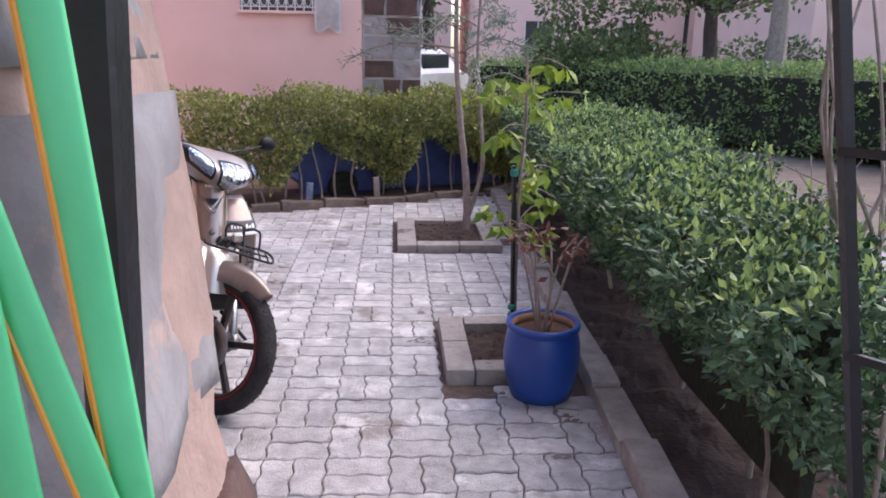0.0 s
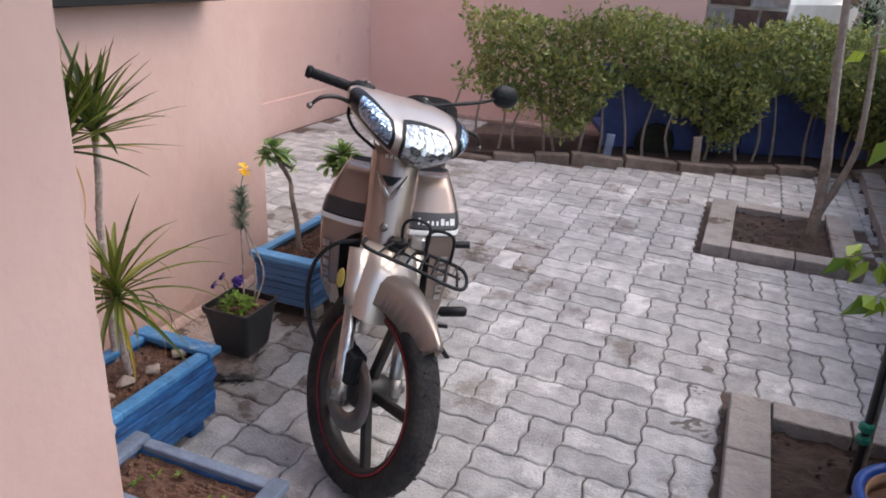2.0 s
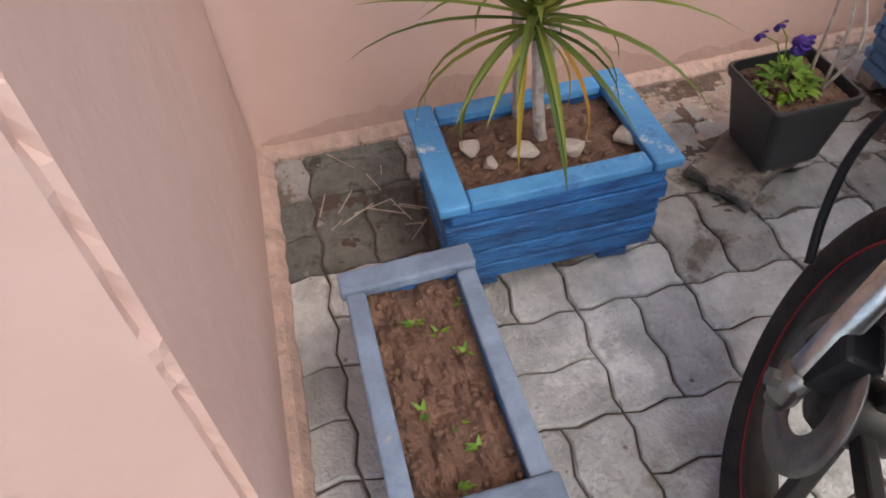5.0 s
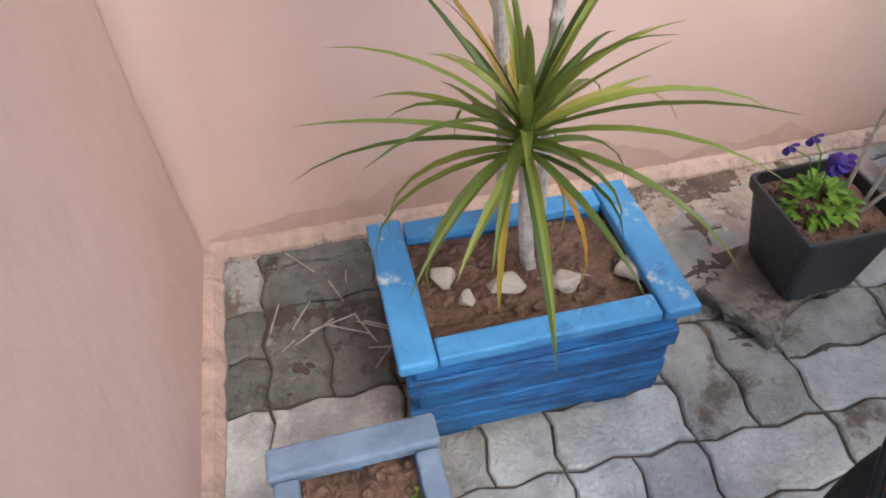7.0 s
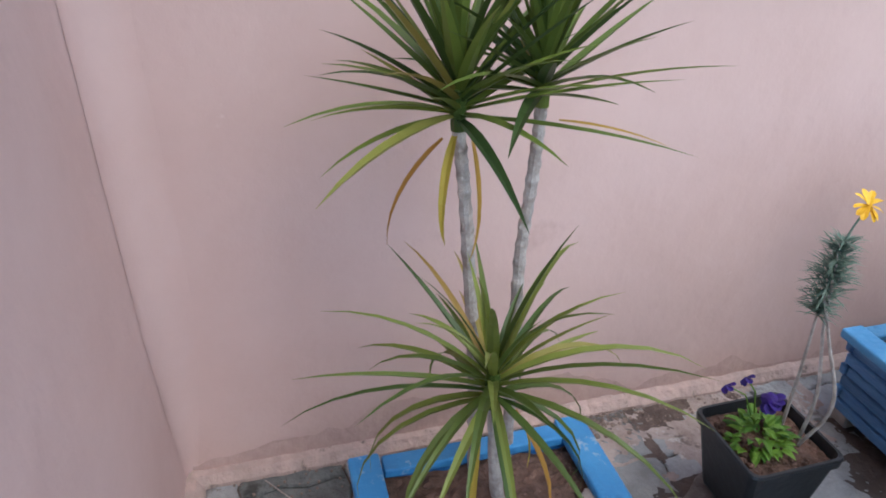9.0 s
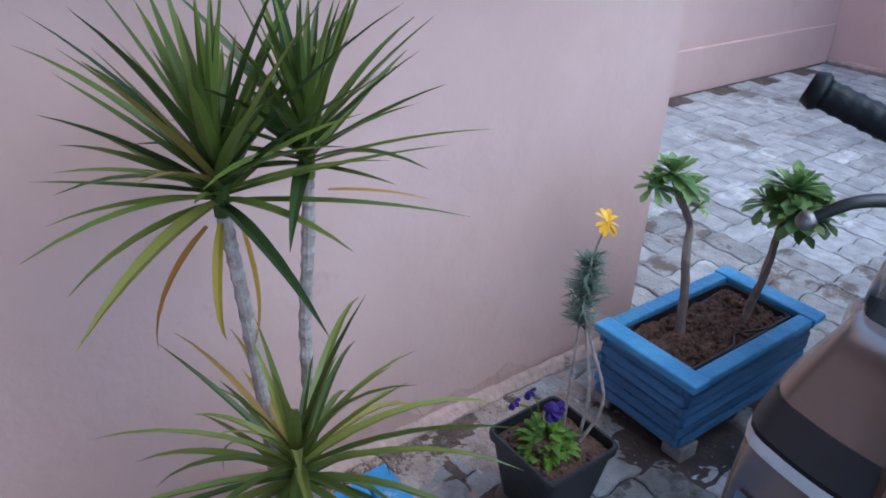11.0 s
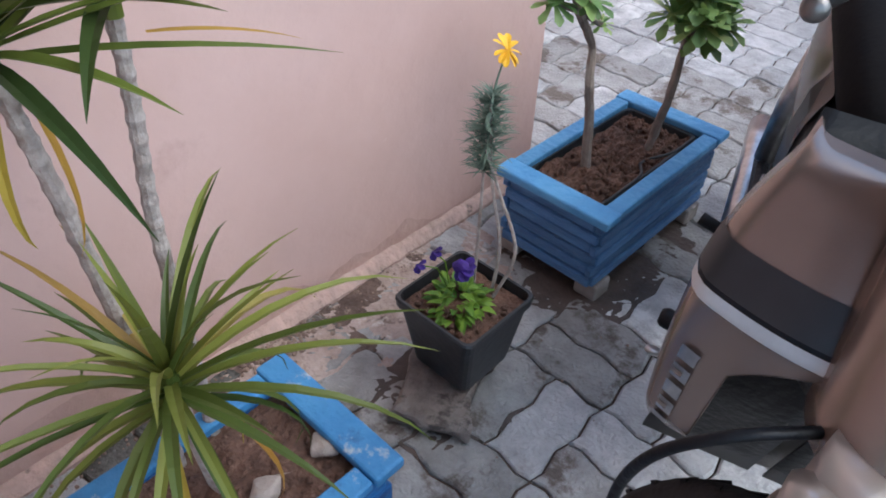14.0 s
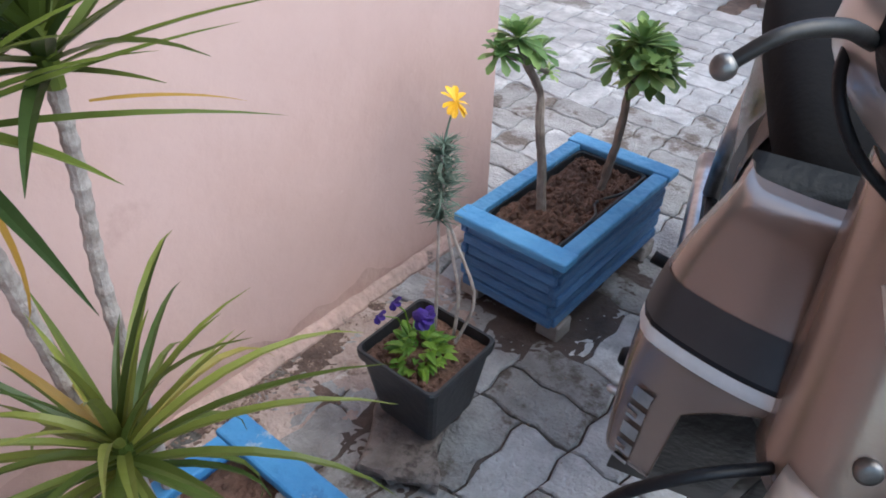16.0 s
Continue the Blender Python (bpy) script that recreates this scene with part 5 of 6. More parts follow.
def pillar_x(z):
    """The pillar's edge leans outward towards its foot."""
    return -0.40 - 0.11 * (z - 0.75) if z < 1.1 else -0.4385 - 0.10 * (z - 1.1)


def lean(bm):
    for v in bm.verts:
        v.co.x += pillar_x(v.co.z) + 0.45
    return bm


part("mortar_core", lean(rough_block(-0.94, -0.462, 1.50, 1.86, -0.05, 2.6, MORTAR, 1, 0.03, 16)), MORTAR, gp, "crumbling pinkish mortar", smooth=True)
for k, (x0, x1, y0, y1, z0, z1, mm) in enumerate(((-0.93, -0.455, 1.485, 1.84, 0.95, 1.36, STONE), (-0.93, -0.458, 1.48, 1.84, 1.40, 1.78, STONE), (-0.93, -0.46, 1.485, 1.8, 1.82, 2.4, STONE), (-0.60, -0.445, 1.47, 1.87, 0.05, 0.80, BROWN_STONE), (-0.80, -0.52, 1.47, 1.7, 1.0, 1.25, STONE))):
    part("stone", lean(rough_block(x0, x1, y0, y1, z0, z1, mm, k * 3.3, 0.028, 9)), mm, gp, "brown stone" if mm is BROWN_STONE else "grey stone", smooth=True)
STRIP = mat("green_strip", (0.10, 0.62, 0.27), (0.07, 0.50, 0.20), 6, 0.45, bump=0.05)
STRIP_EDGE = mat("orange_strip_edge", (0.80, 0.33, 0.05), (0.70, 0.27, 0.03), 9, 0.5, bump=0.05)
gate = thing("iron_gate", "black iron gate post hung with green plastic strips", "gate", pose(0, 0, 0))
part("post", box(-0.019, 0.019, -0.019, 0.019, -0.02, 2.3, 0.004, m=pose(-0.455, 1.40, 0, 0, 2.9, 0)), BLACK_IRON, gate)
part("arm", tube([(-0.34, 1.40, 2.22), (-0.55, 1.27, 2.22)], 0.012, 6), BLACK_IRON, gate)
for k, (x_hi, x_lo, y_, w) in enumerate(((-0.425, -0.270, 1.27, 0.027), (-0.612, -0.160, 1.262, 0.025), (-0.452, -0.365, 1.255, 0.028))):
    top_, low_ = Vector((x_hi, y_, 2.21)), Vector((x_lo, y_, 0.32))
    st = part("strip", tube([top_ + (low_ - top_) * t + Vector((0.004 * math.sin(t * 7 + k), 0, 0)) for t in [i / 10 for i in range(11)]], w / 2, 10, flat=0.22, up=(1, 0, 0)), STRIP, gate, "green plastic strip", smooth=True)
    o = Vector((-w * 0.5 - 0.0005, 0.0, 0))
    part("edge_cord", tube([top_ + o + (low_ - top_) * t + Vector((0.004 * math.sin(t * 7 + k), 0, 0)) for t in [i / 10 for i in range(11)]], 0.0026, 6), STRIP_EDGE, st, "orange edge cord")
leaf = thing("gate_leaf", "leaning open black iron gate leaf", "gate", pose(0, 0, 0))
fa = lambda z: Vector((0.611 - 0.2 * (z - 1.10), 2.0, z))
fb = lambda z: Vector((1.05 - 0.2 * (z - 1.10), 1.45, z))
part("post", tube([fa(-0.02) + Vector((0.012, 0, 0)), fa(2.1) + Vector((0.012, 0, 0))], 0.0145, 4), BLACK_IRON, leaf)
part("hinge_post", tube([fb(-0.05), fb(2.1)], 0.024, 4), BLACK_IRON, leaf)
for z in (0.15, 0.90, 1.27, 2.0):
    part("rail", tube([fa(z), fb(z)], 0.011, 4), BLACK_IRON, leaf)


# ---- parked motorbike ----
BRONZE = mat("bronze_paint", (0.35, 0.27, 0.228), (0.305, 0.232, 0.195), 3, 0.27, 0.6, bump=0.03, bscale=300, coat=0.3)
SILVER_PAINT = mat("champagne_paint", (0.55, 0.485, 0.44), (0.49, 0.43, 0.39), 3, 0.30, 0.6, bump=0.03, bscale=300, coat=0.4)
CHROME = mat("worn_chrome", (0.62, 0.62, 0.62), (0.42, 0.41, 0.40), 25, 0.22, 1.0, bump=0.15, bscale=60, rough2=0.45)
RUBBER = mat("tyre_rubber", (0.022, 0.022, 0.024), (0.05, 0.047, 0.045), 14, 0.78, bump=0.5, bscale=70)
RIM_BLACK = mat("black_alloy", (0.022, 0.021, 0.021), (0.045, 0.04, 0.037), 12, 0.45, 0.3, bump=0.1)
RED_LINE = mat("red_rim_tape", (0.42, 0.02, 0.03), (0.25, 0.015, 0.02), 20, 0.5, bump=0.05)
STEEL = mat("dull_steel", (0.28, 0.27, 0.26), (0.16, 0.15, 0.145), 18, 0.42, 0.9, bump=0.2)
BLACK_TRIM = mat("black_trim", (0.009, 0.010, 0.012), (0.016, 0.017, 0.020), 9, 0.42, bump=0.2, bscale=90)
DARK_BAND = mat("dark_band", (0.030, 0.030, 0.032), (0.04, 0.04, 0.042), 9, 0.35, bump=0.03)
WHITE_LINE = mat("white_stripe", (0.72, 0.73, 0.73), (0.6, 0.61, 0.61), 20, 0.4, bump=0.03)
SEAT = mat("black_seat_vinyl", (0.010, 0.010, 0.011), (0.014, 0.013, 0.013), 12, 0.8, bump=0.1, bscale=120)
for m_, gloss in ((SEAT, 0.06), (BLACK_TRIM, 0.2), (RUBBER, 0.15)):
    m_.node_tree.nodes["Principled BSDF"].inputs["Specular IOR Level"].default_value = gloss
AMBER = mat("yellow_reflector", (0.55, 0.47, 0.10), (0.45, 0.37, 0.08), 60, 0.3, bump=0.3, bscale=250)


def lamp_mat(name, col, facet):
    m = bpy.data.materials.new(name)
    m.use_nodes = True
    n, l = m.node_tree.nodes, m.node_tree.links
    bs = n["Principled BSDF"]
    vo = n.new("ShaderNodeTexVoronoi")
    vo.inputs["Scale"].default_value = facet * 2
    co = n.new("ShaderNodeTexCoord")
    l.new(co.outputs["Object"], vo.inputs["Vector"])
    bp = n.new("ShaderNodeBump")
    bp.inputs["Strength"].default_value, bp.inputs["Distance"].default_value = 0.5, 0.01
    l.new(vo.outputs["Distance"], bp.inputs["Height"])
    l.new(bp.outputs[0], bs.inputs["Normal"])
    bs.inputs["Base Color"].default_value = (*col, 1)
    bs.inputs["Metallic"].default_value, bs.inputs["Roughness"].default_value = 0.9, 0.16
    bs.inputs["Coat Weight"].default_value, bs.inputs["Coat Roughness"].default_value = 1.0, 0.03
    return m


LAMP = lamp_mat("headlamp_reflector", (0.36, 0.39, 0.43), 30)
BLINKER = lamp_mat("indicator_reflector", (0.26, 0.38, 0.54), 45)

bike = thing("motorbike", "bronze step-through motorbike parked with its front wheel turned", "motorbike", pose(-0.911, 3.547, 0.0, -5.0, 0, -71))
HUB = Vector((0, 0, 0.285))
AX = Vector((-0.03, 0, 0.285))
UA = Vector((-math.sin(radians(20)), 0, math.cos(radians(20))))
STEER = Matrix.Translation(AX) @ Matrix.Rotation(radians(40), 4, UA) @ Matrix.Translation(-AX)


def bpart(name, bm, mt, label="", smooth=False, steer=False, parent=None):
    if steer:
        bm.transform(STEER)
    bm.normal_update()
    return part(name, bm, mt, parent or bike, label, smooth)


ROLL = Matrix.Rotation(radians(90), 4, "X")


def wheel(cx, steer):
    c = Matrix.Translation((cx, 0, 0.285)) @ ROLL
    R = 0.285
    w = bpart("wheel", lathe([(0.205, -0.022), (0.216, -0.028), (0.224, -0.022), (0.224, 0.022), (0.216, 0.028), (0.205, 0.022), (0.200, 0.0)], 48, m=c, close=True), RIM_BLACK, "black alloy wheel", True, steer)
    prof = [(0.222, -0.024), (0.235, -0.036), (0.255, -0.039), (0.272, -0.033), (0.282, -0.018), (R, 0), (0.282, 0.018), (0.272, 0.033), (0.255, 0.039), (0.235, 0.036), (0.222, 0.024)]
    bm = lathe(prof, 64, m=c, close=True)
    bpart("tyre", bm, RUBBER, "worn black tyre", True, steer, w)
    bm = bmesh.new()
    for k in range(34):
        a = 2 * math.pi * k / 34
        for s in (-1, 1):
            mm = c @ Matrix.Rotation(a + s * 0.05, 4, "Z") @ Matrix.Translation((0.2825, 0, s * 0.012)) @ Matrix.Rotation(s * 0.6, 4, "X")
            box(-0.0025, 0.0025, -0.003, 0.003, -0.012, 0.012, bm=bm, m=mm)
    bpart("tread_blocks", bm, RUBBER, "", False, steer, w)
    for s in (-1, 1):
        bpart("rim_tape", lathe([(0.2175, s * 0.0285), (0.2225, s * 0.0285), (0.2225, s * 0.0275), (0.2175, s * 0.0275)], 48, m=c, close=True), RED_LINE, "thin red rim line", True, steer, w)
    for k in range(5):
        a = 2 * math.pi * k / 5 + 0.25
        bm = bmesh.new()
        mm = c @ Matrix.Rotation(a, 4, "Z")
        box(0.03, 0.208, -0.013, 0.013, -0.012, 0.012, 0.005, 2, bm=bm, m=mm)
        bpart("spoke", bm, RIM_BLACK, "", False, steer, w)
    bpart("hub", lathe([(0.02, -0.055), (0.042, -0.050), (0.048, -0.02), (0.048, 0.03), (0.036, 0.05), (0.02, 0.055)], 24, m=c), RIM_BLACK, "", True, steer, w)
    return w


wheel(0.0, True)
wheel(-1.215, False)
cR = Matrix.Translation((0, -0.0, 0.285)) @ ROLL
# local z of this frame points to the bike's right
bm = lathe([(0.055, 0.058), (0.108, 0.058), (0.108, 0.062), (0.055, 0.062)], 40, m=cR, close=True)
bpart("brake_disc", bm, STEEL, "steel brake disc", True, True)
bm = box(-0.055, 0.015, -0.095, -0.045, 0.31, 0.40, 0.01, 2)
bpart("brake_caliper", bm, BLACK_TRIM, "", False, True)
# fork legs
for s in (-1, 1):
    y = s * 0.088
    a = HUB + Vector((0, y, 0))
    bpart("fork_leg", tube([a - UA * 0.02, a + UA * 0.05, a + UA * 0.28], [0.021, 0.019, 0.018], 14), CHROME, "worn chrome fork leg", True, True)
    bpart("fork_foot", tube([a - UA * 0.035 + Vector((0.0, 0, 0)), a + UA * 0.03], [0.016, 0.023], 12), STEEL, "", True, True)
    bpart("fork_cover", tube([a + UA * 0.23, a + UA * 0.27, a + UA * 0.38], [0.024, 0.027, 0.029], 14), SILVER_PAINT, "", True, True)
    bpart("axle_nut", lathe([(0.013, -0.008), (0.013, 0.008)], 6, m=Matrix.Translation(a + Vector((0, s * 0.022, 0))) @ ROLL), STEEL, "", False, True)


def fender(cx, r, a0, a1, w0, w1, drop, n=26, tip=True):
    """Arched mudguard about a wheel; angles in degrees from straight ahead, upward."""
    bm = bmesh.new()
    rows = []
    for i in range(n + 1):
        t = i / n
        a = radians(a0 + (a1 - a0) * t)
        w = w0 + (w1 - w0) * t
        if tip:
            w *= min(1.0, 0.36 + 0.9 * t)
        o = Vector((cx + math.cos(a) * r, 0, 0.285 + math.sin(a) * r))
        rad = Vector((math.cos(a), 0, math.sin(a)))
        row = []
        for k in range(9):
            q = -1 + 2 * k / 8
            row.append(bm.verts.new(o + Vector((0, q * w, 0)) + rad * (0.030 * (1 - abs(q) ** 2.2) - drop * abs(q) ** 6)))
        rows.append(row)
    for p, q in zip(rows, rows[1:]):
        for k in range(8):
            bm.faces.new((p[k], p[k + 1], q[k + 1], q[k]))
    bmesh.ops.solidify(bm, geom=bm.faces[:], thickness=0.004)
    return bm


bpart("front_mudguard", fender(0, 0.302, 52, 122, 0.062, 0.082, 0.050), SILVER_PAINT, "champagne front mudguard", True, True)
# shroud between mudguard and column
bm = bmesh.new()
rows = []
for t, w, d0, d1 in ((0.0, 0.098, 0.075, -0.06), (0.3, 0.100, 0.080, -0.06), (0.6, 0.092, 0.075, -0.055), (1.0, 0.075, 0.06, -0.05)):
    o = HUB + UA * (0.215 + 0.185 * t)
    row = []
    for k in range(14):
        a = 2 * math.pi * k / 14
        x = math.cos(a)
        row.append(bm.verts.new(o + Vector(((d0 if x > 0 else -d1) * math.copysign(abs(x) ** 0.7, x), w * math.copysign(abs(math.sin(a)) ** 0.7, math.sin(a)), 0))))
    rows.append(row)
for p, q in zip(rows, rows[1:]):
    for k in range(14):
        bm.faces.new((p[k], p[(k + 1) % 14], q[(k + 1) % 14], q[k]))
bm.faces.new(rows[-1])
bpart("fork_shroud", bm, SILVER_PAINT, "", True, True)


# column cover with V badge
def column(t, a, grow=0.0):
    """Point on the column cover: t from foot to head, a from right edge to left edge."""
    z = 0.60 + 0.30 * t
    ax = -0.03 - (z - 0.285) * 0.364
    w = 0.064 + 0.006 * t + grow
    d = 0.092 - 0.010 * t + grow
    q = math.sin(a)
    return Vector((ax + d * math.cos(a) ** 0.75 - 0.037, w * q, z))


def patch(fn, ts, as_, thick=0.003):
    bm = bmesh.new()
    g = [[bm.verts.new(fn(t, a)) for a in as_] for t in ts]
    for i in range(len(ts) - 1):
        for k in range(len(as_) - 1):
            bm.faces.new((g[i][k], g[i][k + 1], g[i + 1][k + 1], g[i + 1][k]))
    if thick:
        bmesh.ops.recalc_face_normals(bm, faces=bm.faces)
        bmesh.ops.solidify(bm, geom=bm.faces[:], thickness=thick)
    return bm


HALF = math.pi / 2 - 1e-4
bpart("column_cover", patch(column, [0.13 + 0.87 * i / 12 for i in range(13)], [-HALF + 2 * HALF * k / 20 for k in range(21)]), BRONZE, "bronze steering column cover", True)
bm = bmesh.new()
for s in (-1, 1):
    tube([column(0.60, 0.02 * s, 0.001), column(0.68, 0.30 * s, 0.001), column(0.79, 0.62 * s, 0.001)], [0.012, 0.009, 0.003], 8, bm=bm, flat=0.35)
bpart("badge", bm, CHROME, "silver V-shaped badge", True)
bpart("badge_recess", patch(lambda t, a: column(0.70 + 0.08 * t, a * (0.08 + 0.34 * t), 0.002), [i / 4 for i in range(5)], [-1 + k / 3 for k in range(7)], 0), BLACK_TRIM, "black hollow")
bpart("column_bolt", lathe([(0.011, -0.004), (0.011, 0.003), (0.007, 0.005)], 14, m=Matrix.Translation(column(0.36, 0, 0.003)) @ Matrix.Rotation(radians(75), 4, "Y")), STEEL, "steel screw", True)
for k in range(4):
    p = column(0.94, -0.28 + 0.17 * k, 0.003)
    bpart("badge_mark", box(-0.001, 0.001, -0.004, 0.004, -0.005, 0.005, m=Matrix.Translation(p)), CHROME, "small raised badge mark")


# leg shields
def shield(s):
    """Surface of one leg shield: z is the height, u runs from the column to the outer edge."""
    def fn(z, u):
        top = max(0.0, z - 0.68) / 0.15
        low = max(0.0, 0.68 - z) / 0.36
        wide = 0.194 - 0.058 * top ** 1.7 - 0.030 * low ** 2
        y_in = 0.050 + 0.078 * min(1.0, max(0.0, (0.662 - z) / 0.055)) ** 0.5 + 0.012 * max(0.0, 0.56 - z)
        wrap = max(0.0, u - 0.86) / 0.14
        y = y_in + (wide - y_in) * (u if u < 0.86 else 0.86 + 0.14 * math.sin(wrap * math.pi / 2))
        x = -0.192 - 0.10 * (0.68 - z) if z < 0.68 else -0.192 - 0.70 * (z - 0.68)
        x -= 0.75 * max(0.0, 0.48 - z) + 1.55 * max(0.0, y - 0.05) ** 1.8 + 0.030 * wrap ** 2.4
        x -= 0.028 * max(0.0, (z - 0.800) / 0.022) ** 2
        return Vector((x, s * y, z))
    return fn


def band(s, z0, z1, u0, u1, off):
    f = shield(s)
    def fn(z, u):
        p = f(z, u)
        return p + Vector((off, s * off * 0.8, 0))
    return patch(fn, [z0 + (z1 - z0) * i / 3 for i in range(4)], [u0 + (u1 - u0) * i / 20 for i in range(21)], 0)


for s in (-1, 1):
    f = shield(s)
    sh = bpart("leg_shield", patch(f, [0.30 + 0.522 * i / 44 for i in range(45)], [i / 24 for i in range(25)], 0.005), BRONZE, "bronze leg shield", True)
    bpart("stripe_dark", band(s, 0.693, 0.731, 0.03, 0.995, 0.0022), DARK_BAND, "dark band", True, parent=sh)
    bpart("stripe_gap", band(s, 0.689, 0.693, 0.03, 0.995, 0.0018), BLACK_TRIM, "thin black line", True, parent=sh)
    bpart("stripe_white", band(s, 0.676, 0.689, 0.03, 0.995, 0.0026), WHITE_LINE, "white line", True, parent=sh)
    if s > 0:
        for k in range(8):
            u = 0.22 + 0.088 * k
            tall = k in (0, 5, 7)
            bpart("lettering", band(s, 0.702, 0.718 if tall else 0.712, u, u + (0.065 if k > 4 else 0.04), 0.0036), WHITE_LINE, "white script mark", True, parent=sh)
    for k in range(5):
        z_ = 0.465 + 0.031 * k
        bpart("lettering", band(s, z_, z_ + 0.021, 0.42, 0.72, 0.003), CHROME, "silver lettering mark", True, parent=sh)
        if k % 2:
            bpart("lettering", band(s, z_ + 0.007, z_ + 0.015, 0.52, 0.72, 0.0042), BRONZE, "gap in a letter", True, parent=sh)
    # black guard behind the arched opening and behind the top edge
    bpart("inner_guard", patch(lambda v, u: Vector((-0.300 - 0.30 * max(0.0, 0.52 - (0.30 + 0.535 * v)) - 0.35 * max(0.0, v - 0.7), s * (0.01 + (0.150 - 0.050 * max(0.0, v - 0.55)) * u), 0.30 + 0.515 * v)), [i / 10 for i in range(11)], [i / 8 for i in range(9)], 0.004), BLACK_TRIM, "black inner leg guard", True)
# frame tunnel of the step-through
bm = bmesh.new()
rows = []
for x, w, z0, z1 in ((-0.20, 0.05, 0.64, 0.84), (-0.29, 0.06, 0.55, 0.76), (-0.37, 0.075, 0.44, 0.62), (-0.47, 0.08, 0.40, 0.54), (-0.60, 0.085, 0.40, 0.54), (-0.72, 0.09, 0.40, 0.64), (-0.85, 0.11, 0.42, 0.70)):
    zc, zh = (z0 + z1) / 2, (z1 - z0) / 2
    rows.append([bm.verts.new((x, w * math.copysign(abs(math.cos(2 * math.pi * k / 16)) ** 0.7, math.cos(2 * math.pi * k / 16)), zc + zh * math.copysign(abs(math.sin(2 * math.pi * k / 16)) ** 0.7, math.sin(2 * math.pi * k / 16)))) for k in range(16)])
for p, q in zip(rows, rows[1:]):
    for k in range(16):
        bm.faces.new((p[k], p[(k + 1) % 16], q[(k + 1) % 16], q[k]))
bm.faces.new(rows[0][::-1])
bm.faces.new(rows[-1])
bmesh.ops.recalc_face_normals(bm, faces=bm.faces)
bpart("frame_cover", bm, BLACK_TRIM, "black step-through tunnel", True)


# headlamp nacelle
NC = Vector((-0.268, 0, 0.940))


def nac(th, ph, grow=0.0):
    """th: around (0 ahead, + to the left), ph: up."""
    cx, sx = math.cos(th), math.sin(th)
    cp, sp = math.cos(ph), math.sin(ph)
    e = 0.72
    pw = lambda v, k: math.copysign(abs(v) ** k, v)
    x = (0.140 if cx > 0 else 0.12) * pw(cx, e) * pw(cp, 0.8)
    y = 0.172 * pw(sx, 0.85) * pw(cp, 0.8)
    z = (0.078 if sp > 0 else 0.064) * pw(sp, 0.85) * (1 - 0.36 * abs(y) / 0.172)
    x -= 0.06 * max(0, sp) ** 1.2 - 0.01
    z += 0.050 * (abs(y) / 0.172) ** 1.4 - 0.015 * max(0, x) / 0.14
    p = Vector((x, y, z))
    if grow:
        p += p.normalized() * grow
    return NC + p


def nac_patch(t0, t1, p0, p1, grow, skew=0.0, n=14, thick=0.0):
    def fn(b, a):
        # rounded corners: pull the patch edges in
        u, v = 2 * a - 1, 2 * b - 1
        ru, rv = u * (1 - 0.10 * v * v), v * (1 - 0.16 * u * u)
        th = (t0 + t1) / 2 + (t1 - t0) / 2 * ru
        ph = (p0 + p1) / 2 + (p1 - p0) / 2 * rv + skew * (th - (t0 + t1) / 2)
        return nac(th, ph, grow)
    return patch(fn, [i / n for i in range(n + 1)], [i / n for i in range(n + 1)], thick)


bm = bmesh.new()
N, M = 40, 22
g = [[bm.verts.new(nac(2 * math.pi * i / N, -HALF * 0.995 + 2 * HALF * 0.995 * k / M)) for k in range(M + 1)] for i in range(N)]
for i in range(N):
    for k in range(M):
        bm.faces.new((g[i][k], g[(i + 1) % N][k], g[(i + 1) % N][k + 1], g[i][k + 1]))
bm.faces.new([r[0] for r in g][::-1])
bm.faces.new([r[-1] for r in g])
nacelle = bpart("headlamp_nacelle", bm, SILVER_PAINT, "champagne handlebar cowl", True, True)
bpart("bezel", nac_patch(-0.43, 0.43, -0.98, 0.78, 0.003), BLACK_TRIM, "black lamp surround", True, True)
bpart("headlamp", nac_patch(-0.37, 0.37, -0.86, 0.66, 0.007), LAMP, "clear faceted headlamp", True, True)
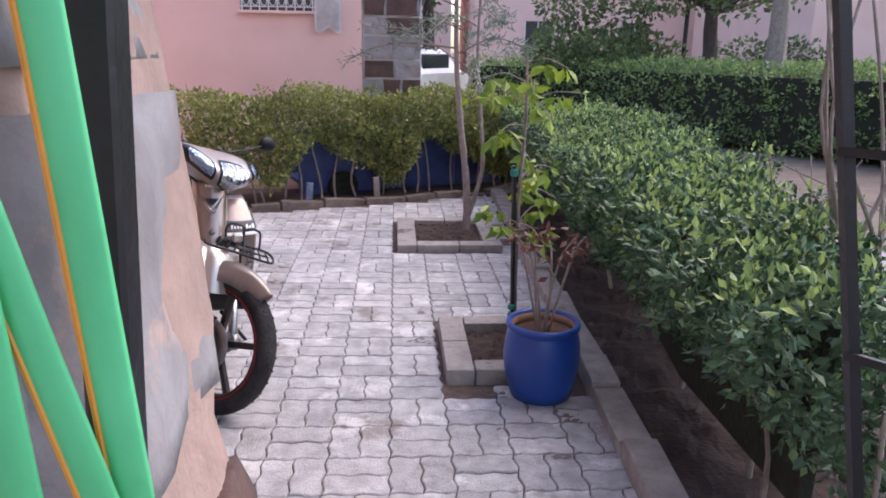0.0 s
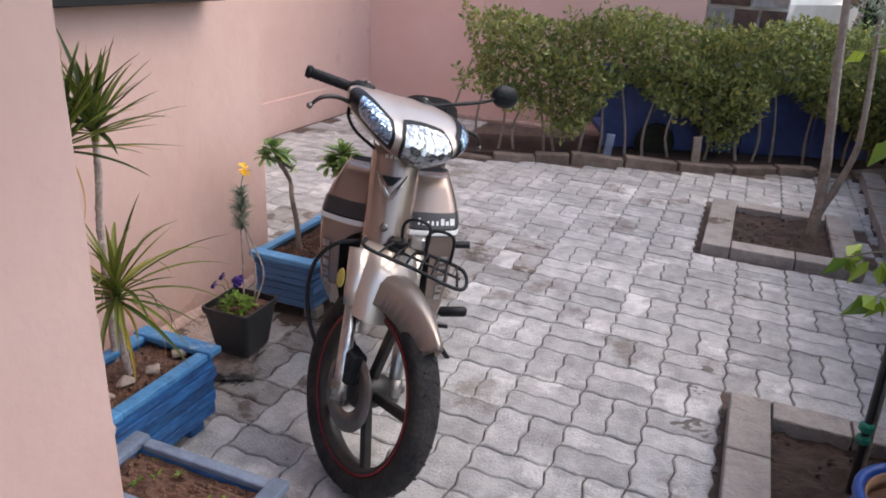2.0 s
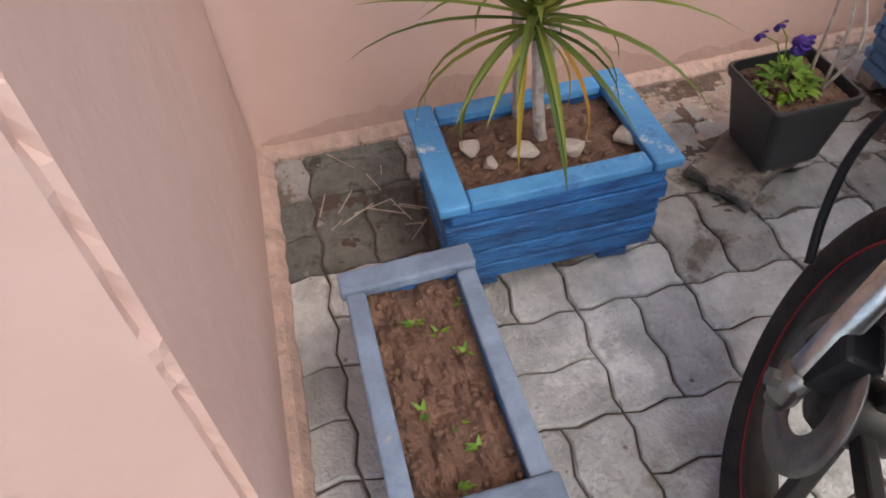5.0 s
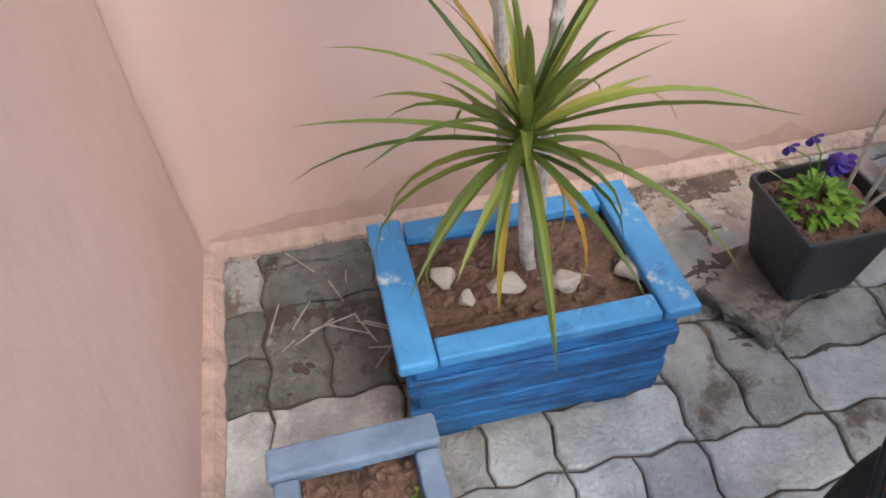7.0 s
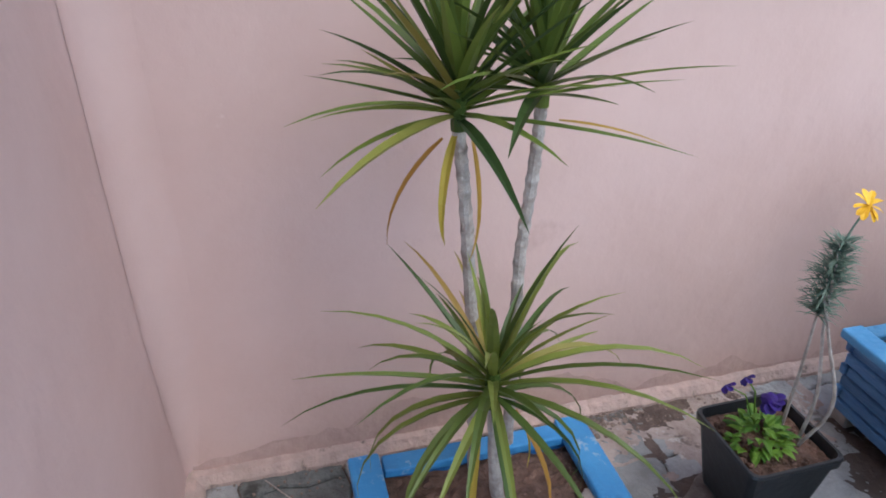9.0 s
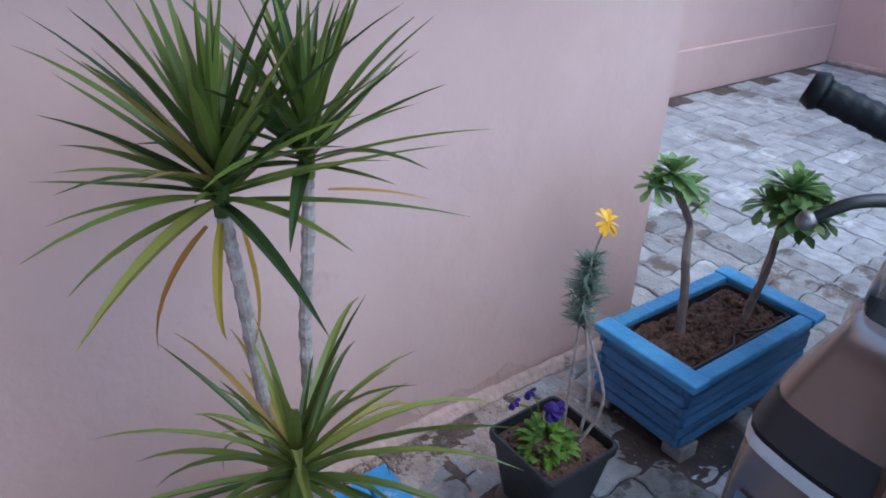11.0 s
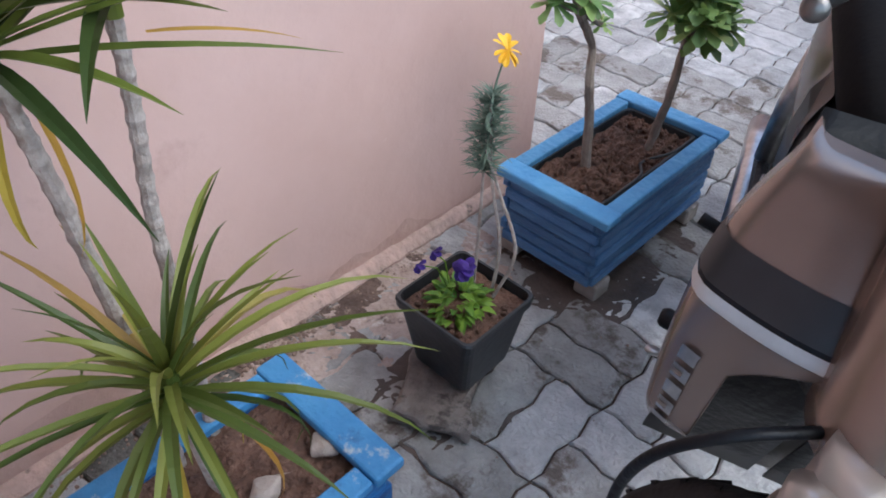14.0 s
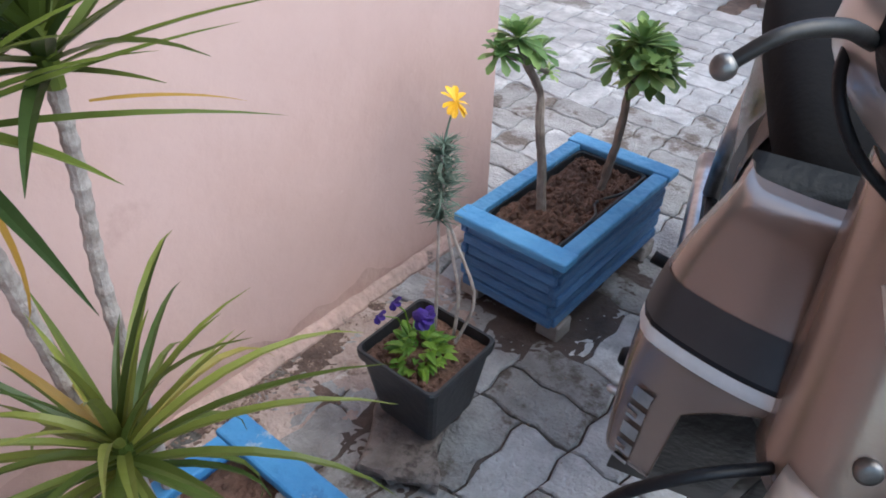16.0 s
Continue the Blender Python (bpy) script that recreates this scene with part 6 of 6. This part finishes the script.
for s in (-1, 1):
    a0, a1 = (0.62, 1.40) if s > 0 else (-1.40, -0.62)
    bpart("bezel", nac_patch(a0 - (0.07 if s > 0 else 0.26), a1 + (0.26 if s > 0 else 0.07), -0.80, 0.66, 0.003, 0.25 * s), BLACK_TRIM, "black lamp surround", True, True)
    bpart("indicator", nac_patch(a0, a1, -0.54, 0.48, 0.007, 0.25 * s), BLINKER, "blue-tinted clear indicator", True, True)
    # control housing, grip, lever: the bar sweeps back and up
    hb = lambda q: Vector((-0.345 - 0.078 * q, s * (0.095 + 0.125 * q), 1.0))
    bpart("control_housing", tube([hb(-0.15), hb(0.0), hb(0.16), hb(0.24)], [0.024, 0.028, 0.026, 0.020], 14), BLACK_TRIM, "black switch housing", True, True)
    bpart("grip_flange", tube([hb(0.17), hb(0.185), hb(0.20), hb(0.215)], [0.020, 0.0245, 0.0245, 0.020], 18), BLACK_TRIM, "", True, True)
    bpart("housing_bolt", lathe([(0.008, -0.003), (0.008, 0.003), (0.005, 0.0045)], 12, m=Matrix.Translation(hb(0.03) + Vector((0.004, 0, 0.027)))), STEEL, "small steel bolt", True, True)
    gl = [hb(0.22 + 0.78 * i / 24) for i in range(25)]
    gr = bpart("grip", tube(gl, [0.0185 if i in (0, 1) else 0.0138 + (0.0012 if i % 3 == 0 else 0) for i in range(25)], 16), BLACK_TRIM, "ribbed black rubber grip", True, True)
    bpart("grip_end", tube([hb(1.0), hb(1.03), hb(1.10)], [0.0165, 0.0185, 0.015], 16), BLACK_TRIM, "", True, True, gr)
    lv = [Vector((x_, s * y_, z_)) for x_, y_, z_ in ((-0.315, 0.120, 0.982), (-0.290, 0.150, 0.974), (-0.265, 0.215, 0.984), (-0.260, 0.258, 0.974), (-0.264, 0.280, 0.947))]
    lev = bpart("lever", tube(smooth_line(lv, 6), [0.007, 0.0045], 10), RIM_BLACK, "dark steel lever", True, True)
    bm = bmesh.new()
    bmesh.ops.create_uvsphere(bm, u_segments=14, v_segments=10, radius=0.008, matrix=Matrix.Translation(lv[-1]))
    bpart("lever_ball", bm, STEEL, "", True, True, lev)
    bpart("lever_bracket", box(-0.03, 0.03, -0.018, 0.018, -0.014, 0.014, 0.006, 2, m=Matrix.Translation((-0.318, s * 0.122, 0.988))), BLACK_TRIM, "", False, True)
# mirror on the left, cables
mir = bpart("mirror", tube(smooth_line(((-0.345, 0.12, 1.01), (-0.335, 0.19, 1.035), (-0.33, 0.28, 1.065), (-0.33, 0.335, 1.09)), 6), [0.006, 0.005], 8), BLACK_TRIM, "black stalked mirror", True, True)
bm = bmesh.new()
bmesh.ops.create_uvsphere(bm, u_segments=20, v_segments=12, radius=1, matrix=Matrix.Translation((-0.335, 0.365, 1.10)) @ Matrix.Diagonal((0.022, 0.050, 0.035, 1)))
bpart("mirror_shell", bm, BLACK_TRIM, "", True, True, mir)
bpart("cable", tube(smooth_line(((-0.335, -0.125, 0.985), (-0.30, -0.15, 0.945), (-0.27, -0.13, 0.91), (-0.25, -0.07, 0.88)), 6), 0.0045, 7), BLACK_TRIM, "black control cable", True, True)
bpart("cable", tube(smooth_line(((-0.15, -0.05, 0.655), (-0.11, -0.12, 0.65), (-0.105, -0.17, 0.59), (-0.11, -0.185, 0.50), (-0.09, -0.17, 0.42), (-0.05, -0.14, 0.38)), 7), 0.0062, 8), BLACK_TRIM, "thick black brake hose", True)
bm = bmesh.new()
bmesh.ops.create_uvsphere(bm, u_segments=18, v_segments=10, radius=1, matrix=Matrix.Translation((-0.125, -0.118, 0.555)) @ Matrix.Rotation(-0.25, 4, "Y") @ Matrix.Diagonal((0.018, 0.006, 0.026, 1)))
bpart("reflector", bm, AMBER, "yellow oval reflector", True, True)

# bent black wire carrier in front of the column
fe = lambda q: Vector((-0.030 - 0.03 * q, -0.025 + 0.25 * q, 0.685 - 0.09 * q))
be = lambda q: Vector((-0.115 - 0.02 * q, 0.025 + 0.19 * q, 0.69 - 0.07 * q))
car = bpart("front_carrier", tube(smooth_line((fe(0) + Vector((-0.03, -0.01, 0.012)), fe(0), fe(0.5), fe(1), be(1.05), be(0.5), be(0)), 6), 0.0052, 8), BLACK_TRIM, "bent black wire carrier", True)
for k in range(7):
    q = 0.12 + 0.14 * k
    bpart("wire", tube([fe(q), (fe(q) + be(q)) / 2 + Vector((0, 0, 0.006)), be(q)], 0.0036, 6), BLACK_TRIM, "", True, parent=car)
bpart("wire", tube([(fe(0.05) + be(0.05)) / 2, (fe(1) + be(1)) / 2], 0.0038, 6), BLACK_TRIM, "", True, parent=car)
for q in (0.15, 0.5):
    o = be(q)
    bpart("wire", tube(smooth_line((o, o + Vector((-0.01, 0.0, 0.045)), o + Vector((-0.012, 0.02, 0.062)), o + Vector((-0.012, 0.055, 0.058)), o + Vector((-0.01, 0.07, 0.04)), be(q + 0.35)), 4), 0.0045, 6), BLACK_TRIM, "", True, parent=car)
bpart("clamp", box(-0.13, -0.09, 0.02, 0.065, 0.65, 0.69, 0.006), BLACK_TRIM, "", parent=car)
bpart("clamp", box(-0.115, -0.085, 0.075, 0.115, 0.675, 0.71, 0.006), CHROME, "small plate", parent=car)

# engine, rear body, seat, stand, pegs
bm = lathe([(0.03, -0.12), (0.075, -0.12), (0.085, -0.10), (0.085, 0.10), (0.075, 0.12), (0.03, 0.12)], 24, m=Matrix.Translation((-0.62, 0, 0.31)) @ ROLL)
lathe([(0.055, 0.0), (0.065, 0.02), (0.065, 0.16), (0.05, 0.18)], 16, bm=bm, m=Matrix.Translation((-0.58, 0, 0.33)) @ Matrix.Rotation(radians(80), 4, "Y"))
box(-0.80, -0.56, -0.075, 0.075, 0.22, 0.38, 0.02, 2, bm=bm)
bpart("engine", bm, STEEL, "dull aluminium engine")
for k in range(7):
    bpart("cooling_fin", lathe([(0.05, -0.002), (0.082, -0.002), (0.082, 0.002), (0.05, 0.002)], 16, m=Matrix.Translation((-0.545 + 0.022 * k, 0, 0.337 + 0.004 * k)) @ Matrix.Rotation(radians(80), 4, "Y"), close=True), STEEL)
for s in (-1, 1):
    bm = bmesh.new()
    rows = []
    for x, z0, z1, w in ((-0.78, 0.44, 0.66, 0.10), (-0.90, 0.42, 0.70, 0.105), (-1.05, 0.46, 0.71, 0.112), (-1.25, 0.56, 0.73, 0.105), (-1.45, 0.66, 0.75, 0.07)):
        rows.append([bm.verts.new((x, s * (0.03 + (w - 0.03) * math.sin(math.pi * min(1, 0.15 + q * 0.6))), z0 + (z1 - z0) * q)) for q in [i / 8 for i in range(9)]])
    for p, q in zip(rows, rows[1:]):
        for k in range(8):
            bm.faces.new((p[k], p[k + 1], q[k + 1], q[k]))
    bmesh.ops.solidify(bm, geom=bm.faces[:], thickness=0.004)
    bpart("side_cover", bm, BRONZE, "bronze side cover", True)
    bpart("rear_shock", tube([(-1.19, s * 0.085, 0.30), (-1.17, s * 0.088, 0.45), (-1.12, s * 0.088, 0.60)], [0.022, 0.026, 0.02], 12), CHROME, "", True)
    bpart("swing_arm", tube([(-0.78, s * 0.075, 0.30), (-1.225, s * 0.085, 0.285)], 0.018, 8), BLACK_TRIM)
    reach = 0.27 if s > 0 else 0.18
    pg = bpart("foot_peg", tube([(-0.66, s * 0.06, 0.20), (-0.665, s * (reach - 0.11), 0.205), (-0.67, s * (reach - 0.095), 0.215)], 0.010, 8), STEEL, "", True)
    bpart("peg_rubber", tube([(-0.668, s * (reach - 0.10), 0.215), (-0.668, s * (reach - 0.09), 0.215), (-0.675, s * (reach - 0.008), 0.225), (-0.676, s * reach, 0.225)], [0.012, 0.019, 0.019, 0.013], 12), BLACK_TRIM, "black rubber foot rest", True, parent=pg)
    out = 0.25 if s > 0 else 0.17
    pp = bpart("pillion_peg", tube([(-0.90, s * 0.10, 0.385), (-0.90, s * (out - 0.07), 0.385), (-0.905, s * out, 0.392)], [0.010, 0.014, 0.014], 10), BLACK_TRIM, "black pillion foot rest", True)
    bpart("peg_bracket", box(-0.925, -0.845, min(s * 0.095, s * 0.103), max(s * 0.095, s * 0.103), 0.36, 0.42, 0.003), CHROME, "silver bracket plate", parent=pp)
bpart("kick_starter", tube(smooth_line(((-0.74, -0.10, 0.33), (-0.75, -0.12, 0.38), (-0.76, -0.18, 0.395)), 5), [0.009, 0.012], 10), BLACK_TRIM, "folded black kick starter", True)
bm = bmesh.new()
rows = []
for x, w, z0, z1 in ((-0.53, 0.04, 0.68, 0.72), (-0.56, 0.075, 0.67, 0.765), (-0.66, 0.10, 0.69, 0.80), (-0.85, 0.125, 0.71, 0.825), (-1.02, 0.135, 0.715, 0.83), (-1.10, 0.135, 0.72, 0.835), (-1.30, 0.125, 0.735, 0.84), (-1.40, 0.10, 0.745, 0.835), (-1.43, 0.06, 0.755, 0.80)):
    zc, zh = (z0 + z1) / 2, (z1 - z0) / 2
    rows.append([bm.verts.new((x, w * math.copysign(abs(math.cos(2 * math.pi * k / 18)) ** 0.6, math.cos(2 * math.pi * k / 18)), zc + zh * math.copysign(abs(math.sin(2 * math.pi * k / 18)) ** 0.6, math.sin(2 * math.pi * k / 18)))) for k in range(18)])
for p, q in zip(rows, rows[1:]):
    for k in range(18):
        bm.faces.new((p[k], p[(k + 1) % 18], q[(k + 1) % 18], q[k]))
bm.faces.new(rows[0][::-1])
bm.faces.new(rows[-1])
bmesh.ops.recalc_face_normals(bm, faces=bm.faces)
bpart("seat", bm, SEAT, "long black vinyl seat", True)
bpart("rear_mudguard", fender(-1.215, 0.315, 60, 200, 0.075, 0.07, 0.05, tip=False), BRONZE, "bronze rear mudguard", True)
bpart("exhaust", tube(smooth_line(((-0.52, -0.05, 0.30), (-0.50, -0.07, 0.20), (-0.60, -0.07, 0.15), (-0.85, -0.075, 0.15), (-1.0, -0.085, 0.17), (-1.45, -0.095, 0.24)), 6), [0.017] * 20 + [0.024] + [0.032] * 10, 14), CHROME, "chromed exhaust with silencer", True)
bpart("side_stand", tube(smooth_line(((-0.62, 0.10, 0.20), (-0.66, 0.16, 0.12), (-0.69, 0.235, 0.012)), 5), [0.011, 0.009], 8), BLACK_TRIM, "lowered black side stand", True)
bpart("stand_foot", box(-0.74, -0.64, 0.215, 0.26, 0.001, 0.012, 0.003), BLACK_TRIM)
bpart("gear_lever", tube(smooth_line(((-0.62, 0.12, 0.22), (-0.55, 0.15, 0.24), (-0.46, 0.17, 0.27), (-0.45, 0.21, 0.275)), 5), 0.007, 8), BLACK_TRIM, "black gear lever", True)
bpart("brake_pedal", tube(smooth_line(((-0.66, -0.11, 0.20), (-0.63, -0.13, 0.20), (-0.60, -0.145, 0.205), (-0.595, -0.165, 0.21)), 5), 0.007, 8), BLACK_TRIM, "black brake pedal", True)
bpart("pedal_pad", lathe([(0.016, -0.004), (0.016, 0.003), (0.010, 0.005)], 14, m=Matrix.Translation((-0.595, -0.170, 0.216)) @ Matrix.Rotation(radians(-25), 4, "Y")), CHROME, "worn steel pedal pad", True)
bpart("tail_lamp", box(-1.50, -1.44, -0.06, 0.06, 0.66, 0.73, 0.015, 2), RED_LINE, "red tail lamp")


# ---- paving: basket weave of wavy-edged blocks ----
def wavy(ax, ay):
    """Outline of a block with zigzag sides; the waves of neighbours fit into each other."""
    def wave(u, L):
        q = (u / L * 2) % 1.0
        return 0.0065 * (1 - abs(4 * q - 1) if q < 0.5 else abs(4 * q - 3) - 1)
    pts = []
    hx, hy = ax / 2, ay / 2
    nx, ny = (8, 4) if ax > ay else (4, 8)
    for i in range(nx):
        u = i / nx
        pts.append((-hx + ax * u, -hy + wave(ax * u, 0.225)))
    for i in range(ny):
        u = i / ny
        pts.append((hx + wave(ay * u, 0.225), -hy + ay * u))
    for i in range(nx):
        u = 1 - i / nx
        pts.append((-hx + ax * u, hy + wave(ax * u, 0.225)))
    for i in range(ny):
        u = 1 - i / ny
        pts.append((-hx + wave(ay * u, 0.225), -hy + ay * u))
    return pts


def paver_geo(ax, ay, gap=0.0026):
    o = wavy(ax, ay)
    k0 = (1 - gap * 2 / ax, 1 - gap * 2 / ay)
    k1 = (1 - (gap + 0.004) * 2 / ax, 1 - (gap + 0.004) * 2 / ay)
    n = len(o)
    v = [(x * k0[0], y * k0[1], -0.03) for x, y in o] + [(x * k0[0], y * k0[1], -0.004) for x, y in o] + [(x * k1[0], y * k1[1], 0.0) for x, y in o]
    f = [tuple(range(2 * n, 3 * n))]
    for r in range(2):
        f += [(r * n + i, r * n + (i + 1) % n, (r + 1) * n + (i + 1) % n, (r + 1) * n + i) for i in range(n)]
    return v, f


U = 0.2255
# blocks beside the planters carry spilt earth and mortar
SOILED_PAVER = mat("soiled_paver", (0.38, 0.37, 0.365), (0.23, 0.22, 0.215), 12, 0.55, bump=0.8, bscale=110, rand=0.2, spots=(0.46, 0.44, 0.42), spot_at=0.62, spot_scale=7, rough2=0.8, stains=(0.125, 0.10, 0.085), stain_at=0.52, stain_scale=5.5)
geo = {True: paver_geo(U, U / 2), False: paver_geo(U / 2, U)}
shared = {}
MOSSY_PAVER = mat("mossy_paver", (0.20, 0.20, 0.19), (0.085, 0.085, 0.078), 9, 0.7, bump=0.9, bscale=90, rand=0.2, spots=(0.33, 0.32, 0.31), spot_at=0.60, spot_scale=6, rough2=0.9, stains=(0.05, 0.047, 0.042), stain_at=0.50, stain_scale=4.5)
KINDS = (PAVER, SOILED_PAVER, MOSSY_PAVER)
for key, (v, f) in geo.items():
    for soiled in range(3):
        shared[key, soiled] = bpy.data.meshes.new("paver")
        shared[key, soiled].from_pydata(v, [], f)
        shared[key, soiled].materials.append(KINDS[soiled])
paving = thing("paving", "grey interlocking paving blocks laid in basket weave, stained and damp", "paving", pose(0, 0, 0), kind="structure")
rng = random.Random(31)
SK = radians(1.2)
spots = []
for i in range(-18, 24):
    for j in range(-14, 40):
        cx, cy = -1.2 + i * U, 3.05 + j * U
        horizontal = (i + j) % 2 == 0
        for s in (-1, 1):
            x, y = (cx, cy + s * U / 4) if horizontal else (cx + s * U / 4, cy)
            spots.append((x, y, horizontal))


def paved(x, y):
    if not (LX + 0.06 < x < 0.70 + 0.035 * (y - 3) and -1.8 < y < (FY - 0.07 if x < -2.2 else 7.80 + 0.40 * (x + 0.3) - 0.20)):
        return False
    if y < CY - 0.04 and x < -0.95 - 0.0 and y > 1.2:
        return False
    if y < EY and x < WX - 0.03:
        return False
    if -0.2 < x < 0.66 and 5.86 < y < 6.84:
        return False
    if 0.02 < x < 0.68 and 3.72 < y < 4.46:
        return False
    return True


spots = [q for q in spots if paved(q[0], q[1])]
spots.sort(key=lambda q: (q[0] + 1.35) ** 2 + (q[1] - 3.7) ** 2)
vs, fs = [], []
for k, (x, y, hz) in enumerate(spots):
    z = rng.uniform(-0.0025, 0.0015)
    m = pose(x, y, z, rng.uniform(-0.5, 0.5), rng.uniform(-0.5, 0.5), rng.uniform(-0.6, 0.6))
    if k < 300:
        dirty = rng.random() < 0.85 - 2.4 * max(0.0, x + 1.62 - 0.25 * max(0.0, y - 3.5))
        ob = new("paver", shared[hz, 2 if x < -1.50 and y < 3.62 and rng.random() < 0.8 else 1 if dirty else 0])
        ob.parent = paving
        ob.matrix_world = m
    else:
        v, f = geo[hz]
        b = len(vs)
        vs += [tuple(m @ Vector(c)) for c in v]
        fs += [tuple(b + i for i in q) for q in f]
me = bpy.data.meshes.new("pavers")
me.from_pydata(vs, [], fs)
me.materials.append(PAVER)
part("paver_field", me, None, paving)["kind"] = "stuff"
